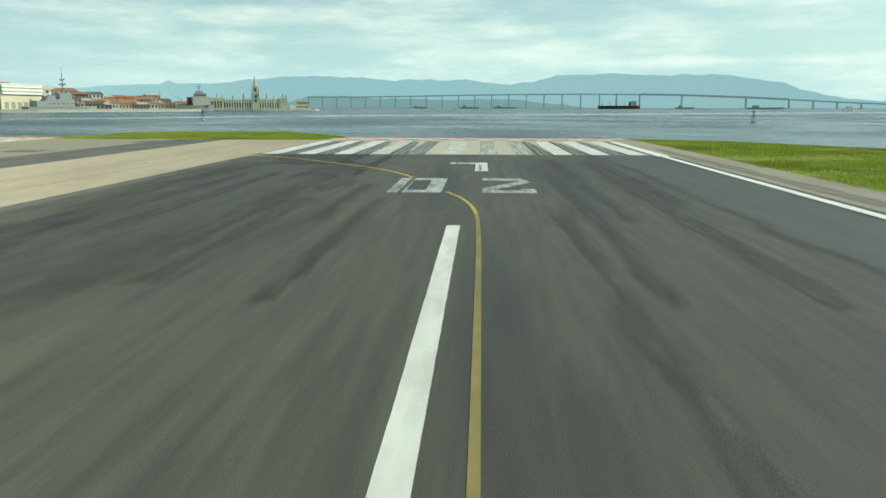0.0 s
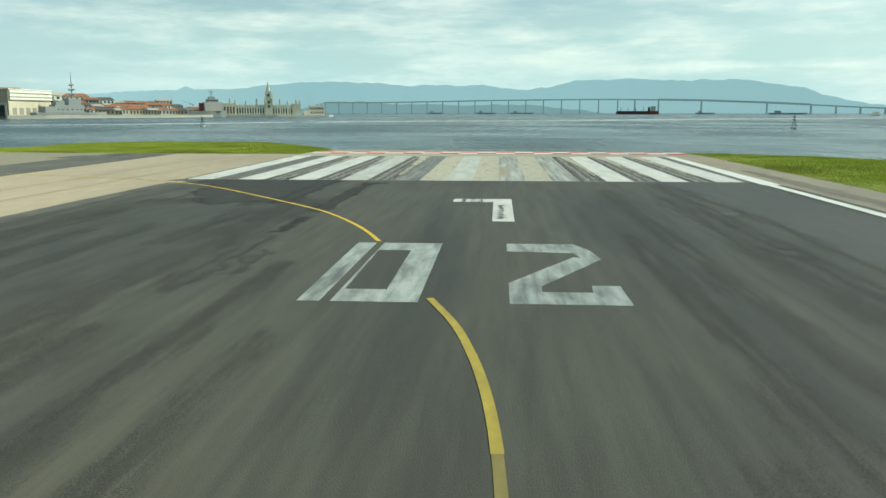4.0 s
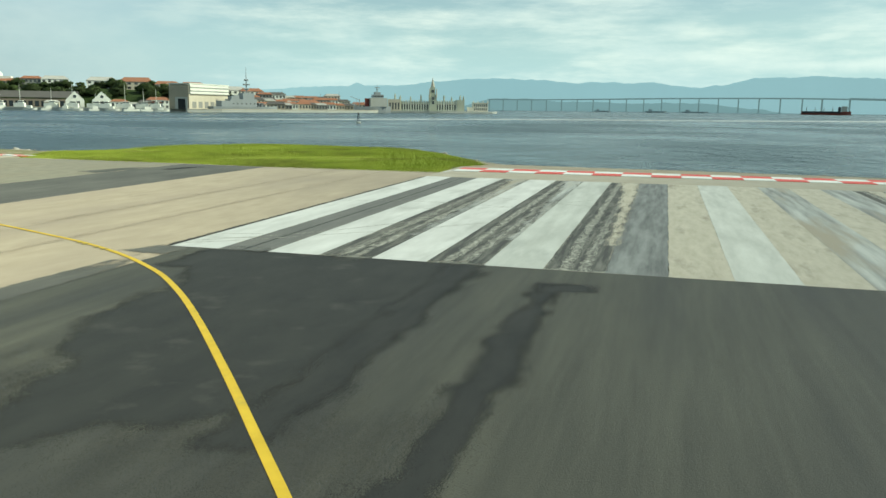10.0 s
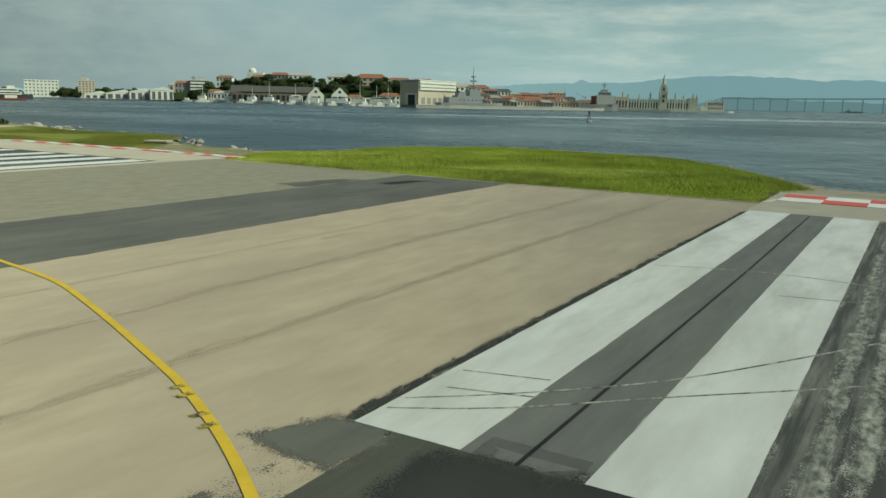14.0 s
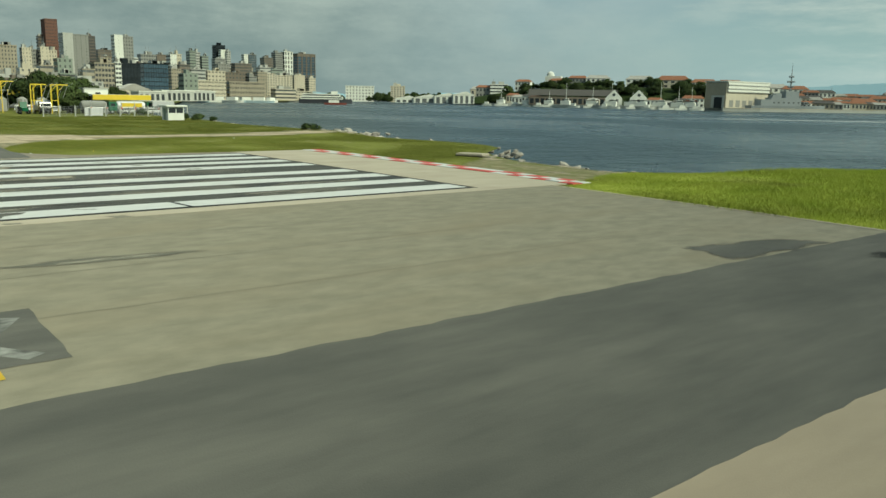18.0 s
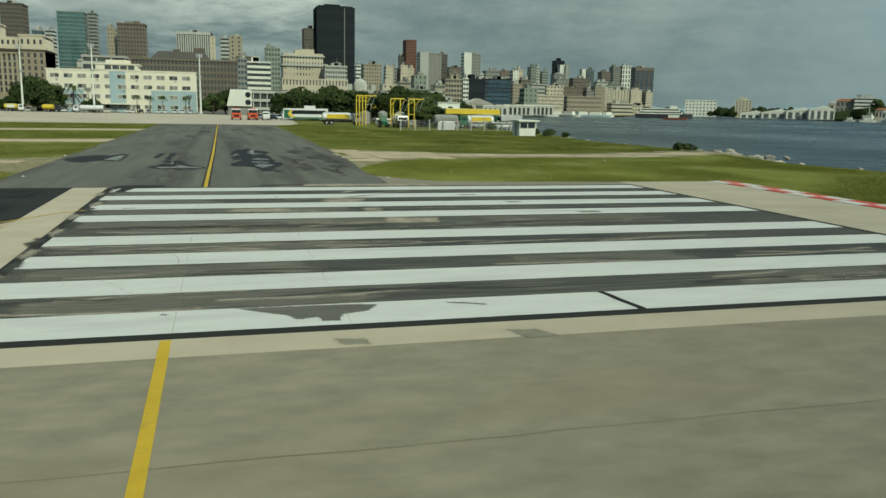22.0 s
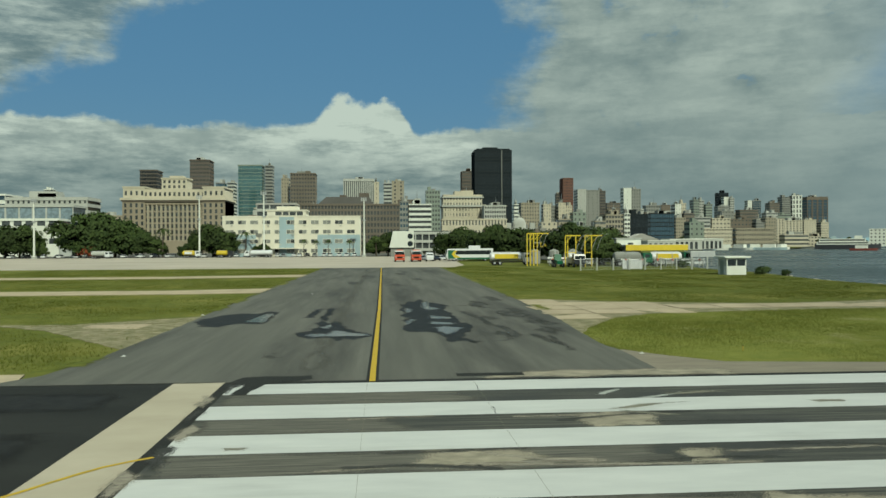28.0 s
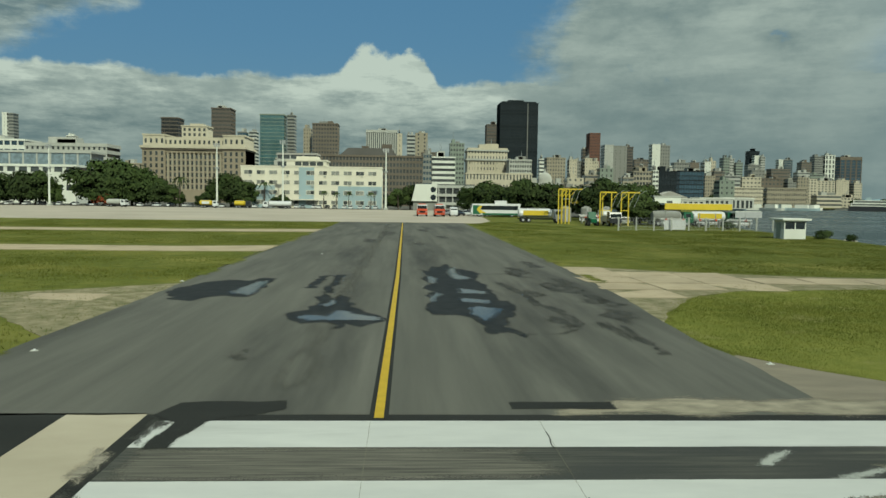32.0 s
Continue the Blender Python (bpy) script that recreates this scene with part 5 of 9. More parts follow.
# ---- white four-storey building by the apron ----
BLIND = glass("window_with_blinds", 0.20, 0.205, 0.18, 0.25, 0.3)
def white_building():
    b = thing("administration_building", -350, -33.3, 0, 0, "white and pale blue four-storey building by the apron", "office building")
    part("wall", boxes((-16, 0, -29.3, 29.3, 0, 17.0)), W_IVORY, b, "white rendered wall")
    part("roof", boxes((-16.2, 0.2, -29.5, 29.5, 17.0, 17.5)), W_IVORY, b)
    part("tower", boxes((-12, 0.35, -10.4, 6.2, 17.5, 19.6)), W_IVORY, b)
    part("tower_roof", boxes((-12.4, 0.7, -10.8, 6.6, 19.6, 20.1), (-10, -1, -6.5, 2.5, 20.1, 21.6)), W_IVORY, b)
    part("blue_bay", boxes((0.0, 0.5, -5.2, 1.0, 0, 17.0)), W_BLUE, b, "pale blue projecting bay")
    part("blue_base", boxes((0.0, 0.4, -29.3, -15.2, 0, 9.3)), W_BLUE, b, "pale blue lower wall")
    part("blue_base", boxes((0.0, 0.4, 11.0, 29.3, 0, 9.3)), W_BLUE, b, "pale blue lower wall")
    part("canopy", boxes((0.4, 3.5, -8, 3, 3.3, 3.7)), W_IVORY, b)
    for k in range(4):
        win = part("tower_window", boxes((0.3, 0.42, -6.8 + k * 3.0, -4.2 + k * 3.0, 17.7, 19.3)), G_DARK, b)
    for s in range(4):
        for k in range(11):
            yc = -26.2 + k * 5.15
            if s == 3 and abs(yc + 2) < 4:
                pass
            off = 0.52 if abs(yc + 2.1) < 2.6 else (0.42 if s < 2 and (yc < -15.5 or yc > 11.5) else 0.02)
            f = part("window_frame", boxes((off, off + 0.1, yc - 1.75, yc + 1.75, 1.5 + s * 4.1, 3.35 + s * 4.1)), W_IVORY, b)
            f2 = part("pane", boxes((off + 0.06, off + 0.13, yc - 1.62, yc - 0.06, 1.65 + s * 4.1, 3.2 + s * 4.1)), BLIND if (s * 7 + k * 3) % 4 else G_DARK, f)
            f3 = part("pane", boxes((off + 0.06, off + 0.13, yc + 0.06, yc + 1.62, 1.65 + s * 4.1, 3.2 + s * 4.1)), BLIND if (s * 5 + k * 2) % 3 else G_DARK, f)
            if (s * 11 + k) % 3 == 0:
                part("air_conditioner", boxes((off + 0.1, off + 0.5, yc + 0.5, yc + 1.2, 0.8 + s * 4.1, 1.35 + s * 4.1)), W_PALE, b)


white_building()


def control_building():
    b = thing("terminal_wing", -332, 21, 0, 0, "dark terminal wing with white gable and two round openings", "terminal")
    bm = bmesh.new()
    for x in (-10, 0):
        vs = [bm.verts.new((x, y, z)) for y, z in ((-12.6, 3.6), (-2.4, 3.6), (-2.4, 10.4), (-11.0, 10.4))]
        bm.faces.new(vs)
    bm.verts.ensure_lookup_table()
    v = list(bm.verts)
    for i in range(4):
        bm.faces.new((v[i], v[(i + 1) % 4], v[4 + (i + 1) % 4], v[4 + i]))
    part("gable", bm, W_WHITE, b, "white slanted gable wall")
    for z in (5.2, 8.3):
        part("round_opening", tube(bmesh.new(), (0.0, -4.0, z), (0.15, -4.0, z), 1.1, n=20), G_BLACK, b, "round dark opening")
    for k, z in enumerate((2.2, 5.6, 9.0)):
        part("floor_slab", boxes((-10, 0.8, -2.4, 12.5, z, z + 1.1)), W_PALE, b)
        part("window_band", boxes((-9.5, -0.4, -2.4, 12.2, z + 1.1, z + 3.4)) if k < 2 else boxes((-9.5, -0.6, -2.2, 12, z + 1.1, z + 1.5)), G_DARK, b)
    for k in range(6):
        part("column", boxes((0.2, 0.6, -2 + k * 2.8, -1.6 + k * 2.8, 0, 10)), W_PALE, b)
    part("ground_floor", boxes((-10, -1.0, -12, 12, 0, 3.6)), W_GREY, b)


control_building()


# ---- naval island ----
ISLAND_START = set(bpy.data.objects)
SPREAD = Matrix.Translation((50, -12, SEA)) @ Matrix.Scale(1.2, 4) @ Matrix.Translation((-50, 12, -SEA))


def grow(ob):
    ob.matrix_world = SPREAD @ ob.matrix_basis


WOODS = material("wooded_slope", (0.02, 0.034, 0.012), (0.045, 0.065, 0.02), 0.95, 0.25, (1, 1, 1), 8, 0.3, 0.7, 0.8, 2, spec=0.1)
ISLAND = [(-1200, 760), (-900, 690), (-700, 640), (-560, 570), (-420, 588), (-366, 594), (-340, 597), (-336, 640), (-325, 690), (-270, 790), (-256, 830), (-262, 858), (-196, 880), (-142, 914), (-140, 930), (-200, 934), (-300, 970), (-500, 900), (-900, 980), (-1200, 1000)]
sheet_slab("naval_island", ISLAND, SEA + 2.2, W_PALE, "stone quay of a naval island", 3.4)
QZ = SEA + 2.2
bm = boxes((-340.0, -335.6, 597, 690, SEA - 0.5, QZ + 0.3))
tagged(finish("quay_wall", bm, W_PALE), "pale stone quay wall at the water", "quay", "", "structure")


def hangar():
    b = thing("naval_hangar", -340, 593, QZ, 0, "large pale hangar with a dark door on the naval quay", "hangar")
    part("wall", boxes((-19.5, 0, 0, 64, 0, 13)), W_CREAM, b, "cream lower wall")
    part("upper_wall", boxes((-20, 0.8, 1.5, 64.5, 13, 21.4)), W_WHITE, b, "white upper wall")
    # end wall darker than the long side: its shade is put into the tan
    part("end_wall", boxes((-19, 0.2, -0.4, 0, 0, 20.6)), W_TAN, b, "end wall coloured grey-tan for its shade")
    part("door", boxes((-10.5, -3.0, -0.6, -0.4, 0, 9.0)), G_BLACK, b, "dark open door")
    part("door_frame", boxes((-13, -1.0, -0.9, -0.6, 9.0, 10.4), (-13, -10.5, -0.9, -0.6, 0, 9.0), (-3.0, -1.0, -0.9, -0.6, 0, 9.0)), W_PALE, b)
    part("roof", boxes((-20.5, 1.2, -0.6, 65, 21.4, 22.2)), W_WHITE, b)
    for z in (13.0, 15.6, 18.6):
        part("ledge", boxes((0.8, 1.5, 1.2, 64.8, z, z + 0.6)), W_PALE, b)
    for k in range(6):
        part("side_opening", boxes((-0.05, 0.12, 5 + k * 9.7, 11 + k * 9.7, 1.0, 6.6)), W_GREY, b)


hangar()


def castle():
    b = thing("island_palace", -210, 894, QZ, 22, "green gothic island palace with a tall spired tower", "palace")
    part("wall", boxes((-50, 36, -6, 8, 0, 10.5)), W_CASTLE, b)
    bm = bmesh.new()
    for k in range(29):
        box(bm, -50 + k * 3, -48.5 + k * 3, -6.2, -5.4, 10.5, 11.9)
    part("battlement", bm, W_CASTLE, b)
    part("pavilion", boxes((-52, -38, -8.0, 8, 0, 13.2)), W_CREAM, b, "cream end pavilion")
    for k in range(4):
        part("pavilion_arch", boxes((-50.8 + k * 3.3, -49.2 + k * 3.3, -8.12, -7.9, 1.5, 9.2)), G_DARK, b)
    part("pavilion", boxes((28, 37, -7, 8, 0, 13.0)), W_CASTLE, b)
    part("tower", boxes((-4.2, 4.2, -7.5, 3, 0, 19)), W_CASTLE, b)
    part("tower_top", boxes((-2.6, 2.6, -5.2, 0.6, 19, 27.5)), W_CASTLE, b)
    for xx in (-4.0, 4.0):
        bm = bmesh.new()
        tube(bm, (xx, -7.4, 15), (xx, -7.4, 23), 0.7, 0.6, 8)
        tube(bm, (xx, -7.4, 23), (xx, -7.4, 26.5), 0.7, 0.05, 8)
        part("pinnacle", bm, W_CREAM, b)
    bm = bmesh.new()
    tube(bm, (0, -2.2, 27.5), (0, -2.2, 38.6), 2.4, 0.12, 8)
    part("spire", bm, W_CREAM, b)
    for z in (8.0, 13.0, 21.0):
        part("tower_window", boxes((-1.2, 1.2, -7.7 if z < 19 else -5.4, -7.3 if z < 19 else -5.0, z, z + 3.4)), G_DARK, b)
    for xx, z in ((-14, 16), (13, 16), (-44, 17), (32, 16), (-26, 14), (22, 14), (-38, 15), (36, 15)):
        bm = bmesh.new()
        tube(bm, (xx, -5.5, 0), (xx, -5.5, z), 1.1, 1.0, 8)
        tube(bm, (xx, -5.5, z), (xx, -5.5, z + 3), 1.2, 0.05, 8)
        part("turret", bm, W_CASTLE, b)
    for k in range(22):
        xx = -36 + k * 2.95
        if abs(xx) < 5 or xx > 27:
            continue
        w = part("arched_window", boxes((xx - 0.7, xx + 0.7, -6.15, -5.95, 1.6, 7.6)), G_DARK, b)
        part("surround", boxes((xx - 0.95, xx + 0.95, -6.1, -5.98, 7.6, 8.3)), W_CREAM, w)
        part("pilaster", boxes((xx + 1.15, xx + 1.8, -6.5, -5.9, 0, 12.6)), W_WHITE, b, "white stone pilaster")
    e = thing("gate_pavilion", -158, 917, QZ, 22, "small cream pavilion at the end of the island quay", "pavilion")
    part("wall", boxes((-9, 9, -4, 4, 0, 9.5)), W_IVORY, e)
    part("roof", boxes((-9.5, 9.5, -4.5, 4.5, 9.5, 10.3)), W_IVORY, e)
    part("low_wing", boxes((-15, -9, -3.5, 3, 0, 5.0)), W_IVORY, e)
    for xx in (-8.6, -3, 3, 8.6):
        part("finial", boxes((xx - 0.5, xx + 0.5, -4.4, -3.4, 10.3, 12.4)), W_IVORY, e)
    for k in range(7):
        for z in (1.2, 5.6):
            part("window", boxes((-7.6 + k * 2.35, -6.4 + k * 2.35, -4.12, -3.95, z, z + 2.9)), G_DARK, e)


castle()


def house(name, x, y, z, w, d, h, turn, wall_m, roof_m, label, rows=2, bays=6):
    b = thing(name, x, y, z, turn, label, "house")
    part("wall", boxes((-w / 2, w / 2, -d / 2, d / 2, 0, h)), wall_m, b)
    bm = bmesh.new()
    r = d * 0.28
    vs = [bm.verts.new(p) for p in ((-w / 2 - 0.6, -d / 2 - 0.6, h), (w / 2 + 0.6, -d / 2 - 0.6, h), (w / 2 + 0.6, d / 2 + 0.6, h), (-w / 2 - 0.6, d / 2 + 0.6, h), (-w / 2 + d * 0.3, 0, h + r), (w / 2 - d * 0.3, 0, h + r))]
    for f in ((0, 1, 5, 4), (1, 2, 5), (2, 3, 4, 5), (3, 0, 4), (3, 2, 1, 0)):
        bm.faces.new([vs[i] for i in f])
    part("roof", bm, roof_m, b)
    for r_ in range(rows):
        for k in range(bays):
            xc = -w / 2 + (k + 0.5) * w / bays
            part("window", boxes((xc - w / bays * 0.25, xc + w / bays * 0.25, -d / 2 - 0.08, -d / 2 + 0.1, (r_ + 0.3) * h / rows, (r_ + 0.8) * h / rows)), G_DARK, b)
    return b


def hill_height(x, y):
    u, v = (x + 530) / 190, (y - 700 - 0.35 * (x + 530)) / 75
    return max(0.0, 1 - u * u - v * v) ** 0.7 * 20


bm = bmesh.new()
grid = {}
for i in range(41):
    for j in range(25):
        x = -730 + i * 10
        y = 560 + j * 13
        grid[i, j] = bm.verts.new((x, y, QZ - 0.3 + hill_height(x, y)))
for i in range(40):
    for j in range(24):
        bm.faces.new((grid[i, j], grid[i + 1, j], grid[i + 1, j + 1], grid[i, j + 1]))
for f in [f for f in bm.faces if max(v.co.z for v in f.verts) < QZ - 0.2]:
    bm.faces.remove(f)
tagged(finish("island_hill", bm, WOODS), "green hill on the naval island", "hill", "", "structure")
rnd = random.Random(5)


def island_house(i, x, y, w, h, m):
    z = QZ + hill_height(x, y) - 0.6
    house("naval_house", x, y, z, w, w * 0.5, h + 0.6, rnd.uniform(25, 55), m, ROOF_TILE if i % 4 else ROOF_LIGHT, "pale island house with a red tiled roof" if i % 4 else "pale island house with a flat grey roof", 2, 5)


for i, row in enumerate(((-316, 720, 22, 6), (-300, 745, 24, 7), (-330, 770, 26, 8), (-345, 740, 24, 8), (-285, 775, 20, 6), (-322, 800, 28, 10), (-350, 820, 30, 11), (-372, 760, 24, 10))):
    island_house(i, *row, (W_CREAM, W_WHITE, W_TAN)[i % 3])
for i, row in enumerate(((-400, 770, 30, 9), (-395, 715, 22, 9), (-430, 740, 26, 8), (-270, 815, 20, 6), (-520, 712, 30, 8), (-485, 722, 34, 8), (-455, 732, 26, 7))):
    island_house(i, *row, (W_WHITE, W_CREAM)[i % 2])
for i, row in enumerate(((-560, 690, 26, 9), (-600, 672, 22, 8), (-580, 680, 20, 10), (-410, 650, 20, 8), (-720, 660, 26, 16), (-700, 648, 20, 12), (-640, 655, 18, 10))):
    island_house(i, *row, (W_WHITE, W_CREAM, W_GREY)[i % 3])
building("island_block", -681, 644, 665, 22.0, 18, W_WHITE, G_DARK, 6, 1, "white six-storey block with dark ribbons on the naval shore", pier=0.0, window=0.45, turn=-40)
b = thing("domed_building", -609, 672, QZ + 6, 30, "white building with a small round dome", "building")
part("wall", boxes((-9, 9, -5, 5, -3, 25)), W_WHITE, b)
bm = bmesh.new()
bmesh.ops.create_uvsphere(bm, u_segments=16, v_segments=8, radius=4.5, matrix=Matrix.Translation((-4, 0, 26)))
part("dome", bm, W_WHITE, b, smooth=True)
# long dark-roofed shed and two gabled halls
b = thing("quay_shed", -511, 597, QZ, 42, "long low shed with a dark roof", "shed")
part("wall", boxes((-42, 42, -8, 8, 0, 8)), W_UMBER, b)
bm = bmesh.new()
vs = [bm.verts.new((x, y, z)) for x in (-43, 43) for y, z in ((-9, 9), (9, 9), (0, 15))]
for f in ((0, 1, 4, 3), (1, 2, 5, 4), (2, 0, 3, 5), (0, 2, 1), (3, 4, 5)):
    bm.faces.new([vs[i] for i in f])
part("roof", bm, ROOF_DARK, b)
for k in range(16):
    part("opening", boxes((-41 + k * 5.2, -37.5 + k * 5.2, -8.1, -7.9, 1, 6)), G_BLACK, b)
for k in range(2):
    b = thing("gabled_hall", -452 + k * 17, 588 + k * 14, QZ, 40, "white gabled hall on the naval quay", "hall")
    bm = bmesh.new()
    vs = [bm.verts.new((x, y, z)) for y in (-12, 12) for x, z in ((-7.5, 0), (7.5, 0), (7.5, 7), (0, 14.5), (-7.5, 7))]
    for f in ((0, 1, 2, 3, 4), (5, 6, 7, 8, 9), (0, 1, 6, 5), (1, 2, 7, 6), (2, 3, 8, 7), (3, 4, 9, 8), (4, 0, 5, 9)):
        bm.faces.new([vs[i] for i in f])
    part("wall", bm, W_WHITE, b)
    part("door", boxes((-4, 4, -12.15, -11.95, 0, 6)), G_DARK, b)
    part("gable_window", tube(bmesh.new(), (0, -12.0, 10), (0, -12.15, 10), 1.4, n=12), G_DARK, b)


# ---- ships ----
def hull_mesh(length, beam, h, bow=0.25, n=10):
    bm = bmesh.new()
    rows = []
    for i in range(n + 1):
        u = i / n
        w = beam / 2 * min(1, (1 - u) / bow) ** 0.6 if u > 1 - bow else beam / 2 * (0.85 + 0.15 * min(1, u / 0.15))
        sheer = h * (1 + 0.35 * max(0, u - 0.6) ** 1.5)
        x = -length / 2 + length * u
        rows.append([bm.verts.new(p) for p in ((x, -w * 0.75, -0.8), (x, -max(w, 0.05), sheer), (x, max(w, 0.05), sheer), (x, w * 0.75, -0.8))])
    for a, b in zip(rows, rows[1:]):
        for k in range(3):
            bm.faces.new((a[k], a[k + 1], b[k + 1], b[k]))
    bm.faces.new(rows[0])
    return bm


def warship(x, y, turn, length, label):
    b = thing("warship", x, y, SEA, turn, label, "ship", "warships at the quay")
    part("hull", hull_mesh(length, 12, 5), STEEL_GREY, b)
    part("superstructure", boxes((-length * 0.25, length * 0.14, -4.5, 4.5, 5, 11.5), (-length * 0.06, length * 0.11, -4, 4, 11.5, 17), (-length * 0.22, -length * 0.12, -3, 3, 11.5, 14)), STEEL_GREY, b)
    part("funnel", boxes((-length * 0.18, -length * 0.1, -2.2, 2.2, 9.5, 15)), STEEL_GREY, b)
    part("hangar_deck", boxes((-length * 0.38, -length * 0.25, -4.6, 4.6, 5, 10)), STEEL_GREY, b)
    bm = bmesh.new()
    tube(bm, (2, 0, 14), (2, 0, 34), 0.9, 0.3, 6)
    for z, w in ((20, 3.6), (24, 4.6), (28, 2.8)):
        box(bm, 1.4, 2.6, -w, w, z, z + 0.9)
        box(bm, 2 - w * 0.7, 2 + w * 0.7, -0.5, 0.5, z + 0.3, z + 1.4)
    part("mast", bm, STEEL_GREY, b)
    bm = bmesh.new()
    tube(bm, (2, 0, 34), (2, 0, 40), 0.25, 0.1, 5)
    part("antenna", bm, STEEL_GREY, b)
    part("gun", boxes((length * 0.2, length * 0.26, -1.6, 1.6, 6, 8.5), (length * 0.26, length * 0.33, -0.2, 0.2, 7.4, 7.8)), STEEL_GREY, b)
    for k in range(8):
        part("porthole_row", boxes((-length * 0.22 + k * 4.4, -length * 0.2 + k * 4.4, -4.6, 4.6, 7, 8)), G_DARK, b)


warship(-314, 642, 62, 70, "grey frigate with a tall lattice mast moored at the quay")
b = thing("supply_ship", -256, 786, SEA, 32, "pale grey naval ship with a tall deck block", "ship")
part("hull", hull_mesh(62, 12, 6.5), STEEL_GREY, b)
part("deck_block", boxes((8, 26, -5.5, 5.5, 6.5, 15.5)), W_PALE, b, "pale block of decks")
part("bridge_deck", boxes((11, 22, -5, 5, 15.5, 19), (13, 19, -3.5, 3.5, 19, 21.5)), STEEL_GREY, b)
part("window_band", boxes((10.9, 22.1, -5.1, 5.1, 16.8, 17.8)), G_DARK, b)
part("funnel", boxes((3, 7, -2, 2, 6.5, 15)), HULL_RED, b, "dark red funnel")
bm = bmesh.new()
tube(bm, (16, 0, 21), (16, 0, 29), 0.5, 0.25, 6)
box(bm, 15.4, 16.6, -3.0, 3.0, 24, 24.7)
box(bm, 13.4, 18.6, -0.4, 0.4, 26, 26.8)
part("mast", bm, STEEL_GREY, b)
part("foredeck_house", boxes((-20, -8, -4, 4, 6.5, 9.5)), STEEL_GREY, b)
bm = bmesh.new()
tube(bm, (-3, 0, 6.5), (-3, 0, 14), 0.5, 0.4, 6)
tube(bm, (-3, 0, 13), (-13, 0, 17), 0.35, 0.2, 6)
part("crane", bm, STEEL_GREY, b)
# low mole in front of the basin
MOLE = [(-338, 586), (-318, 606), (-296, 650), (-272, 706), (-246, 772), (-240, 800)]
for k, (p, q) in enumerate(zip(MOLE, MOLE[1:])):
    d = Vector((q[0] - p[0], q[1] - p[1], 0))
    m = thing("harbour_mole", p[0], p[1], SEA, math.degrees(math.atan2(d.y, d.x)), "low pale stone harbour mole", "mole", "", "structure")
    part("stone_face", boxes((0, d.length + 0.5, -2.0, 2.0, -0.6, 2.3)), W_PALE, m)
    part("coping", boxes((0, d.length + 0.5, -2.3, 2.3, 2.3, 2.7)), W_CREAM, m)
for k, (x, y, l) in enumerate(((-428, 585, 36), (-470, 580, 30), (-400, 588, 34), (-520, 574, 24), (-380, 586, 30), (-446, 578, 34), (-412, 578, 26), (-366, 584, 22), (-496, 572, 26), (-545, 568, 22), (-580, 566, 24))):
    b = thing("patrol_boat", x, y, SEA, 20, "small pale grey patrol boat at the quay", "boat", "small boats at the quay")
    part("hull", hull_mesh(l, 6, 2.6), W_PALE, b)
    part("cabin", boxes((-l * 0.2, l * 0.15, -2, 2, 2.6, 6.2), (-l * 0.05, l * 0.1, -1.5, 1.5, 6.2, 8.2)), W_WHITE, b)
    part("mast", tube(bmesh.new(), (0, 0, 8), (0, 0, 15 + 4 * (k % 3)), 0.25, 0.12, 6), W_WHITE, b)
    part("window", boxes((-l * 0.04, l * 0.11, -1.6, 1.6, 6.9, 7.6)), G_DARK, b)

rnd = random.Random(66)
for k in range(16):
    x = -590 + 15.5 * k + rnd.uniform(-4, 4)
    l = rnd.uniform(9, 15)
    b = thing("moored_boat", x, 562 + 0.09 * (x + 590) + rnd.uniform(-5, 3), SEA, rnd.uniform(0, 60), "small white boat moored at the island quay", "boat", "small boats in the island basin")
    part("hull", hull_mesh(l, 3.6, 1.8), W_WHITE, b)
    part("cabin", boxes((-l * 0.25, l * 0.1, -1.3, 1.3, 1.8, 4.0)), W_WHITE, b)
for k, (x, y, w, h, turn) in enumerate(((-322, 702, 12, 5, 20), (-316, 712, 14, 4, 25), (-311, 722, 10, 5, 30), (-309, 734, 16, 6, 28), (-303, 742, 12, 4, 22), (-298, 752, 14, 5, 26), (-292, 760, 11, 6, 30), (-289, 770, 15, 5, 24), (-283, 779, 12, 4, 28),
                                          (-279, 788, 13, 6, 22), (-310, 748, 14, 9, 30), (-303, 766, 16, 10, 25), (-297, 784, 14, 9, 28), (-292, 800, 16, 9, 30), (-330, 716, 16, 10, 22), (-338, 704, 14, 9, 20), (-380, 604, 10, 5, 30), (-392, 606, 12, 6, 32),
                                          (-404, 604, 10, 4, 30), (-418, 604, 14, 6, 34), (-432, 606, 12, 5, 30), (-480, 592, 12, 5, 34), (-545, 580, 16, 6, 34), (-560, 586, 14, 8, 30), (-580, 592, 16, 7, 32), (-600, 602, 14, 9, 30))):
    m = (W_WHITE, W_CREAM, W_PALE, W_WHITE)[k % 4]
    house("quay_house", x, y, QZ, w, w * 0.55, h, turn, m, (ROOF_LIGHT, ROOF_TILE, ROOF_DARK)[k % 3], ("white", "cream", "pale grey", "white")[k % 4] + " low quay building with a " + ("pale", "red tiled", "dark")[k % 3] + " roof", 1, 4)
rnd = random.Random(58)
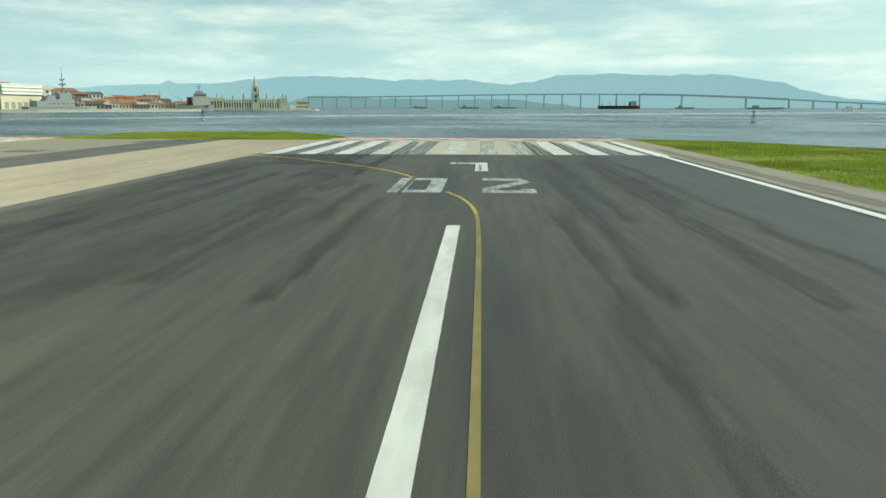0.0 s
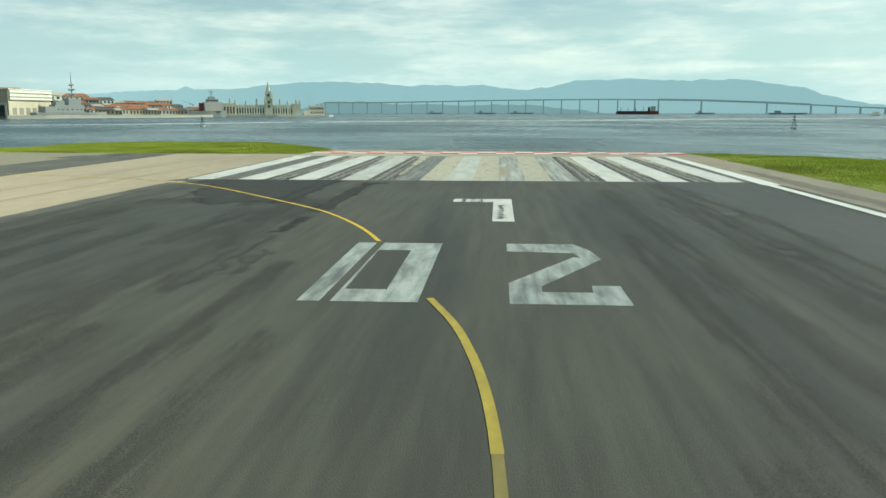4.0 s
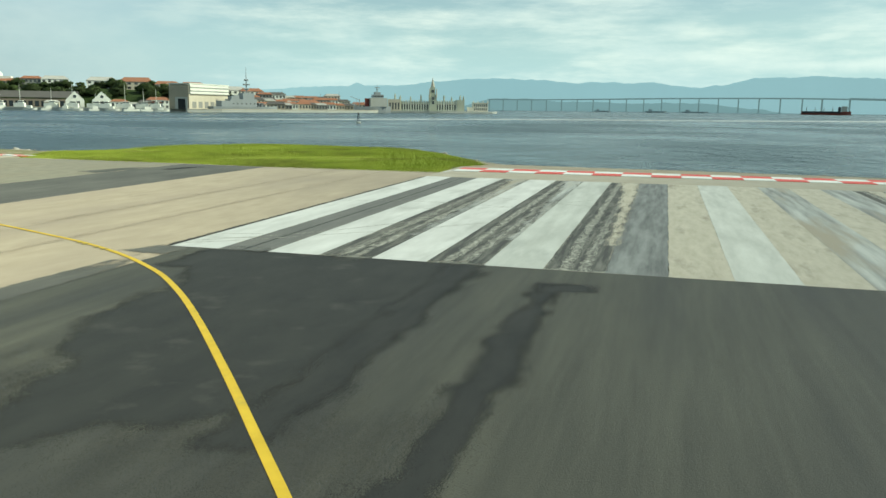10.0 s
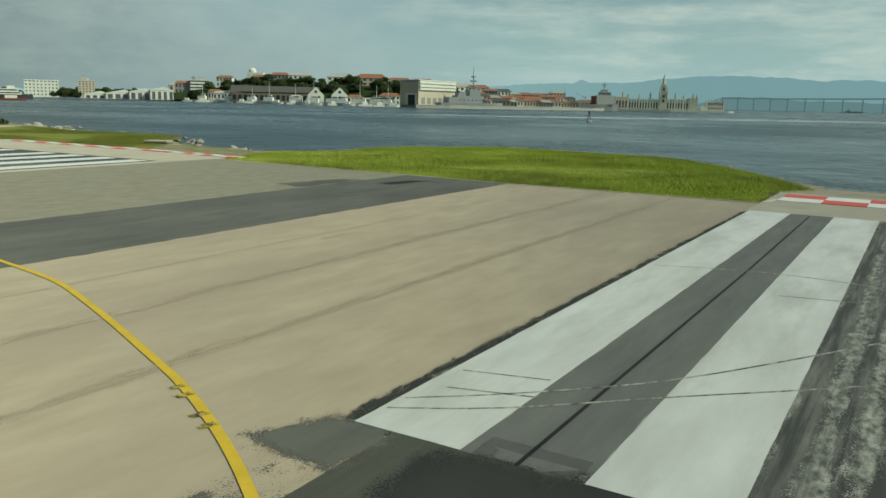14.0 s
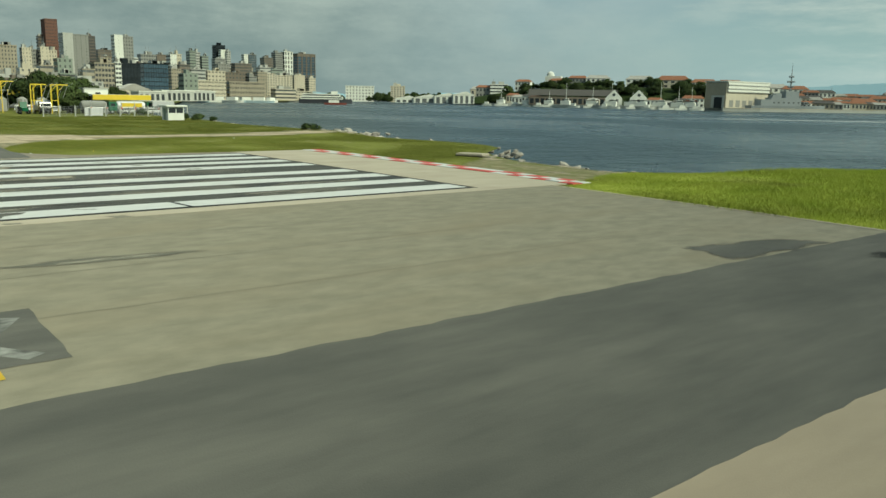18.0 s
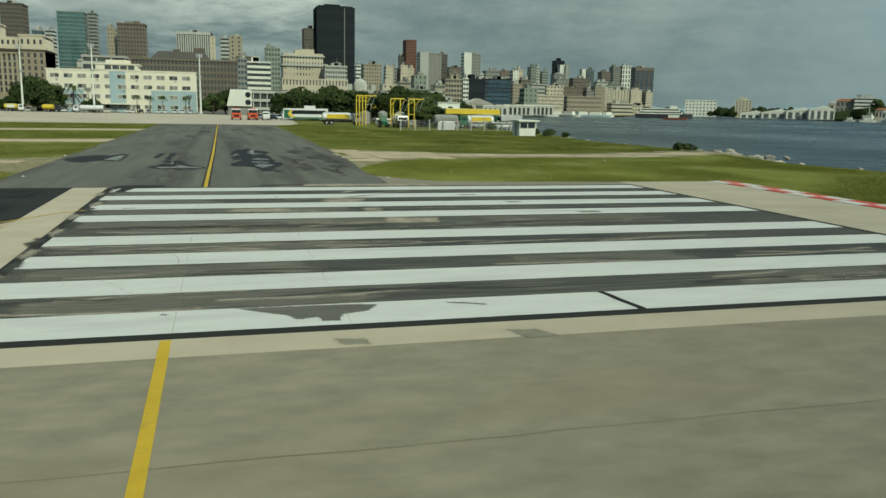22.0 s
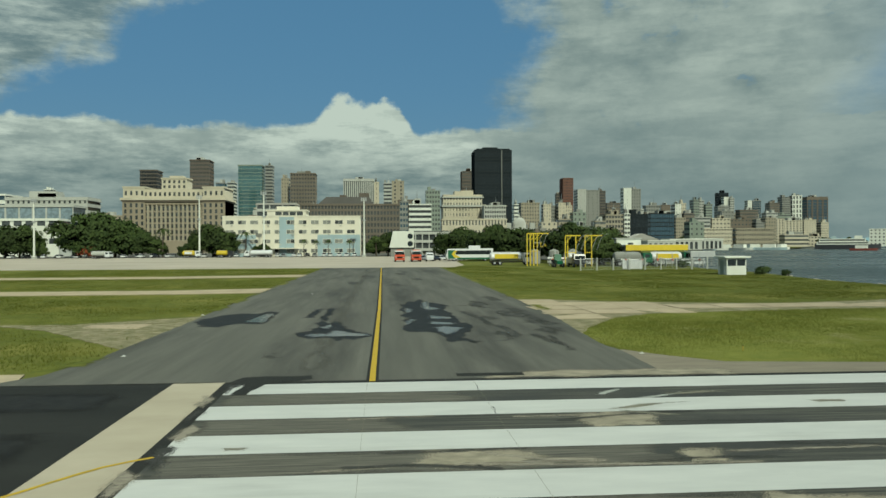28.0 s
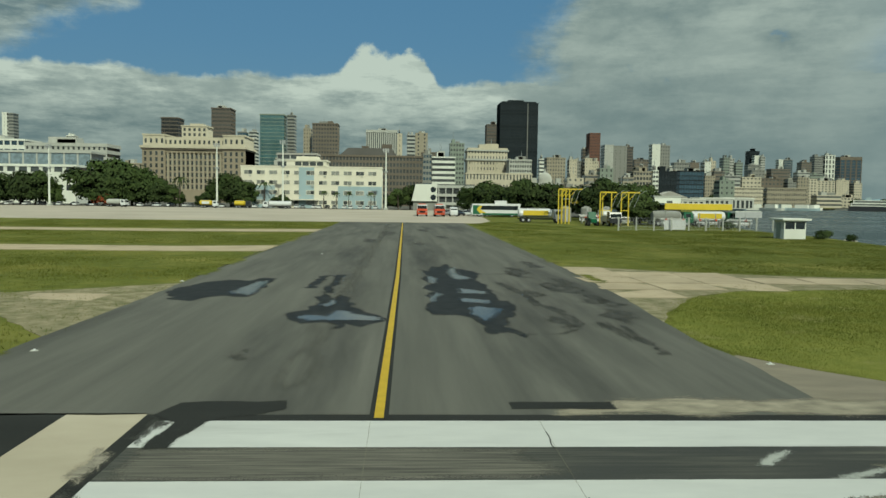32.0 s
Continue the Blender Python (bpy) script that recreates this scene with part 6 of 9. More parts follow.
for row, (x0, y0, x1, y1, n, h0, h1) in enumerate(((-322, 668, -262, 760, 11, 4.5, 6.5), (-336, 690, -276, 790, 9, 8.0, 11.0), (-352, 712, -296, 812, 8, 12.0, 16.0))):
    for k in range(n):
        u = (k + 0.5) / n
        w, h = rnd.uniform(13, 19), rnd.uniform(h0, h1)
        q = (k + row) % 4
        house("harbour_building", x0 + (x1 - x0) * u + rnd.uniform(-2, 2), y0 + (y1 - y0) * u + rnd.uniform(-2, 2), QZ, w, w * 0.5, h, 30 + rnd.uniform(-8, 8), (W_WHITE, W_CREAM, W_TAN, W_GREY)[q],
              (ROOF_TILE, ROOF_TILE, ROOF_DARK, ROOF_LIGHT)[(k + 2 * row) % 4], ("white", "cream", "tan", "grey")[q] + " harbour building with a " + ("red tiled", "red tiled", "dark", "pale")[(k + 2 * row) % 4] + " roof", 1 + row, 5)
for k in range(7):
    x, y = -345 + 13 * k, 690 + 18 * k
    b = thing("quay_mast", x, y, QZ, 0, "slim grey lamp mast on the naval quay", "mast", "masts on the naval quay")
    part("pole", tube(bmesh.new(), (0, 0, 0), (0, 0, 14 + 3 * (k % 3)), 0.3, 0.15, 6), STEEL_GREY, b)
    part("crossarm", boxes((-0.3, 0.3, -1.2, 1.2, 12, 12.5)), STEEL_GREY, b)
for ob in [o for o in bpy.data.objects if o not in ISLAND_START and o.parent is None]:
    grow(ob)
b = thing("cargo_ship", 480, 2420, SEA, -6, "rusty red and black cargo ship at anchor", "ship")
part("hull", hull_mesh(125, 20, 9.5), HULL_RED, b)
part("hull_side", boxes((-60, 35, -10.1, 10.1, 5.5, 10)), HULL_DARK, b)
part("bridge_house", boxes((38, 52, -8, 8, 10, 24)), W_PALE, b)
part("funnel", boxes((30, 36, -3, 3, 10, 22)), HULL_DARK, b)
for k in range(4):
    part("crane", tube(bmesh.new(), (-50 + k * 22, 0, 9), (-50 + k * 22, 0, 21), 0.9, 0.5, 6), HULL_DARK, b)
for x, y, l in ((150, 2950, 90), (20, 2800, 70), (700, 2500, 60), (880, 2300, 110), (-180, 3100, 60)):
    b = thing("distant_ship", x, y, SEA, 4, "small hazy ship at anchor below the bridge", "ship", "ships at anchor")
    part("hull", hull_mesh(l, 12, 5), SHIP_FAR, b)
    part("deck_house", boxes((-l * 0.35, -l * 0.2, -4, 4, 5, 11)), SHIP_FAR, b)
    part("mast", tube(bmesh.new(), (l * 0.1, 0, 5), (l * 0.1, 0, 15), 0.5, 0.3, 5), SHIP_FAR, b)

b = thing("ferry", -751, 460, SEA, 58, "white and dark blue passenger ferry on the water", "ferry")
part("hull", hull_mesh(58, 14, 4.5), HULL_DARK, b)
part("lower_deck", boxes((-27, 19, -6.5, 6.5, 4.5, 7.4)), W_WHITE, b)
part("window_band", boxes((-26, 18, -6.6, 6.6, 5.6, 6.7)), G_DARK, b)
part("upper_deck", boxes((-25, 16, -6, 6, 7.4, 10.4)), W_WHITE, b)
part("upper_window_band", boxes((-24, 15, -6.1, 6.1, 8.3, 9.5)), G_DARK, b)
part("wheelhouse", boxes((6, 13, -3.5, 3.5, 10.4, 13.2)), W_WHITE, b)
part("funnel", boxes((-14, -10, -2, 2, 10.4, 13.0)), W_BLUE, b)
b = thing("motor_launch", -607, 386, SEA, 55, "red and white motor launch", "boat")
part("hull", hull_mesh(20, 5, 1.8), HULL_RED, b)
part("cabin", boxes((-6, 3, -2, 2, 1.8, 4.2)), W_WHITE, b)
for k in range(7):
    b = thing("moored_boat", -690 - 14 * k, 296 + 11 * k + 24 * (k % 3), SEA, 25 * k, "white boat moored at the city waterfront", "boat", "boats at the waterfront")
    part("hull", hull_mesh(22 + 3 * (k % 3), 6, 2.2), W_WHITE if k % 2 else W_BLUE, b)
    part("cabin", boxes((-7, 4, -2.2, 2.2, 2.2, 5.4)), W_WHITE, b)


def buoy(x, y, h, label):
    b = thing("channel_buoy", x, y, SEA, 0, label, "buoy")
    part("float", tube(bmesh.new(), (0, 0, -0.4), (0, 0, 0.7), 1.1, 1.0, 14), W_PALE, b, "pale float")
    bm = bmesh.new()
    for k in range(4):
        a = 0.785 + k * 1.571
        tube(bm, (0.8 * math.cos(a), 0.8 * math.sin(a), 1.0), (0.2 * math.cos(a), 0.2 * math.sin(a), h), 0.09, 0.07, 5)
    part("tower", bm, HULL_DARK, b)
    part("lantern", tube(bmesh.new(), (0, 0, h), (0, 0, h + 0.7), 0.35, 0.3, 10), HULL_DARK, b)


buoy(-65, 289, 3.6, "dark channel buoy with a small lattice tower")
buoy(176.7, 266, 4.2, "dark channel buoy with a small lattice tower")
b = thing("pilot_boat", 760, 1500, SEA, 15, "small white boat with a wake", "boat")
part("hull", hull_mesh(26, 7, 3), W_WHITE, b)
part("cabin", boxes((-5, 6, -2.5, 2.5, 3, 7.5)), W_WHITE, b)

# ---- bridge ----
def bridge():
    b = thing("bay_bridge", 0, 0, SEA, 0, "long grey concrete bridge on slender piers across the bay", "bridge")
    a0, a1 = Vector((-783, 3866, 0)), Vector((1560, 2909, 0))
    way = (a1 - a0).normalized()
    stops = [80.0 * k for k in range(19)] + [1510, 1605, 1771, 2011, 2164, 2248, 2328, 2408, 2500]
    for d, e in zip(stops, stops[1:]):
        p, q = (a0 + way * v + Vector((0, 0, np.interp(v / 2312, BRIDGE_U, BRIDGE_Z))) for v in (d, e))
        bm = bmesh.new()
        t = (q - p).normalized()
        s = Vector((-t.y, t.x, 0)).normalized() * 11
        deep = 5.0 if e - d < 120 else 7.5
        vs = [bm.verts.new(v) for g in (p, q) for v in (g - s, g + s, g + s + Vector((0, 0, deep)), g - s + Vector((0, 0, deep)))]
        for f in ((0, 1, 2, 3), (7, 6, 5, 4), (0, 4, 5, 1), (1, 5, 6, 2), (2, 6, 7, 3), (3, 7, 4, 0)):
            bm.faces.new([vs[k] for k in f])
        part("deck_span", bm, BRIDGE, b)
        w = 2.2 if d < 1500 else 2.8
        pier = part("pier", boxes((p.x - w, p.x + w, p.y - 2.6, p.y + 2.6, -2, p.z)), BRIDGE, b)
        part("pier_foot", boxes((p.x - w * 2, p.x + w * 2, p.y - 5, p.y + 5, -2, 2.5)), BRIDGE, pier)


# the haze before the bridge is put into its colour and glow
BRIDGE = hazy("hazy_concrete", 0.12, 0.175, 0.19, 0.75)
BRIDGE_U = (0, 0.12, 0.25, 0.37, 0.48, 0.6, 0.685, 0.777, 0.864, 0.947, 1.0, 1.1)
BRIDGE_Z = (50, 48.5, 51, 54.5, 56, 56, 53.5, 48.5, 40, 30, 23, 12)
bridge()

# ---- trees ----
BARK = material("bark", (0.07, 0.055, 0.04), (0.12, 0.095, 0.07), 0.95, 4.0)
LEAF = material("leaves", (0.028, 0.047, 0.014), (0.061, 0.088, 0.025), 0.75, 0.6, (1, 1, 1), 5, 0.35, 0.65, spec=0.2, vary=0.2)
LEAF_PALE = material("pale_leaves", (0.045, 0.07, 0.02), (0.085, 0.12, 0.035), 0.75, 0.6, (1, 1, 1), 5, 0.35, 0.65, spec=0.2, vary=0.2)
FLOWER = material("orange_blossom", (0.22, 0.045, 0.015), (0.34, 0.085, 0.025), 0.8, 1.0)


def leaf_quads(bm, centre, radius, count, size, rnd, flat=0.7):
    """Leaf sprays on the skin of a clump, each facing roughly outwards."""
    for _ in range(count):
        v = Vector((rnd.gauss(0, 1), rnd.gauss(0, 1), rnd.gauss(0, 1) * flat)).normalized()
        n = (v + Vector((rnd.gauss(0, 0.4), rnd.gauss(0, 0.4), rnd.gauss(0, 0.4) + 0.25))).normalized()
        c = centre + Vector((v.x, v.y, v.z * flat)) * radius * rnd.uniform(0.55, 1.05)
        a = n.cross(Vector((rnd.uniform(-1, 1), rnd.uniform(-1, 1), rnd.uniform(-1, 1)))).normalized() * size * rnd.uniform(0.6, 1.3)
        b = n.cross(a).normalized() * size * rnd.uniform(0.4, 0.8)
        bm.faces.new([bm.verts.new(c + q) for q in (-a, -b, a, b)])


def leaf_part(name, bm, mat, parent, mid, rnd):
    """Foliage keeps the way its leaves face and is shaded softly round its middle."""
    me = bpy.data.meshes.new(name)
    bm.to_mesh(me)
    bm.free()
    me.materials.append(mat)
    me.normals_split_custom_set_from_vertices([((v.co - mid).normalized() + Vector((rnd.gauss(0, 0.4), rnd.gauss(0, 0.4), rnd.gauss(0, 0.4) + 0.2))).normalized() for v in me.vertices])
    ob = new(name, me)
    ob.parent = parent
    return ob


def broad_tree(name, seed, h, spread, leaf_m, label, clumps=38):
    rnd = random.Random(seed)
    t = thing(name, 0, 0, 0, 0, label, "tree", "trees by the apron")
    bm = bmesh.new()
    top = Vector((rnd.uniform(-0.4, 0.4), rnd.uniform(-0.4, 0.4), h * 0.42))
    tube(bm, (0, 0, -0.6), top, h * 0.035, h * 0.024, 8)
    tips = []
    for k in range(6):
        a = k * 1.047 + rnd.uniform(-0.3, 0.3)
        e = Vector((math.cos(a) * spread * rnd.uniform(0.4, 0.7), math.sin(a) * spread * rnd.uniform(0.4, 0.7), h * rnd.uniform(0.58, 0.8)))
        tube(bm, top, e, h * 0.016, h * 0.006, 6)
        tips.append(e)
    part("trunk", bm, BARK, t)
    bm = bmesh.new()
    for k in range(clumps):
        a, r = rnd.uniform(0, 6.283), spread * math.sqrt(rnd.random())
        zc = h * (0.20 + 0.68 * rnd.random() * (1 - 0.5 * (r / spread) ** 2))
        c = Vector((math.cos(a) * r, math.sin(a) * r, zc))
        leaf_quads(bm, c, spread * rnd.uniform(0.26, 0.42), 150, h * 0.045, rnd)
    leaf_part("crown", bm, leaf_m, t, Vector((0, 0, h * 0.45)), rnd)
    return t


def palm_tree(seed, h):
    rnd = random.Random(seed)
    t = thing("palm_tree", 0, 0, 0, 0, "tall palm tree with a ragged crown", "palm tree", "palms by the apron")
    bm = bmesh.new()
    tube(bm, (0, 0, -0.2), (0.3, 0.2, h * 0.5), 0.28, 0.22, 8)
    tube(bm, (0.3, 0.2, h * 0.5), (0.4, 0.3, h), 0.22, 0.17, 8)
    part("trunk", bm, BARK, t)
    bm = bmesh.new()
    for k in range(18):
        a = k * 0.35 * 3.1
        rise = rnd.uniform(-0.2, 1.0)
        d = Vector((math.cos(a), math.sin(a), 0))
        s = Vector((-d.y, d.x, 0))
        prev = None
        for j in range(6):
            u = j / 5
            c = Vector((0.4, 0.3, h)) + d * 3.0 * u + Vector((0, 0, rise * 1.6 * u - 2.6 * u * u))
            w = 0.34 * (1 - u * 0.8)
            pair = (bm.verts.new(c + s * w), bm.verts.new(c - s * w - Vector((0, 0, 0.1))))
            if prev:
                bm.faces.new((prev[0], prev[1], pair[1], pair[0]))
            prev = pair
    part("fronds", bm, LEAF_PALE, t)
    return t


T1 = broad_tree("broadleaf_tree", 1, 11, 6.5, LEAF, "dense dark green broadleaf tree")
T2 = broad_tree("broadleaf_tree", 2, 11, 7.5, LEAF, "wide dark green broadleaf tree", 44)
T3 = broad_tree("broadleaf_tree", 3, 10, 5.0, LEAF_PALE, "loose mid-green broadleaf tree", 30)
T4 = broad_tree("flame_tree", 4, 7, 4.5, FLOWER, "low tree covered with orange blossom", 14)
P1 = palm_tree(7, 9.5)


def plant(src, x, y, s, turn, z=0.0):
    c = copy_thing(src, pose(x, y, z, 0, 0, turn))
    c.scale = (s, s, s)
    return c


def place_first(src, x, y, s, turn, z=0.0):
    src.matrix_world = pose(x, y, z, 0, 0, turn)
    src.scale = (s, s, s)


place_first(T1, -300, 33, 1.05, 0)
place_first(T2, -262, 46, 1.08, 40)
place_first(T3, -232, 63, 1.05, 10)
place_first(T4, -338, -113, 1.0, 0)
place_first(P1, -340, -85, 1.25, 0)
for x, y, s, src, a in ((-300, 39, 1.0, T2, 80), (-260, 52, 0.95, T1, 10), (-232, 58, 1.0, T2, 300), (-236, 66, 0.8, T1, 90),
                        (-173, 52.4, 0.78, T3, 33), (-174, 53.8, 0.55, T1, 70), (-345, -150, 1.45, T2, 15), (-345, -144, 1.35, T1, 60), (-347, -117, 1.95, T2, 130), (-350, -112, 1.9, T1, 220), (-352, -108, 1.6, T1, 310),
                        (-345, -101, 1.1, T1, 20), (-346, -95, 1.05, T1, 90), (-342, -135, 0.7, T3, 100), (-342, -65, 1.35, T1, 250), (-340, -60, 1.1, T3, 50),
                        (-262, 29.5, 0.95, T1, 25), (-262, 35.5, 1.02, T2, 65), (-236, 38.5, 1.04, T1, 115), (-235, 44.5, 1.0, T2, 200), (-202, 53, 1.0, T1, 140), (-200, 58, 0.95, T2, 250), (-201, 63, 0.85, T1, 330), (-348, -166, 1.2, T1, 5), (-350, -178, 1.15, T2, 75), (-348, -192, 1.2, T3, 0), (-338, -44, 0.55, T1, 30), (-342, 3, 0.9, T3, 0), (-345, 8, 1.0, T1, 60), (-350, 14, 0.95, T2, 90), (-338, -74, 0.6, T1, 77),
                        (-342, -88, 0.8, T3, 160), (-440, 92, 1.0, T1, 110), (-480, 142, 1.0, T2, 230), (-500, 160, 0.9, T1, 270),
                        (-780, 306, 1.2, T1, 20), (-775, 318, 1.1, T2, 10)):
    plant(src, x, y, s, a)
for x, y, s in ((-338, -27, 0.75), (-338, -22, 0.7), (-338, -17, 0.72), (-337, 3, 0.8), (-344, -52, 1.1), (-342, 40, 1.3), (-338, -8, 0.7)):
    plant(P1, x, y, s, x * 7 % 360)
# naval island and city-front trees
def grow_tree(ob):
    grow(ob)


for i in range(84):
    rnd = random.Random(100 + i)
    x = -690 + 390 * (i * 0.618 % 1)
    y = 686 + 0.35 * (x + 530) + rnd.uniform(-56, 20)
    if (-470 < x < -430 and y < 660) or x < -640:
        continue
    grow_tree(plant((T1, T2, T1, T3)[i % 4], x, y, rnd.uniform(0.75, 1.2) * (1.0 if x < -420 else 0.7), 37 * i, QZ + hill_height(x, y) - 0.5))
for i in range(10):
    plant((T1, T2)[i % 2], -1020 + 12 * i, 690 + 14 * i, 1.5, 50 * i)
for i, (x, y, q) in enumerate(((-908, 556, 1.1), (-898, 566, 0.9), (-872, 596, 0.8), (-862, 604, 1.15), (-850, 612, 0.9), (-836, 634, 1.2), (-826, 640, 0.95), (-930, 540, 1.2))):
    plant((T1, T2, T3)[i % 3], x, y, q, 61 * i)


# ---- masts ----
def light_mast(x, y, h):
    b = thing("floodlight_mast", x, y, 0, 0, "tall white floodlight mast at the apron edge", "light mast", "floodlight masts")
    part("pole", tube(bmesh.new(), (0, 0, 0), (0, 0, h), 0.42, 0.2, 10), W_WHITE, b)
    part("base", boxes((-0.8, 0.8, -0.8, 0.8, 0, 0.7)), W_PALE, b)
    bm = boxes((-0.2, 0.2, -1.3, 1.3, h - 0.25, h), (-0.2, 0.2, -1.1, 1.1, h - 1.0, h - 0.8))
    part("crossarm", bm, METAL, b)
    for k in range(3):
        for z in (h + 0.05, h - 0.75):
            part("lamp", boxes((-0.1, 0.4, -1.15 + k * 0.85, -0.7 + k * 0.85, z, z + 0.4)), METAL, b)
    part("ladder_ring", tube(bmesh.new(), (0, 0, h * 0.62), (0, 0, h * 0.62 + 0.5), 0.8, 0.8, 10), METAL, b)


for x, y, h in ((-327, -1.8, 23.5), (-327, -41.8, 26.0), (-330, -67.8, 24.6), (-330, -132, 23.2)):
    light_mast(x, y, h)


# ---- vehicles ----
TYRE = material("tyre_rubber", (0.012, 0.012, 0.012), (0.02, 0.02, 0.02), 0.9, 5.0)
C_WHITE = material("white_car_paint", (0.70, 0.71, 0.70), (0.74, 0.75, 0.74), 0.25, 1.0)
C_SILVER = material("silver_car_paint", (0.40, 0.41, 0.42), (0.44, 0.45, 0.46), 0.3, 1.0, metal=0.5)
C_DARK = material("dark_car_paint", (0.03, 0.032, 0.036), (0.04, 0.042, 0.046), 0.25, 1.0)
C_RED = material("fire_red_paint", (0.52, 0.075, 0.03), (0.58, 0.095, 0.04), 0.3, 1.0)
C_YELLOW = material("yellow_enamel", (0.62, 0.47, 0.025), (0.68, 0.52, 0.04), 0.4, 0.8)
C_GREEN = material("green_enamel", (0.015, 0.12, 0.055), (0.02, 0.14, 0.065), 0.35, 0.8)
GLASSY = glass("windscreen", 0.015, 0.02, 0.022, 0.06, 0.1)


def wheel(parent, x, y, r, w=0.28):
    t = part("wheel", tube(bmesh.new(), (x, y - w / 2, r), (x, y + w / 2, r), r, n=14), TYRE, parent)
    part("rim", tube(bmesh.new(), (x, y - w / 2 - 0.02, r), (x, y + w / 2 + 0.02, r), r * 0.55, n=10), METAL, t)


def profile(pts, half, bevel=0.0):
    """A body drawn in side view (x, z) and given its width."""
    bm = bmesh.new()
    a = [bm.verts.new((x, -half, z)) for x, z in pts]
    b = [bm.verts.new((x, half, z)) for x, z in pts]
    bm.faces.new(a)
    bm.faces.new(b[::-1])
    n = len(pts)
    for i in range(n):
        bm.faces.new((a[i], b[i], b[(i + 1) % n], a[(i + 1) % n]))
    if bevel:
        bmesh.ops.bevel(bm, geom=bm.edges[:], offset=bevel, segments=2, affect="EDGES")
    return bm


def car(paint, label):
    b = thing("parked_car", 0, 0, 0, 0, label, "car", "cars parked by the apron")
    part("body", profile([(-2.1, 0.3), (2.1, 0.3), (2.15, 0.75), (1.25, 0.95), (-1.7, 1.0), (-2.15, 0.9)], 0.86, 0.06), paint, b)
    part("cabin", profile([(-1.75, 0.95), (1.2, 0.93), (0.45, 1.45), (-1.15, 1.47)], 0.74, 0.05), GLASSY, b)
    part("roof", profile([(-1.2, 1.44), (0.5, 1.42), (0.35, 1.5), (-1.05, 1.52)], 0.7, 0.02), paint, b)
    for x in (-1.3, 1.3):
        for y in (-0.8, 0.8):
            wheel(b, x, y, 0.31, 0.2)
    return b


cars = [car(C_WHITE, "white parked car in a row by the apron"), car(C_SILVER, "silver parked car in a row by the apron"), car(C_DARK, "dark parked car in a row by the apron")]
rnd = random.Random(11)
seen = set()
for i in range(64):
    y = -208 + i * 3.2 + rnd.uniform(-0.4, 0.4)
    k = rnd.choice((0, 0, 1, 2, 0))
    m = pose(-337 + rnd.uniform(-0.6, 0.6) - 5.5 * (i % 2), y, 0, 0, 0, rnd.choice((0, 180)) + rnd.uniform(-4, 4))
    if k not in seen:
        seen.add(k)
        cars[k].matrix_world = m
    else:
        copy_thing(cars[k], m)
for i in range(8):
    copy_thing(cars[(0, 1, 0, 2)[i % 4]], pose(-236 - 6 * (i % 3), 15 + 1.9 * i, 0, 0, 0, 8 * i))


def tanker(x, y, turn, cab, tank, label, length=9.0, band=None):
    b = thing("tanker_truck", x, y, 0, turn, label, "tanker truck", "tanker trucks")
    part("chassis", boxes((-length / 2, length / 2, -0.45, 0.45, 0.6, 0.9)), TYRE, b)
    c = part("cab", profile([(length / 2 - 2.0, 0.7), (length / 2, 0.7), (length / 2, 1.7), (length / 2 - 0.35, 2.75), (length / 2 - 2.0, 2.8)], 1.2, 0.07), cab, b)
    part("windscreen", boxes((length / 2 - 0.2, length / 2 - 0.02, -1.05, 1.05, 1.75, 2.45)), GLASSY, c)
    part("side_window", boxes((length / 2 - 1.6, length / 2 - 0.6, -1.23, 1.23, 1.75, 2.4)), GLASSY, c)
    bm = bmesh.new()
    n = 16
    rings = []
    for xx, s in ((-length / 2 + 0.1, 0.85), (-length / 2 + 0.4, 1.0), (length / 2 - 2.7, 1.0), (length / 2 - 2.4, 0.85)):
        rings.append([bm.verts.new((xx, 1.22 * s * math.cos(6.28319 * i / n), 1.95 + 0.95 * s * math.sin(6.28319 * i / n))) for i in range(n)])
    for a, d in zip(rings, rings[1:]):
        for i in range(n):
            bm.faces.new((a[i], a[(i + 1) % n], d[(i + 1) % n], d[i]))
    bm.faces.new(rings[0][::-1])
    bm.faces.new(rings[-1])
    t = part("tank", bm, tank, b, smooth=False)
    if band:
        part("side_panel", boxes((-length / 2 + 1.0, length / 2 - 3.2, -1.26, 1.26, 1.5, 2.5)), band, t, "yellow side panel")
    part("catwalk", boxes((-length / 2 + 0.6, length / 2 - 3.0, -0.35, 0.35, 2.88, 2.98)), METAL, b)
    for xx in (-length / 2 + 1.0, -length / 2 + 2.2, length / 2 - 1.3):
        for yy in (-1.0, 1.0):
            wheel(b, xx, yy, 0.5, 0.32)


tanker(-325, -69.7, 90, C_WHITE, C_YELLOW, "tanker truck with a yellow and white tank", 7.0, C_WHITE)
tanker(-325, -56.8, 90, C_DARK, C_YELLOW, "tanker truck with a yellow tank", 6.5)
tanker(-325, -43.6, -90, C_WHITE, C_WHITE, "long white tanker truck", 11)
tanker(-318, -102, 75, C_WHITE, W_PALE, "grey utility tanker on the apron", 8)
tanker(-180, 34.0, 90, C_SILVER, C_WHITE, "white tanker truck with a yellow side panel", 9.5, C_YELLOW)
tanker(-178, 51, 90, C_SILVER, C_WHITE, "white tanker truck with a yellow side panel", 9.0, C_YELLOW)
tanker(-168, 66.5, 90, C_GREEN, C_WHITE, "green and white tanker with a yellow panel", 9.0, C_YELLOW)
tanker(-166, 57.5, 90, C_GREEN, W_GREY, "green tanker truck behind the fence", 8.0)


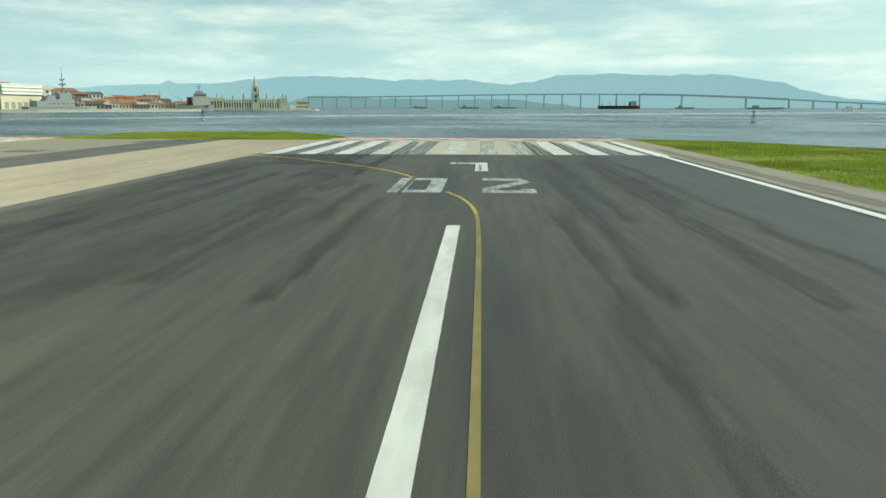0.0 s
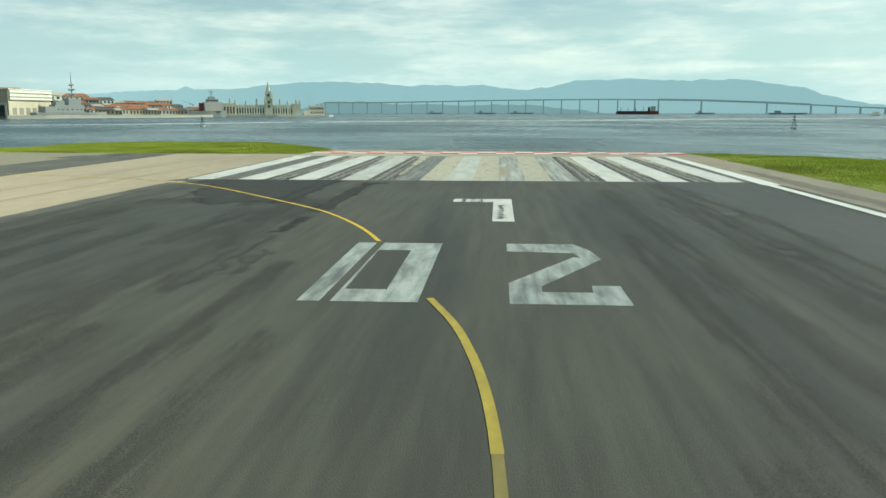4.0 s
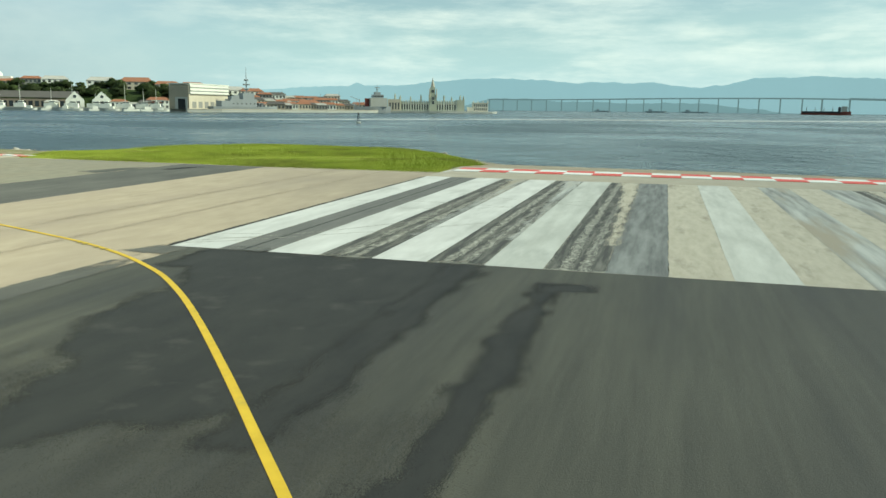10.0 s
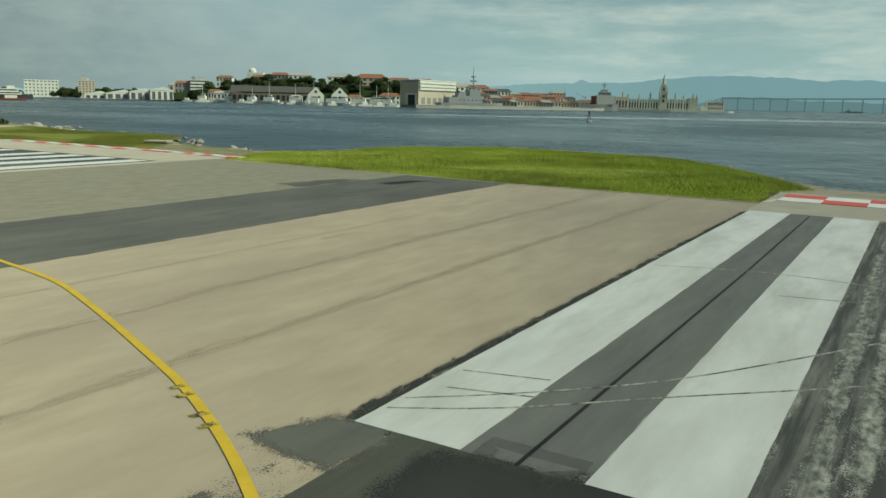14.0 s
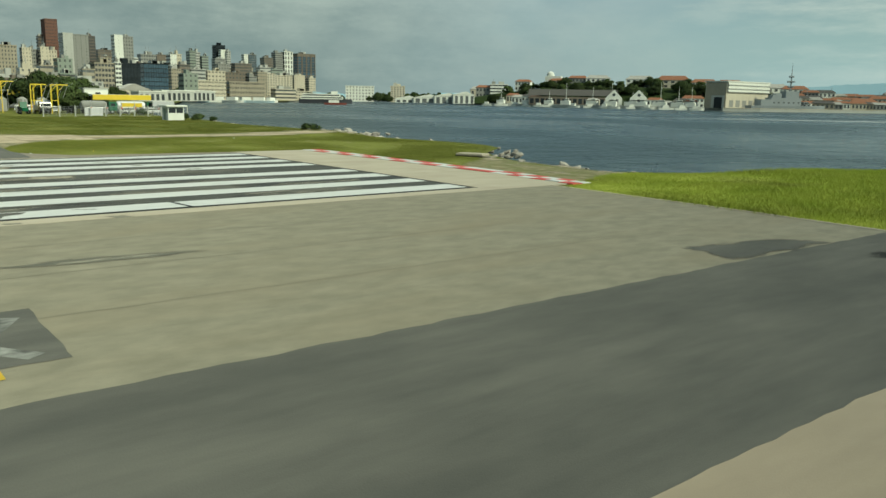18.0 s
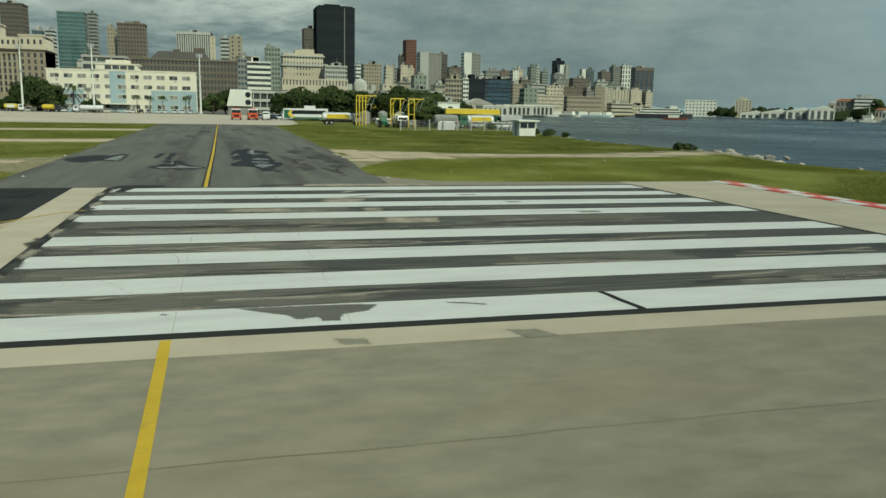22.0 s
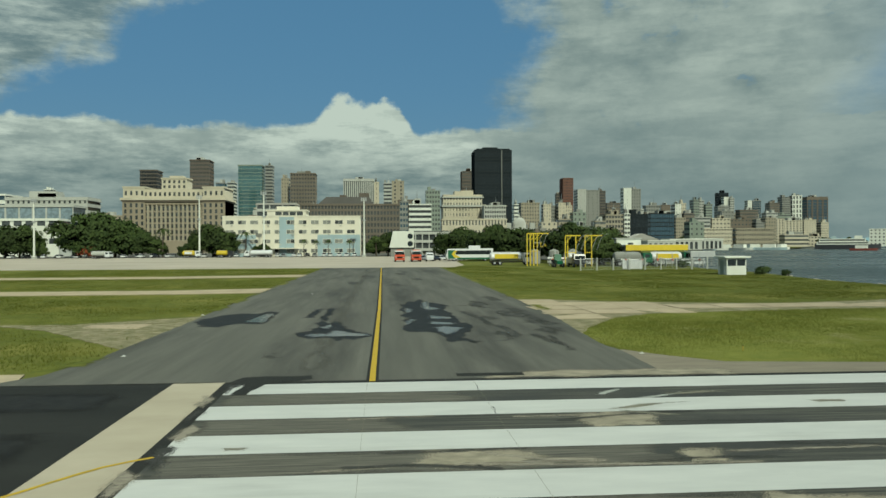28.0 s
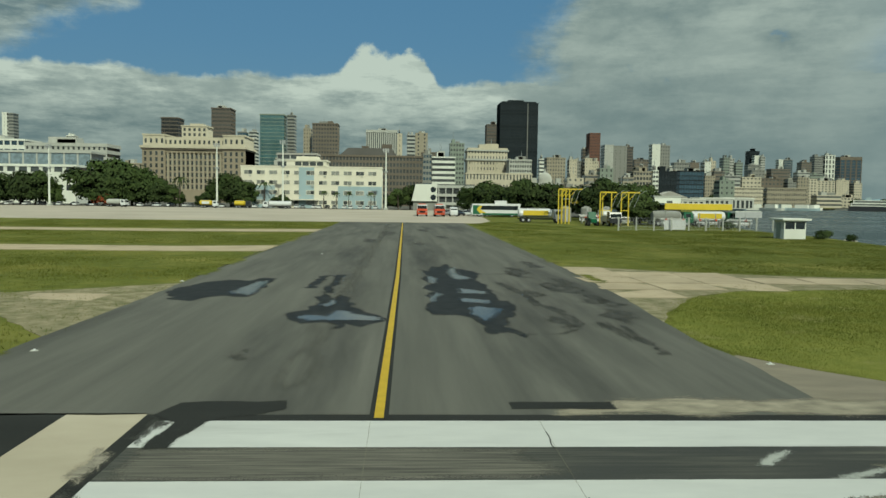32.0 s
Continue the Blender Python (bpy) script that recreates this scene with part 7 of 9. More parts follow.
def fire_truck(x, y):
    b = thing("fire_truck", x, y, 0, 0, "orange-red fire truck facing the runway", "fire truck", "fire trucks on the taxiway")
    part("body", profile([(-8, 0.7), (-0.2, 0.7), (0, 1.6), (-0.3, 2.0), (-8, 2.9)], 1.35, 0.06), C_RED, b)
    part("upper_body", profile([(-7.8, 1.9), (-0.45, 1.9), (-0.7, 3.1), (-7.8, 3.1)], 1.3, 0.05), C_WHITE, b)
    part("windscreen", boxes((-0.62, -0.36, -1.2, 1.2, 2.0, 2.85)), GLASSY, b)
    part("bumper", boxes((-0.1, 0.3, -1.35, 1.35, 0.5, 0.95)), C_RED, b)
    part("grille", boxes((-0.02, 0.06, -0.7, 0.7, 1.0, 1.45)), TYRE, b)
    for y2 in (-1.0, 1.0):
        part("headlight", tube(bmesh.new(), (-0.05, y2, 1.25), (0.06, y2, 1.25), 0.16, n=10), METAL, b)
    part("beacon", boxes((-1.4, -1.1, -0.9, 0.9, 3.1, 3.35)), C_RED, b)
    for xx in (-1.4, -5.4, -6.8):
        for yy in (-1.2, 1.2):
            wheel(b, xx, yy, 0.6, 0.35)


fire_truck(-222, 10.1)
fire_truck(-222, 14.7)


def bus(x, y, turn):
    b = thing("coach_bus", x, y, 0, turn, "white coach with green and yellow front parked by the grass", "bus")
    part("body", profile([(-6.6, 0.5), (6.4, 0.5), (6.75, 1.4), (6.3, 3.5), (-6.7, 3.6)], 1.3, 0.09), C_WHITE, b)
    part("window_band", boxes((-6.0, 4.0, -1.34, 1.34, 1.9, 3.0)), GLASSY, b)
    part("green_panel", boxes((4.1, 6.2, -1.335, 1.335, 0.7, 3.1)), C_GREEN, b, "green painted side")
    part("yellow_panel", profile([(2.6, 1.0), (4.4, 1.0), (5.2, 2.0), (4.4, 3.0), (3.6, 3.0), (4.3, 2.0)], 1.35), C_YELLOW, b, "yellow painted chevron")
    part("green_skirt", boxes((-6.4, 3.6, -1.335, 1.335, 0.55, 1.0)), C_GREEN, b)
    part("roof_unit", boxes((-3.0, 0.2, -0.95, 0.95, 3.55, 4.4)), C_WHITE, b)
    part("windscreen", boxes((6.35, 6.72, -1.15, 1.15, 1.6, 3.2)), GLASSY, b)
    for xx in (-4.4, 4.4):
        for yy in (-1.1, 1.1):
            wheel(b, xx, yy, 0.52, 0.3)


bus(-228, 30.0, -90)
b = thing("delivery_van", -227, 18.6, 0, 0, "white van parked on the apron", "van")
part("body", profile([(-2.6, 0.45), (2.5, 0.45), (2.55, 1.3), (1.7, 2.4), (-2.6, 2.5)], 1.0, 0.08), C_WHITE, b)
part("windscreen", boxes((1.75, 2.2, -0.85, 0.85, 1.4, 2.1)), GLASSY, b)
for xx in (-1.6, 1.6):
    for yy in (-0.9, 0.9):
        wheel(b, xx, yy, 0.36, 0.24)


# ---- fuel yard ----
def gantry(x, y, w, h, posts, reach, label):
    b = thing("loading_gantry", x, y, 0, 0, label, "gantry", "yellow loading gantries")
    for k in range(posts):
        yy = -w / 2 + w * k / (posts - 1)
        part("post", boxes((-0.1, 0.1, yy - 0.1, yy + 0.1, 0, h)), C_YELLOW, b)
        bm = bmesh.new()
        tube(bm, (0, yy, h - 1.5), (0, yy + 1.2, h - 0.15), 0.06, n=6)
        part("brace", bm, C_YELLOW, b)
    part("top_rail", boxes((-0.12, 0.12, -w / 2, w / 2 + reach, h - 0.05, h + 0.2)), C_YELLOW, b)
    part("cross_rail", boxes((-0.07, 0.07, -w / 2, w / 2, h * 0.45, h * 0.45 + 0.14)), C_YELLOW, b)
    part("back_post", boxes((-2.6, -2.4, -0.1, 0.1, 0, h)), C_YELLOW, b)
    part("tie_beam", boxes((-2.5, 0, -0.08, 0.08, h - 0.25, h)), C_YELLOW, b)
    for k in range(2):
        bm = bmesh.new()
        tube(bm, (0.3, w / 2 + k, h * 0.55), (0.7, w / 2 + 0.9 + k, h * 0.95), 0.05, n=6)
        tube(bm, (0.7, w / 2 + 0.9 + k, h * 0.95), (0.9, w / 2 + 2.2 + k, h * 1.08), 0.04, n=6)
        part("loading_arm", bm, METAL, b)


gantry(-172, 37.4, 2.2, 6.9, 4, 2.6, "tall yellow steel loading gantry")
gantry(-164, 43.9, 2.2, 6.3, 2, 1.0, "yellow steel loading gantry with arms")
gantry(-164, 47.6, 1.4, 6.3, 2, 2.2, "yellow steel loading gantry with arms")


def pipe_rack(x, y, seed):
    rnd = random.Random(seed)
    b = thing("pipe_rack", x, y, 0, 0, "grey pipes and valves on a low rack", "pipe rack", "pipe racks in the fuel yard")
    for k in range(3):
        yy = -2 + 2 * k
        part("support", boxes((-0.5, 0.5, yy - 0.05, yy + 0.05, 0, 1.5)), METAL, b)
    for k in range(4):
        z = 0.6 + 0.3 * k
        part("pipe", tube(bmesh.new(), (rnd.uniform(-0.4, 0.4), -2.4, z), (rnd.uniform(-0.4, 0.4), 2.4, z), 0.09, n=8), (METAL, C_WHITE, W_GREY)[k % 3], b)
    for k in range(2):
        yy = rnd.uniform(-2, 2)
        part("riser", tube(bmesh.new(), (0, yy, 0), (0, yy, rnd.uniform(2.0, 3.2)), 0.08, n=8), METAL, b)
        part("valve_wheel", tube(bmesh.new(), (0.25, yy, 1.4), (0.3, yy, 1.4), 0.22, n=10), C_RED, b)


for k, (x, y) in enumerate(((-176, 44.0), (-168, 47.4), (-158, 55.0), (-160, 62.5), (-157, 67), (-188, 46.5))):
    pipe_rack(x, y, 60 + k)


def canopy(x, y0, y1, z, depth, fascia, label):
    b = thing("yard_canopy", x, (y0 + y1) / 2, 0, 0, label, "canopy")
    hw = (y1 - y0) / 2
    part("roof", boxes((-depth, 0.2, -hw - 0.2, hw + 0.2, z, z + 0.35)), W_WHITE, b)
    part("fascia", boxes((0.2, 0.35, -hw - 0.2, hw + 0.2, z - 0.9, z + 0.3)), fascia, b, "yellow fascia board")
    for k in range(3):
        part("post", boxes((-1.2, -1.05, -hw + k * hw - 0.07, -hw + k * hw + 0.07, 0, z)), W_GREY, b)


canopy(-200, 45, 56, 4.9, 9, C_YELLOW, "white canopy with a yellow fascia")
canopy(-170, 57.5, 70.8, 4.1, 7, C_YELLOW, "long canopy with a bright yellow fascia")
canopy(-165, 69.8, 74.7, 2.7, 3, METAL, "low grey steel canopy")
b = thing("yard_office", -175, 59.6, 0, 0, "small white yard office with one window", "office hut")
part("wall", boxes((-4, 0, -2.8, 2.8, 0, 5.7)), W_WHITE, b)
part("roof", boxes((-4.2, 0.2, -3.0, 3.0, 5.7, 5.95)), W_PALE, b)
part("window", boxes((-0.05, 0.06, -0.2, 1.0, 3.4, 4.9)), G_DARK, b)
for k in range(3):
    b = thing("storage_tank", -190, 41.5 + 4.6 * k, 0, 0, "upright pale storage tank in the yard", "tank", "storage tanks")
    bm = bmesh.new()
    tube(bm, (0, 0, 0), (0, 0, 3.0), 1.2, 1.2, 18)
    tube(bm, (0, 0, 3.0), (0, 0, 3.5), 1.2, 0.3, 18)
    part("shell", bm, W_GREY, b)
    part("ladder", boxes((1.2, 1.3, -0.2, 0.2, 0, 3.2)), METAL, b)
b = thing("tractor", -161, 40.6, 0, 0, "green tractor in front of the fuel yard", "tractor")
part("body", profile([(-1.8, 0.6), (1.6, 0.6), (1.7, 1.3), (0.2, 1.45), (-1.8, 1.3)], 0.55, 0.05), C_GREEN, b)
part("cab", profile([(-1.4, 1.3), (0.1, 1.4), (-0.1, 2.6), (-1.3, 2.6)], 0.7, 0.04), C_GREEN, b)
part("window", boxes((-1.1, -0.2, -0.73, 0.73, 1.65, 2.4)), GLASSY, b)
for xx, r in ((-1.0, 0.75), (1.1, 0.45)):
    for yy in (-0.85, 0.85):
        wheel(b, xx, yy, r, 0.35)
b = thing("flatbed_truck", -161, 44.6, 0, 0, "dark truck standing beside a green tractor", "truck")
part("cab", profile([(0, 0.6), (2.0, 0.6), (2.0, 1.6), (1.7, 2.6), (0, 2.7)], 1.15, 0.06), C_DARK, b)
part("windscreen", boxes((1.76, 1.98, -1.0, 1.0, 1.6, 2.3)), GLASSY, b)
part("bed", boxes((-4.5, -0.1, -1.2, 1.2, 0.8, 1.9)), METAL, b)
for xx in (-3.6, 1.0):
    for yy in (-1.0, 1.0):
        wheel(b, xx, yy, 0.48, 0.3)


def fence():
    b = thing("yard_fence", 0, 0, 0, 0, "wire mesh fence on pale concrete posts", "fence")
    a, c = Vector((-138.8, 39.6, 0)), Vector((-143.6, 70, 0))
    n = 10
    for k in range(n + 1):
        p = a.lerp(c, k / n)
        part("post", boxes((p.x - 0.1, p.x + 0.1, p.y - 0.1, p.y + 0.1, 0, 2.2)), W_PALE, b)
    for k in range(n):
        p, q = a.lerp(c, k / n), a.lerp(c, (k + 1) / n)
        bm = bmesh.new()
        for j in range(5):
            z = 0.2 + j * 0.46
            tube(bm, (p.x, p.y, z), (q.x, q.y, z), 0.018, n=4, caps=False)
        for j in range(1, 12):
            r = p.lerp(q, j / 12)
            tube(bm, (r.x, r.y, 0.15), (r.x, r.y, 2.05), 0.014, n=4, caps=False)
        part("mesh_panel", bm, METAL, b)
    s = thing("sign_board", -141.2, 49.5, 0, 9, "plain white board on the fence", "board")
    part("board", boxes((0.2, 0.28, -1.9, 1.9, 0.15, 1.75)), C_WHITE, s)
    part("leg", boxes((0.12, 0.2, -1.7, -1.6, 0, 1.7)), METAL, s)
    part("leg", boxes((0.12, 0.2, 1.6, 1.7, 0, 1.7)), METAL, s)


fence()


def guard_hut():
    b = thing("guard_hut", -116.5, 57.4, -0.06, 4, "small white guard hut with dark windows and a flat roof", "hut")
    part("wall", boxes((-2.6, 0, -1.5, 1.6, 0, 1.35)), W_WHITE, b)
    for x0, x1, y0, y1 in ((-0.12, 0, -1.5, -1.35), (-0.12, 0, 0.0, 0.12), (-0.12, 0, 1.45, 1.6), (-2.6, -2.48, -1.5, -1.35), (-2.6, -2.48, 1.45, 1.6)):
        part("corner_post", boxes((x0, x1, y0, y1, 1.35, 2.5)), W_WHITE, b)
    part("window", boxes((-0.1, -0.04, -1.35, 0.0, 1.35, 2.3)), GLASSY, b)
    part("window", boxes((-0.1, -0.04, 0.12, 1.45, 1.35, 2.3)), GLASSY, b)
    part("side_window", boxes((-2.45, -0.15, 1.5, 1.56, 1.35, 2.3)), GLASSY, b)
    part("door", boxes((-1.9, -0.9, -1.56, -1.48, 0.05, 2.1)), W_GREEN, b, "grey-green door")
    # upper south wall in pale grey, its shade put into the colour
    part("side_wall", boxes((-2.6, -0.1, -1.48, -1.36, 1.35, 2.45)), W_PALE, b)
    part("lintel", boxes((-2.6, 0, -1.5, 1.6, 2.3, 2.5)), W_WHITE, b)
    part("roof", boxes((-3.0, 0.5, -2.0, 2.1, 2.5, 2.78), bevel=0.03), W_WHITE, b)


guard_hut()


def bush(x, y, r, seed):
    rnd = random.Random(seed)
    b = thing("bush", x, y, -0.1, 0, "low dark green bush on the bank", "bush")
    bm = bmesh.new()
    for k in range(7):
        leaf_quads(bm, Vector((rnd.uniform(-r, r) * 0.6, rnd.uniform(-r, r) * 0.6, r * rnd.uniform(0.3, 0.7))), r * 0.5, 60, r * 0.14, rnd)
    leaf_part("foliage", bm, LEAF, b, Vector((0, 0, 0)), rnd)
    part("stem", tube(bmesh.new(), (0, 0, -0.1), (0, 0, r * 0.4), 0.06, 0.04, 6), BARK, b)


for x, y, r, s in ((-118, 62, 1.4, 1), (-72, 61, 1.3, 2), (-112, 63, 1.0, 3), (-128, 63.5, 1.3, 4), (-150, 62, 1.6, 5)):
    bush(x, y, r, s)

# ---- wear on the pavements ----
SOFT_SET = {}


def soft_material(mat, grain):
    """The same surface, thinning out towards the rim in broken flecks."""
    key = (mat.name, grain)
    if key in SOFT_SET:
        return SOFT_SET[key]
    m = mat.copy()
    m.name = "thin_" + mat.name
    n, l = m.node_tree.nodes, m.node_tree.links
    at = n.new("ShaderNodeAttribute")
    at.attribute_name = "fade"
    geo = n.new("ShaderNodeNewGeometry")
    mp = n.new("ShaderNodeMapping")
    mp.inputs["Scale"].default_value = grain
    l.new(geo.outputs["Position"], mp.inputs[0])
    t = n.new("ShaderNodeTexNoise")
    t.inputs["Scale"].default_value, t.inputs["Detail"].default_value, t.inputs["Roughness"].default_value = 1.0, 9, 0.68
    l.new(mp.outputs[0], t.inputs[0])
    fine = n.new("ShaderNodeTexNoise")
    fine.inputs["Scale"].default_value, fine.inputs["Detail"].default_value = 38.0, 1.5
    l.new(geo.outputs["Position"], fine.inputs[0])
    a, b = n.new("ShaderNodeMath"), n.new("ShaderNodeMath")
    a.operation = b.operation = "MULTIPLY_ADD"
    l.new(t.outputs[0], a.inputs[0])
    a.inputs[1].default_value = 1.5
    l.new(at.outputs["Fac"], a.inputs[2])
    l.new(fine.outputs[0], b.inputs[0])
    b.inputs[1].default_value = 1.5
    l.new(a.outputs[0], b.inputs[2])
    r = n.new("ShaderNodeMapRange")
    r.inputs["From Min"].default_value, r.inputs["From Max"].default_value = 1.92, 2.08
    l.new(b.outputs[0], r.inputs[0])
    l.new(r.outputs[0], n["Principled BSDF"].inputs["Alpha"])
    SOFT_SET[key] = m
    return m


def soft_sheet(name, pts, z, mat, soft, grain):
    """A sheet over the outline, carrying how far each point lies inside it."""
    p = np.array(pts)
    lo, hi = p.min(0) - soft, p.max(0) + soft
    nx, ny = (int(max(3, min(60, (hi[k] - lo[k]) / (soft * 0.6)))) for k in (0, 1))
    gx, gy = np.meshgrid(np.linspace(lo[0], hi[0], nx + 1), np.linspace(lo[1], hi[1], ny + 1), indexing="ij")
    q = np.c_[gx.ravel(), gy.ravel()]
    dist = np.full(len(q), 1e9)
    inside = np.zeros(len(q), bool)
    for a, b in zip(p, np.roll(p, -1, 0)):
        e = b - a
        u = (((q - a) @ e) / max(e @ e, 1e-9)).clip(0, 1)
        dist = np.minimum(dist, np.hypot(*(q - a - u[:, None] * e).T))
        cross = (a[1] > q[:, 1]) != (b[1] > q[:, 1])
        with np.errstate(divide="ignore", invalid="ignore"):
            inside ^= cross & (q[:, 0] < e[0] * (q[:, 1] - a[1]) / (e[1] if e[1] else 1e-9) + a[0])
    fade = (0.5 + np.where(inside, dist, -dist) / (2 * soft)).clip(0, 1)
    idx = np.arange(len(q)).reshape(nx + 1, ny + 1)
    f = np.stack([idx[:-1, :-1], idx[1:, :-1], idx[1:, 1:], idx[:-1, 1:]], -1).reshape(-1, 4)
    f = f[(fade[f] > 0).any(1)]
    used, back = np.unique(f, return_inverse=True)
    me = bpy.data.meshes.new(name)
    me.from_pydata(np.c_[q[used], np.full(len(used), z)].tolist(), [], back.reshape(-1, 4).tolist())
    me.attributes.new("fade", "FLOAT", "POINT").data.foreach_set("value", fade[used].astype(np.float32))
    me.materials.append(soft_material(mat, grain))
    return new(name, me)


def stain(name, pts, z, mat, label, step=0.35, amount=0.12, seed=1, category="stain", soft=0.3, grain=(2.2, 1.2, 1)):
    if soft:
        return tagged(soft_sheet(name, ragged(pts, max(step, 0.5), amount, seed), z, mat, soft, grain), label, category, "", "structure")
    bm = bmesh.new()
    rim = [Vector((x, y, z)) for x, y in ragged(pts, step, amount, seed)]
    vs = [bm.verts.new(v) for v in rim]
    for tri in tessellate_polygon([rim]):
        try:
            bm.faces.new([vs[k] for k in tri])
        except ValueError:
            pass
    return tagged(finish(name, bm, mat), label, category, "", "structure")


DAMP = material("dark_sealed_asphalt", (0.014, 0.015, 0.013), (0.027, 0.028, 0.023), 0.88, 1.2, (1, 0.4, 1), 10, 0.3, 0.7, 0.3, 30, c=(0.045, 0.044, 0.037), c_scale=0.9, c_lo=0.58, c_hi=0.72)
stain("asphalt_patch", [(43.2, -0.1), (52.3, -0.1), (52.2, -8), (51.2, -13), (48.6, -15), (46.4, -10.5), (45.4, -8.5), (45.1, -6.5), (45.2, -4.8), (44.4, -3.1), (43.2, -2.8)], 0.0030, DAMP, "dark resealed asphalt beside the threshold", 0.4, 0.3, 3, soft=0.5, grain=(1.0, 0.6, 1))
SMEAR_DARK = material("dark_runway_smear", (0.018, 0.019, 0.017), (0.036, 0.036, 0.031), 0.8, 1.5, (1, 0.3, 1), 9, 0.3, 0.7, spec=0.35)
SMEAR_MID = material("faint_runway_smear", (0.036, 0.036, 0.030), (0.062, 0.060, 0.047), 0.7, 1.5, (1, 0.2, 1), 9, 0.3, 0.7, spec=0.4)
stain("tyre_smear", [(44.5, -13), (53.0, -13), (53.2, -40), (52.4, -75), (47, -75), (45, -40)], 0.0021, SMEAR_MID, "broad faint rubber smear on the runway", 2.0, 0.5, 27, soft=3.0, grain=(0.8, 0.12, 1))
# straight bands left by the wheels, with breaks
for i, (x, y0, y1, w) in enumerate(((54.7, -17.5, -2.0, 0.75), (54.6, -24.0, -19.5, 0.35), (54.5, -34.5, -25.0, 0.55), (55.5, -32.0, -28.0, 0.3), (51.9, -14.0, -0.2, 0.9), (51.2, -27.0, -17.0, 0.5), (54.4, -58, -38, 0.3), (49.0, -50, -22, 0.4),
                                  (69.5, -46, -6, 0.3), (71.8, -60, -10, 0.5), (73.0, -40, -2, 0.4), (58.2, -60, -38, 0.2), (66.8, -72, -44, 0.25), (47.0, -60, -24, 0.3), (56.6, -46, -30, 0.2), (68.0, -60, -24, 0.25))):
    n = 6
    rr = random.Random(610 + i)
    left = [(x - w / 2 + rr.uniform(-0.1, 0.1), y0 + (y1 - y0) * k / n) for k in range(n + 1)]
    right = [(x + w / 2 + rr.uniform(-0.1, 0.1), y0 + (y1 - y0) * k / n) for k in range(n, -1, -1)]
    stain("tyre_smear", left + right, 0.0033 + 0.00005 * i, SMEAR_DARK if i in (0, 1, 4) else SMEAR_MID, "dark straight rubber band on the runway", 0.5 if i < 5 else 3.0, 0.18 if i < 5 else 0.08, 20 + i, soft=0.35 if i < 5 else 0.6, grain=(2.0, 0.5, 1) if i < 5 else (2.0, 0.2, 1))
stain("tyre_smear", [(54.5, -3.2), (56.0, -2.6), (56.1, -1.9), (54.8, -2.0)], 0.0041, SMEAR_DARK, "dark rubber hook on the runway", 0.4, 0.2, 41, soft=0.4, grain=(1.5, 1.5, 1))
stain("seam_strip", [(41.2, -300), (42.35, -300), (42.35, -0.9), (41.25, -1.2)], 0.004, ASPHALT_GREY, "grey seam strip between asphalt and concrete", 1.0, 0.05, 8, soft=0.12)
# smoother, darker asphalt along the runway's east side
SMOOTH = material("smooth_dark_asphalt", (0.040, 0.043, 0.039), (0.056, 0.059, 0.053), 0.7, 1.4, (1, 0.1, 1), 9, 0.3, 0.7, 0.4, 30, spec=0.45, c=(0.032, 0.035, 0.033), c_scale=0.2, c_stretch=(1, 0.15, 1))
stain("asphalt_patch", [(74.6, -110), (80.1, -110), (80.1, -0.1), (73.9, -0.1), (74.4, -20)], 0.0026, SMOOTH, "smooth dark asphalt along the runway edge", 2.0, 0.25, 401, soft=0.9, grain=(1.2, 0.15, 1))
for i, (x, y, w, l) in enumerate(((73.5, -17, 1.5, 2.2), (72.8, -27.4, 1.0, 1.8))):
    stain("concrete_stain", [(x - w / 2, y - l / 2), (x + w / 3, y - l / 3), (x + w / 2, y + l / 3), (x - w / 3, y + l / 2)], 0.0030, ASPHALT_GREY, "pale scuffed patch on the runway", 0.4, 0.2, 402 + i, soft=0.5, grain=(1.5, 0.8, 1))
stain("concrete_stain", [(82.1, -110), (82.9, -110), (83.1, -30), (83.0, 10), (82.2, 12), (82.0, -30)], 0.0, CONC_BROWN, "brown dirt strip along the shoulder", 1.5, 0.15, 405, soft=0.5, grain=(3, 0.3, 1))
# cross scratches on the stripes and dark line in the second lane
painted_line("tar_line", [(44.25, 0), (44.3, 15), (44.25, 30)], 0.07, 0.007, TAR, "thin tar line along the pavement", "tar line")
for i, pts in enumerate(([(41.7, 1.2), (43.3, 2.6), (45.4, 5.0), (48.6, 10.2)], [(41.7, 0.7), (43.2, 1.7), (45.2, 3.6), (48, 6.2), (51, 9.5)], [(45.6, 12.5), (48.7, 13.4), (51.5, 15.8), (54, 19.2)], [(41.8, 14.5), (45, 15.4), (48.8, 15.0), (52.3, 14.2)],
                         [(49.0, 18.6), (52.2, 17.0), (55.9, 15.8)], [(42.0, 2.0), (43.4, 2.4)], [(41.8, 2.9), (43.3, 3.3)])):
    painted_line("tyre_scuff", smooth_line(pts, 0.4), 0.06, 0.0085, RUBBER, "thin curved tyre scuff across the stripes", "scuff")
SCUFF = material("rubber_scuff", (0.03, 0.03, 0.025), (0.40, 0.31, 0.04), 0.8, 9.0, (1, 1, 1), 6, 0.4, 0.62)
# dark ticks across the yellow line
for i, y in enumerate((-0.48, -0.68, -1.1, -1.32)):
    x = 38.4 - (y + 0.5) * 1.9
    stain("line_scuff", [(x - 0.08, y - 0.12), (x + 0.04, y - 0.14), (x + 0.1, y + 0.1), (x - 0.05, y + 0.12)], 0.0125, SCUFF, "dark scuff on the yellow line", 0.08, 0.04, 230 + i, soft=0.06, grain=(9, 9, 1))
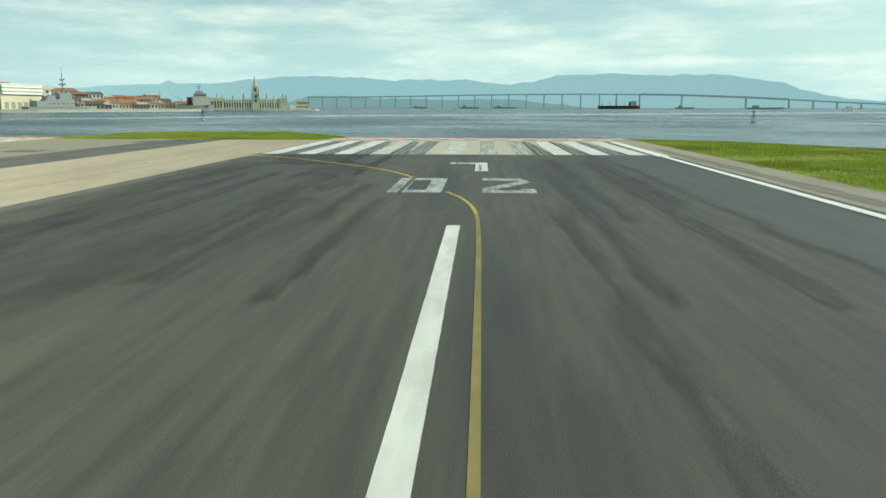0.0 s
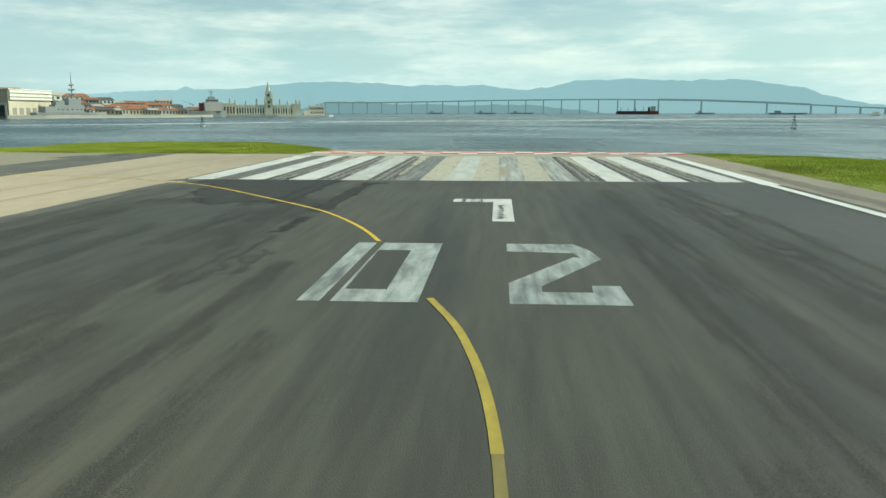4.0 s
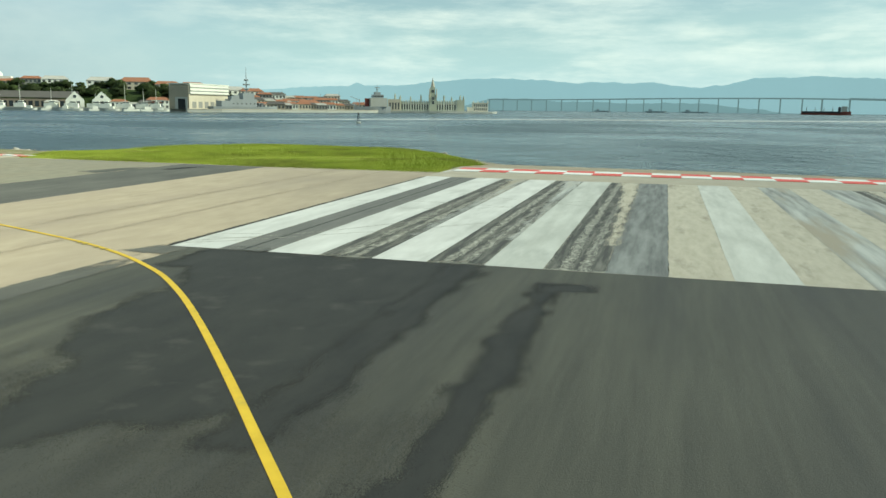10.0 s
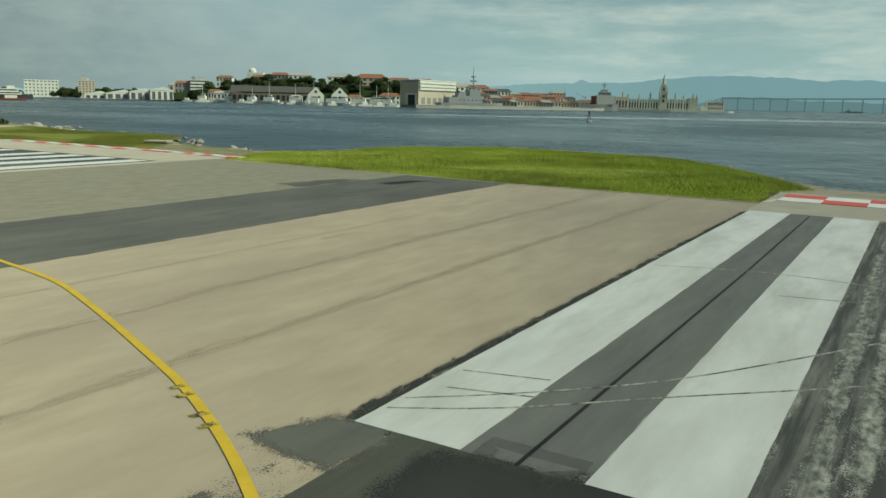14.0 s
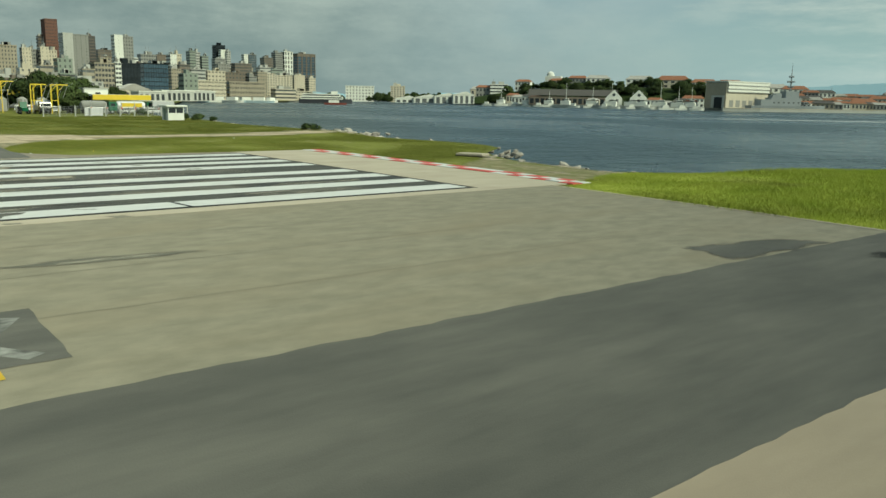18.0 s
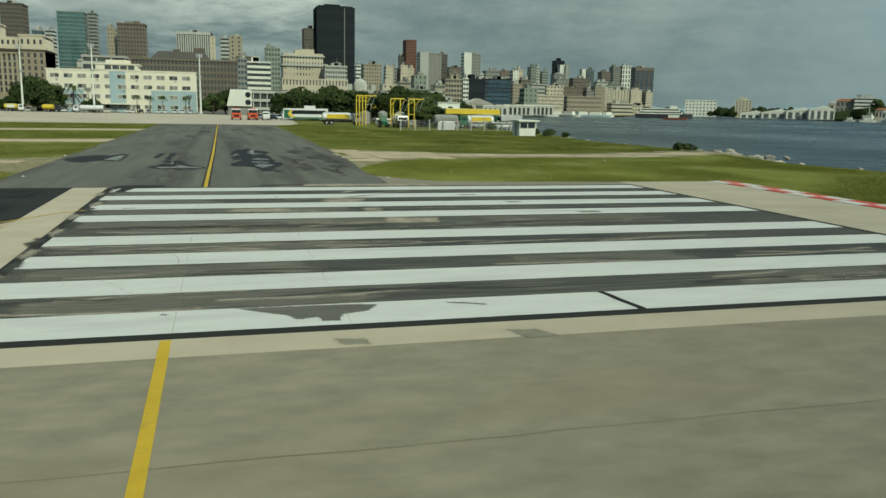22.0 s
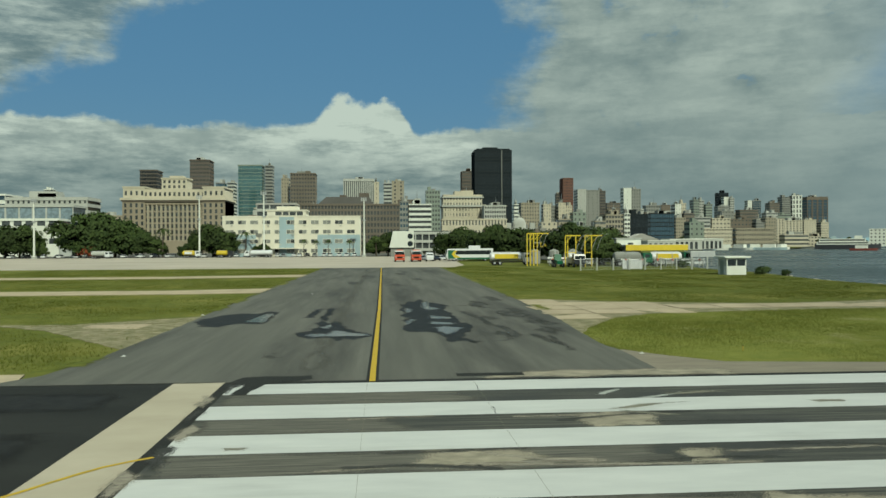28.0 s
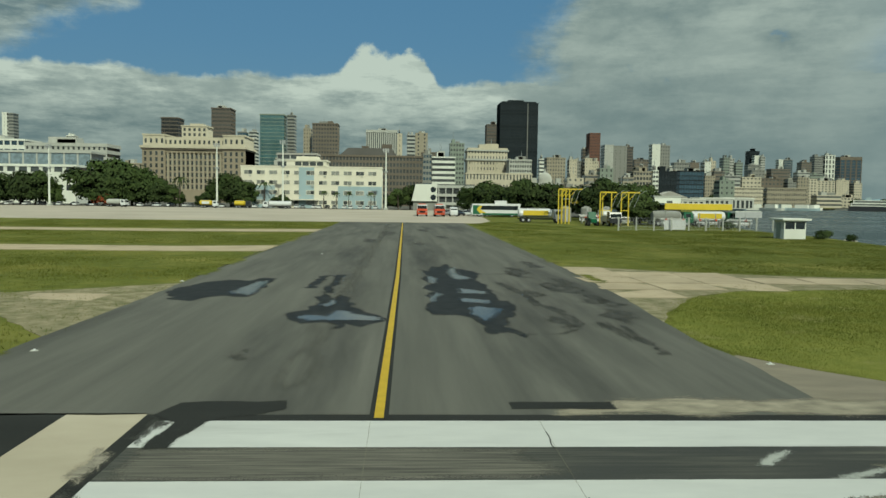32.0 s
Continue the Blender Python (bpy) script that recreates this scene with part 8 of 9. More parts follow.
# concrete joints
JOINT_GREY = material("grey_joint_filler", (0.150, 0.143, 0.104), (0.200, 0.190, 0.138), 0.9, 1.5, (1, 0.3, 1), 6, 0.3, 0.7)
JOINT = material("joint_filler", (0.262, 0.222, 0.160), (0.335, 0.285, 0.205), 0.9, 1.5, (1, 0.3, 1), 6, 0.3, 0.7)
for x in (30.4, 33.8, 37.4):
    stain("joint", [(x, -200), (x + 0.07, -200), (x + 0.07, 33.4), (x, 33.4)], 0.003, JOINT, "dark joint between concrete slabs", 0.8, 0.03, int(x), "joint", soft=0)
for x in (6.2, 10.6, 15.0):
    stain("joint", [(x, -200), (x + 0.06, -200), (x + 0.03, 34.2), (x, 34.2)], 0.003, JOINT_GREY, "dark joint between concrete slabs", 0.8, 0.04, int(x), "joint", soft=0)
SMUDGE_GREY = material("grey_smudge", (0.160, 0.153, 0.111), (0.190, 0.181, 0.133), 0.9, 1.8, (1, 0.4, 1), 10, 0.34, 0.66)
SMUDGE_PALE = material("pale_concrete_smudge", (0.235, 0.222, 0.168), (0.33, 0.31, 0.24), 0.9, 1.8, (1, 0.4, 1), 10, 0.34, 0.7)
SMUDGE_TAN = material("tan_smudge", (0.305, 0.253, 0.180), (0.375, 0.314, 0.226), 0.9, 1.8, (1, 0.3, 1), 10, 0.34, 0.66)
GREY_STAIN = material("grey_concrete_stain", (0.15, 0.145, 0.11), (0.225, 0.215, 0.163), 0.9, 3.0, (1, 0.4, 1), 8, 0.35, 0.65)
CONC_STAIN = material("dark_concrete_stain", (0.085, 0.083, 0.066), (0.145, 0.14, 0.106), 0.9, 3.0, (1, 0.4, 1), 8, 0.35, 0.65)
stain("concrete_stain", [(9.05, 6.0), (9.35, 6.2), (9.75, 8.2), (9.9, 10.4), (9.75, 11.3), (9.3, 10.8), (9.1, 9.2), (8.95, 7.4)], 0.0035, CONC_STAIN, "dark scraped stain on grey concrete", 0.3, 0.1, 31, soft=0.25, grain=(3, 1.0, 1))
stain("concrete_stain", [(9.3, 7.5), (9.45, 7.5), (9.5, 10.4), (9.35, 10.6)], 0.0036, SMUDGE_PALE, "pale scraped streak on grey concrete", 0.3, 0.08, 36, soft=0.2, grain=(4, 1.2, 1))
stain("concrete_stain", [(31.0, 12), (31.15, 12.3), (31.3, 13.4), (31.05, 12.9)], 0.0035, SMUDGE_TAN, "small stain on tan concrete", 0.3, 0.1, 32, soft=0.15, grain=(2.0, 0.8, 1))
stain("concrete_stain", [(21.8, 28), (22.8, 28.6), (23.0, 31.6), (22.0, 31)], 0.004, ASPHALT_DARK, "dark patch in the asphalt strip", 0.3, 0.1, 33, soft=0.45, grain=(2.0, 0.8, 1))
stain("strip_bulge", [(17.6, 24.5), (19.7, 24), (19.7, 29.5), (18.4, 28.8)], 0.003, ASPHALT_GREY, "asphalt spilling over the concrete edge", 0.4, 0.15, 34, soft=0.3)
# square patch with a pale cross
stain("square_patch", [(14.0, 1.2), (18.0, 1.2), (18.0, 5.7), (14.0, 5.8)], 0.005, ASPHALT_GREY, "square dark patch in grey concrete", 0.4, 0.03, 35, soft=0)
SMUDGE = material("pale_smudge", (0.066, 0.067, 0.06), (0.30, 0.31, 0.28), 0.85, 2.2, (1, 0.7, 1), 9, 0.40, 0.72)
for pts in ([(14.6, 5.3), (15.9, 4.6), (16.6, 3.9)], [(17.6, 5.2), (16.6, 4.5), (15.8, 4.3), (15.2, 3.6)]):
    painted_line("pale_smear", smooth_line(pts, 0.2), 0.42, 0.007, SMUDGE, "pale smear on a dark patch", "stain")
# west threshold wear
stain("bare_patch", [(-1.78, 5.7), (-1.75, 8.4), (-1.55, 8.9), (-1.1, 8.6), (-0.75, 7.9), (-0.3, 7.9), (-0.35, 7.5), (-0.7, 7.4), (-0.55, 7.0), (-1.0, 6.8), (-1.35, 6.2)], 0.0075, ASPHALT_GREY, "patch where the stripe paint has come off", 0.15, 0.07, 41, soft=0.07, grain=(7, 7, 1))
stain("bare_patch", [(-1.5, 10.5), (-1.36, 10.6), (-1.02, 11.3), (-1.12, 11.35), (-1.3, 11.0)], 0.0075, ASPHALT_GREY, "small bare patch in the stripe", 0.15, 0.06, 42, soft=0.07, grain=(7, 7, 1))
for y in (4.45, 8.05):
    bm = boxes((-28.8, 0.0, y - 0.003, y + 0.003, 0.002, 0.0078))
    tagged(finish("joint", bm, JOINT_GREY), "thin joint across the threshold", "joint", "", "structure")
for i, (x, y) in enumerate(((-27.4, 8.0), (-23.8, 8.05))):
    painted_line("crack", smooth_line([(x - 0.6, y + 0.04), (x - 0.2, y + 0.05), (x + 0.2, y + 0.0), (x + 0.5, y + 0.02)], 0.1), 0.022, 0.0095, TAR, "short dark crack across the stripe", "crack")
STREAK_LINE = material("grey_crack", (0.09, 0.09, 0.08), (0.30, 0.30, 0.275), 0.9, 3.0, (1, 1, 1), 6, 0.35, 0.65)
for pts in ([(-5.35, 2.4), (-4.9, 2.75), (-4.4, 3.0), (-3.9, 3.2), (-3.62, 3.45)], [(-1.75, 0.86), (-1.2, 0.93), (-0.7, 0.91), (-0.1, 0.98)], [(-9.0, 3.9), (-8.3, 4.15), (-7.3, 4.25)], [(-5.3, 1.55), (-5.0, 1.62), (-4.6, 1.6)], [(-12.5, 6.2), (-11.8, 6.5), (-10.9, 6.55)]):
    painted_line("crack", smooth_line(pts, 0.15), 0.009, 0.0097, STREAK_LINE, "thin dark crack across the stripe", "crack")
stain("bare_patch", [(-1.58, 4.16), (-1.5, 4.15), (-1.44, 4.28), (-1.52, 4.26)], 0.0076, ASPHALT_DARK, "small dark scar in the stripe", 0.15, 0.04, 489, soft=0.06, grain=(7, 7, 1))
stain("crack_fill", [(-1.8, 14.55), (0.05, 14.75), (0.05, 14.95), (-1.8, 14.75)], 0.009, TAR, "dark filled crack across the stripe", 0.2, 0.02, 43, soft=0)
stain("tar_patch", [(-30.3, 0.1), (-30.5, 2.4), (-29.7, 2.5), (-28.75, 1.0), (-27.0, 0.75), (-26.95, 0.25), (-28.6, 0.35), (-29.2, -0.2)], 0.009, ASPHALT_DARK, "black asphalt repair over the stripe end", 0.2, 0.08, 44, soft=0.06, grain=(6, 6, 1))
stain("band_stain", [(1.05, 7.5), (1.45, 7.6), (1.5, 8.2), (1.15, 8.1)], 0.004, GREY_STAIN, "dark stain on pale concrete", 0.15, 0.08, 46, soft=0.12, grain=(6, 6, 1))
stain("band_stain", [(1.05, 11.1), (1.7, 11.2), (1.8, 12.0), (1.2, 11.9)], 0.004, GREY_STAIN, "dark stain on pale concrete", 0.15, 0.1, 47, soft=0.12, grain=(6, 6, 1))
SMEAR = material("brown_tyre_smear", (0.055, 0.054, 0.045), (0.150, 0.143, 0.116), 0.85, 5.0, (2.4, 0.10, 1), 10, 0.36, 0.66)
for i, (x, y0, y1) in enumerate(((-3.55, 1, 9), (-7.1, 0.4, 8), (-10.7, 0.4, 10), (-16.1, 0.4, 12), (-14.5, 2, 10), (-19.75, 0.3, 11.2), (-23.35, 0.3, 5.4), (-26.95, 0.3, 7.6), (-7.0, 14, 20), (-16.0, 16, 24), (-3.5, 19, 25))):
    w = 1.7
    stain("tyre_smear", [(x, y0), (x + w, y0), (x + w, y1 - 0.6), (x + w * 0.7, y1 + 0.4), (x + w * 0.35, y1 - 0.4), (x, y1)], 0.0045, SMEAR, "brown tyre smears between the stripes", 0.35, 0.1, 50 + i, soft=0.3, grain=(3.5, 0.6, 1))
STREAK_PALE = material("pale_dust_streak", (0.17, 0.155, 0.122), (0.30, 0.275, 0.22), 0.88, 4.0, (2, 0.3, 1), 8, 0.35, 0.65)
STREAK_DARK = material("dark_rubber_streak", (0.022, 0.023, 0.02), (0.05, 0.049, 0.042), 0.85, 4.0, (2, 0.3, 1), 8, 0.35, 0.65)
rr = random.Random(640)
for i in range(84):
    lane, w = rr.choice(((-3.6, 1.8), (-7.2, 1.8), (-10.8, 1.8), (-10.8, 1.8), (-16.2, 3.6), (-16.2, 3.6), (-19.8, 1.8), (-23.4, 1.8)))
    y0 = rr.uniform(0.1, 9.0) if i % 3 else rr.uniform(8, 24)
    l = rr.uniform(2.0, 6.5)
    x0 = lane + rr.uniform(0.12, w - 0.12)
    x1 = min(lane + w - 0.08, max(lane + 0.08, x0 + rr.uniform(-0.8, 0.8)))
    bend = rr.uniform(-0.25, 0.25)
    xm = min(lane + w - 0.08, max(lane + 0.08, (x0 + x1) / 2 + bend))
    wide = rr.uniform(0.03, 0.10)
    mat = STREAK_PALE if i % 5 < 3 else STREAK_DARK
    line = smooth_line([(x0, y0), (xm, y0 + l / 2), (x1, y0 + l)], 0.5)
    stain("tyre_streak", [(x - wide, y) for x, y in line] + [(x + wide, y) for x, y in line[::-1]], 0.0056 + 0.000008 * i, mat, "curved tyre streak between the stripes" if mat is STREAK_DARK else "pale dusty streak between the stripes", 0.6, 0.03, 650 + i, soft=0.12, grain=(5, 1.2, 1))
for i in range(14):
    y = rr.uniform(-0.34, 0.3)
    x0 = -29 + 2.05 * i
    stain("tyre_streak", [(x0, y - 0.12), (x0 + 1.4, y - 0.2), (x0 + 1.9, y + 0.08), (x0 + 0.4, y + 0.16)], 0.0062 + 0.00001 * i, STREAK_PALE if i % 2 else STREAK_DARK, "dusty streak at the stripe ends", 0.4, 0.1, 760 + i, soft=0.2, grain=(1.5, 4, 1))
# spilled paint and scraped ground near the runway's west edge
SPILL = material("scraped_tan_ground", (0.17, 0.155, 0.115), (0.33, 0.30, 0.225), 0.88, 2.5, (1, 0.6, 1), 9, 0.32, 0.66)
for i, pts in enumerate(([(-23.3, 10.2), (-22.4, 9.9), (-21.7, 10.5), (-21.75, 12.0), (-22.9, 12.2), (-23.4, 11.4)], [(-19.7, 5.9), (-18.5, 5.7), (-18.3, 7.6), (-19.0, 8.6), (-19.7, 7.9)],
                         [(-19.4, 11.7), (-18.2, 11.5), (-18.1, 12.2), (-19.3, 12.5)], [(-16.1, 12.0), (-14.7, 11.6), (-14.4, 13.6), (-15.8, 14.2)])):
    stain("scraped_patch", pts, 0.0050, SPILL, "pale scraped patch between the stripes", 0.2, 0.16, 70 + i, soft=0.25, grain=(4, 3, 1))
for i, (x, y, w, l, a) in enumerate(((-23.9, 11.2, 0.30, 2.0, 12), (-24.2, 12.6, 0.22, 2.4, 20), (-25.6, 13.4, 0.20, 1.8, 35), (-23.2, 12.3, 0.16, 1.6, -20), (-26.3, 12.0, 0.16, 1.2, 50), (-25.9, 14.6, 0.25, 2.2, 8))):
    c, s_ = math.cos(radians(a)), math.sin(radians(a))
    pts = [(x + u * c - v * s_, y + u * s_ + v * c) for u, v in ((-w / 2, -l / 2), (w * 0.4, -l / 3), (w / 2, l / 4), (0, l / 2), (-w * 0.6, l / 6))]
    stain("paint_smear", pts, 0.0087 if i % 2 else 0.0052, GREY_STAIN if i % 2 else PAINT_PALE, "smeared paint at the stripe edge", 0.2, 0.12, 75 + i, soft=0.12, grain=(7, 3, 1))
for i, (x, y, w, l) in enumerate(((-20.35, 1.35, 0.22, 0.5), (-14.9, 17.2, 0.3, 0.8), (-24.4, 17.5, 0.3, 0.9), (-21.1, 19, 0.4, 0.7), (-17.1, 21, 0.5, 1.1))):
    stain("worn_patch", [(x, y), (x + w, y + 0.1), (x + w, y + l), (x, y + l)], 0.0078, GREY_STAIN, "small worn patch in the threshold paint", 0.15, 0.06, 170 + i, soft=0.1, grain=(7, 5, 1))
stain("scraped_patch", [(-30.7, 11), (-30.0, 8.6), (-29.35, 8.6), (-29.35, 17.5), (-30.5, 17.5)], 0.0038, SPILL, "pale scraped strip beside the runway edge", 0.4, 0.15, 190, soft=0.35, grain=(5, 0.8, 1))
# black skid bands
for i, (x, w) in enumerate(((-27.6, 2.5), (-22, 3.5), (-16, 2.5))):
    stain("skid_band", [(x, -3.3), (x + w, -3.3), (x + w * 0.9, -60), (x + 0.2, -60)], 0.003, TAR, "black band of tyre rubber", 0.8, 0.12, 80 + i, soft=0.6, grain=(2, 0.25, 1))

# dark rubber bands in the speckled lanes of the east threshold
BAND = material("rubber_band", (0.045, 0.046, 0.040), (0.22, 0.215, 0.178), 0.85, 2.2, (2.0, 0.12, 1), 10, 0.44, 0.72)
for i, k in enumerate(LANES):
    if k != "R":
        continue
    x = 41.6 + 1.8 * i
    for j, (o, w) in enumerate(((0.02, 0.42), (0.78, 0.24), (1.3, 0.48))):
        stain("rubber_band", [(x + o, 0.1), (x + o + w, 0.1), (x + o + w, 30), (x + o, 30)], 0.0044 + 0.0002 * j, BAND, "dark band of tyre rubber", 0.6, 0.09, 240 + 3 * i + j, soft=0.16, grain=(7, 0.9, 1))
    # worn tan edge, spreading towards the far end
    stain("scraped_patch", [(x + 1.55, 5), (x + 1.78, 5), (x + 1.78, 30.2), (x + 0.7, 30.2), (x + 1.1, 23), (x + 1.45, 14)], 0.0051, TAN_WORN if i > 5 else MIXED, "pale worn edge beside the stripe", 0.6, 0.12, 420 + i, soft=0.3, grain=(5, 0.6, 1))
# dark border of the first stripe
stain("stripe_border", [(41.38, -0.2), (41.62, -0.2), (41.62, 30), (41.42, 30)], 0.0042, SMEAR_DARK, "dark worn border of the stripe", 0.5, 0.06, 383, soft=0.16, grain=(5, 2, 1))
stain("stripe_border", [(40.6, -1.3), (42.3, -1.6), (42.4, 0.1), (41.2, 0.0)], 0.0043, ASPHALT_GREY, "dark scraped ground at the stripe end", 0.3, 0.15, 384, soft=0.3, grain=(3, 3, 1))
# soft dark smudges along the slab joints
for i, (x, y0, y1, w) in enumerate(((33.7, -40, 33, 0.16), (37.3, -40, 33, 0.14))):
    stain("joint_smudge", [(x - w / 2, y0), (x + w / 2, y0), (x + w / 2, y1), (x - w / 2, y1)], 0.0026 + 0.0001 * i, SMUDGE_TAN if x > 27 else SMUDGE_GREY, "dark smudge along a slab joint", 0.7, 0.16, 300 + i, "joint", soft=0.22, grain=(3, 0.8, 1))
for i in range(1):
    rr = random.Random(430 + i)
    x, y, w, l = rr.uniform(28, 40.5), rr.uniform(-20, 31), rr.uniform(0.4, 1.2), rr.uniform(2, 7)
    stain("concrete_stain", [(x - w / 2, y - l / 2), (x + w / 3, y - l / 3), (x + w / 2, y + l / 3), (x, y + l / 2), (x - w / 2, y + l / 4)], 0.0020 + 0.00004 * i, SMUDGE_TAN, "faint stain on tan concrete", 0.4, 0.3, 350 + i, soft=0.45, grain=(2.0, 0.8, 1))
# rubber scratches on the painted letter
for i, (x, y) in enumerate(((61.3, -12.9), (61.7, -12.9), (62.2, -12.9))):
    stain("tyre_smear", [(x, y), (x + 0.16, y), (x + 0.13, y + 1.4), (x + 0.03, y + 1.4)], 0.0085, BAND, "dark tyre smear across the letter", 0.2, 0.05, 370 + i, soft=0.3, grain=(3.5, 0.6, 1))
for i, (x, y0, y1) in enumerate(((63.2, -19.5, -14.5),)):
    stain("tyre_smear", [(x, y0), (x + 0.14, y0), (x + 0.12, y1), (x, y1)], 0.0085, BAND, "dark tyre smear along the letter", 0.3, 0.06, 373 + i, soft=0.3, grain=(3.5, 0.6, 1))

# ---- puddles on the taxiway ----
def puddle(pts, seed, label="dark wet asphalt round a puddle"):
    stain("puddle_rim", pts, 0.004, WET, label, 0.22, 0.2, seed, "puddle", soft=0.16, grain=(2.5, 5, 1))


def pool(pts, seed, amount=0.13):
    stain("puddle", pts, 0.007, POOL, "still puddle reflecting the sky", 0.22, amount, seed, soft=0.28, grain=(1.2, 3, 1))


puddle([(-44.0, 0.4), (-44.7, 0.7), (-45.5, 1.2), (-47.6, 1.3), (-49.8, 1.1), (-51.8, 1.35), (-49.8, 1.8), (-49.2, 1.95), (-50.6, 2.15), (-50.1, 2.5), (-48.3, 2.6), (-47.5, 2.9), (-46.7, 2.7), (-46.1, 3.2), (-44.9, 3.65), (-43.6, 4.4),
        (-42.5, 4.4), (-41.7, 3.9), (-41.2, 3.5), (-42.1, 2.9), (-40.8, 2.9), (-40.8, 2.65), (-42.0, 2.5), (-42.2, 1.9), (-42.0, 1.35), (-42.7, 1.05)], 90)
pool([(-43.4, 1.0), (-44.2, 1.3), (-43.6, 2.1), (-45.5, 2.5), (-44.4, 3.2), (-43.6, 4.2), (-42.7, 4.2), (-42.8, 3.6), (-42.8, 3.0), (-42.7, 2.1), (-42.5, 1.4)], 91, 0.08)
pool([(-47.0, 1.6), (-49.0, 1.95), (-47.7, 2.2), (-46.6, 1.9)], 99, 0.06)
puddle([(-60.6, 6.5), (-63.1, 6.6), (-64.8, 6.2), (-63.6, 6.9), (-67.7, 7.0), (-66.8, 7.5), (-69.9, 8.2), (-66.4, 8.6), (-64.3, 9.4), (-62.3, 10.0), (-58.2, 9.4), (-55.3, 9.6), (-52.5, 9.7), (-50.7, 9.7), (-48.7, 9.5), (-48.9, 10.1), (-46.6, 10.1),
        (-44.4, 9.6), (-43.5, 9.2), (-42.0, 9.2), (-41.5, 8.9), (-40.2, 9.5), (-39.0, 9.3), (-40.3, 8.9), (-39.7, 8.2), (-40.9, 8.1), (-42.5, 8.0), (-43.8, 7.7), (-44.2, 7.1), (-44.4, 6.3), (-46.9, 6.1), (-48.6, 6.5), (-50.9, 6.3), (-52.4, 6.7), (-54.1, 6.2), (-56.4, 6.7), (-58.9, 6.2)], 92)
for i, pts in enumerate(([(-46.5, 8.0), (-46.9, 8.4), (-46.2, 9.4), (-44.4, 8.9), (-42.8, 8.4), (-43.1, 8.2), (-44.3, 8.0)], [(-54.0, 8.1), (-52.7, 9.3), (-51.7, 9.2), (-51.8, 8.0)], [(-49.9, 7.9), (-49.1, 9.2), (-48.0, 9.1), (-48.5, 7.9)],
                         [(-65.0, 8.1), (-67.4, 8.7), (-61.7, 8.5), (-59.5, 9.2), (-58.4, 8.4), (-60.1, 8.0)], [(-60.7, 6.7), (-59.0, 7.0), (-56.3, 6.9), (-57.2, 6.6)], [(-49.5, 6.4), (-52.3, 6.9), (-51.2, 7.0), (-48.4, 6.5)])):
    pool(pts, 93 + i, 0.08)
puddle([(-51.1, -6.3), (-53.8, -6.15), (-55.9, -5.6), (-57.3, -4.85), (-57.1, -3.5), (-58.5, -2.8), (-58.3, -2.1), (-56.0, -2.1), (-52.5, -2.1), (-50.7, -2.0), (-49.7, -2.15), (-49.9, -3.3), (-49.6, -4.0), (-48.2, -4.3), (-48.8, -5.4)], 97)
pool([(-51.1, -3.4), (-53.2, -3.2), (-56.5, -2.9), (-57.2, -2.4), (-54.4, -2.2), (-52.7, -2.4), (-51.7, -2.1), (-50.2, -2.2), (-50.9, -2.7)], 98, 0.1)
# broken dark fringes and trickles round the puddles
DRY_STAIN = material("dark_taxiway_stain", (0.03, 0.031, 0.028), (0.075, 0.075, 0.066), 0.85, 2.0, (0.4, 1, 1), 8, 0.35, 0.65, spec=0.25)
for i, (w, pts) in enumerate(((0.35, [(-53.5, 0.3), (-56.5, 0.4), (-60.0, 0.45), (-60.4, 0.8)]), (0.3, [(-51.5, 1.45), (-54.5, 1.3), (-55.7, 1.45), (-60.1, 1.3), (-60.9, 1.5)]), (0.3, [(-57.0, 10.5), (-54.0, 10.9), (-51.4, 11.15), (-47.3, 11.2)]),
                              (0.18, [(-41.8, 13.45), (-38.8, 13.3), (-36.1, 13.25)]), (0.3, [(-47.3, 11.5), (-44.5, 11.85), (-41.4, 11.7)]), (0.16, [(-39.9, 9.3), (-39.7, 10.4), (-40.9, 11.5)]), (0.4, [(-62.0, 10.5), (-62.5, 11.9)]))):
    rr = random.Random(500 + i)
    mid = smooth_line(pts, 0.5)
    edge = [rr.uniform(0.3, 1.0) * w for p in mid]
    stain("puddle_rim", [(x, y - e) for (x, y), e in zip(mid, edge)] + [(x, y + e) for (x, y), e in zip(mid[::-1], edge[::-1])], 0.0036 + 0.0001 * i, WET if i < 2 else DRY_STAIN, "dark wet trickle on the asphalt", 0.5, 0.08, 104 + i, "puddle", soft=0.2, grain=(2, 6, 1))
for i, pts in enumerate(([(-63.8, 11.8), (-66.1, 12.7), (-63.5, 13.2), (-61.0, 12.3)], [(-55.3, 12.8), (-55.5, 14.0), (-53.5, 14.65), (-52.1, 13.8), (-53.3, 12.8)], [(-49.9, 13.7), (-49.3, 14.5), (-48.2, 14.3), (-48.3, 13.6)], [(-44.6, 13.4), (-45.4, 14.0), (-43.8, 14.2), (-42.2, 13.8), (-43.6, 13.7)])):
    stain("puddle_rim", pts, 0.0046, DRY_STAIN, "dark damp patch on the asphalt", 0.4, 0.2, 112 + i, "puddle", soft=0.35, grain=(1.5, 5, 1))
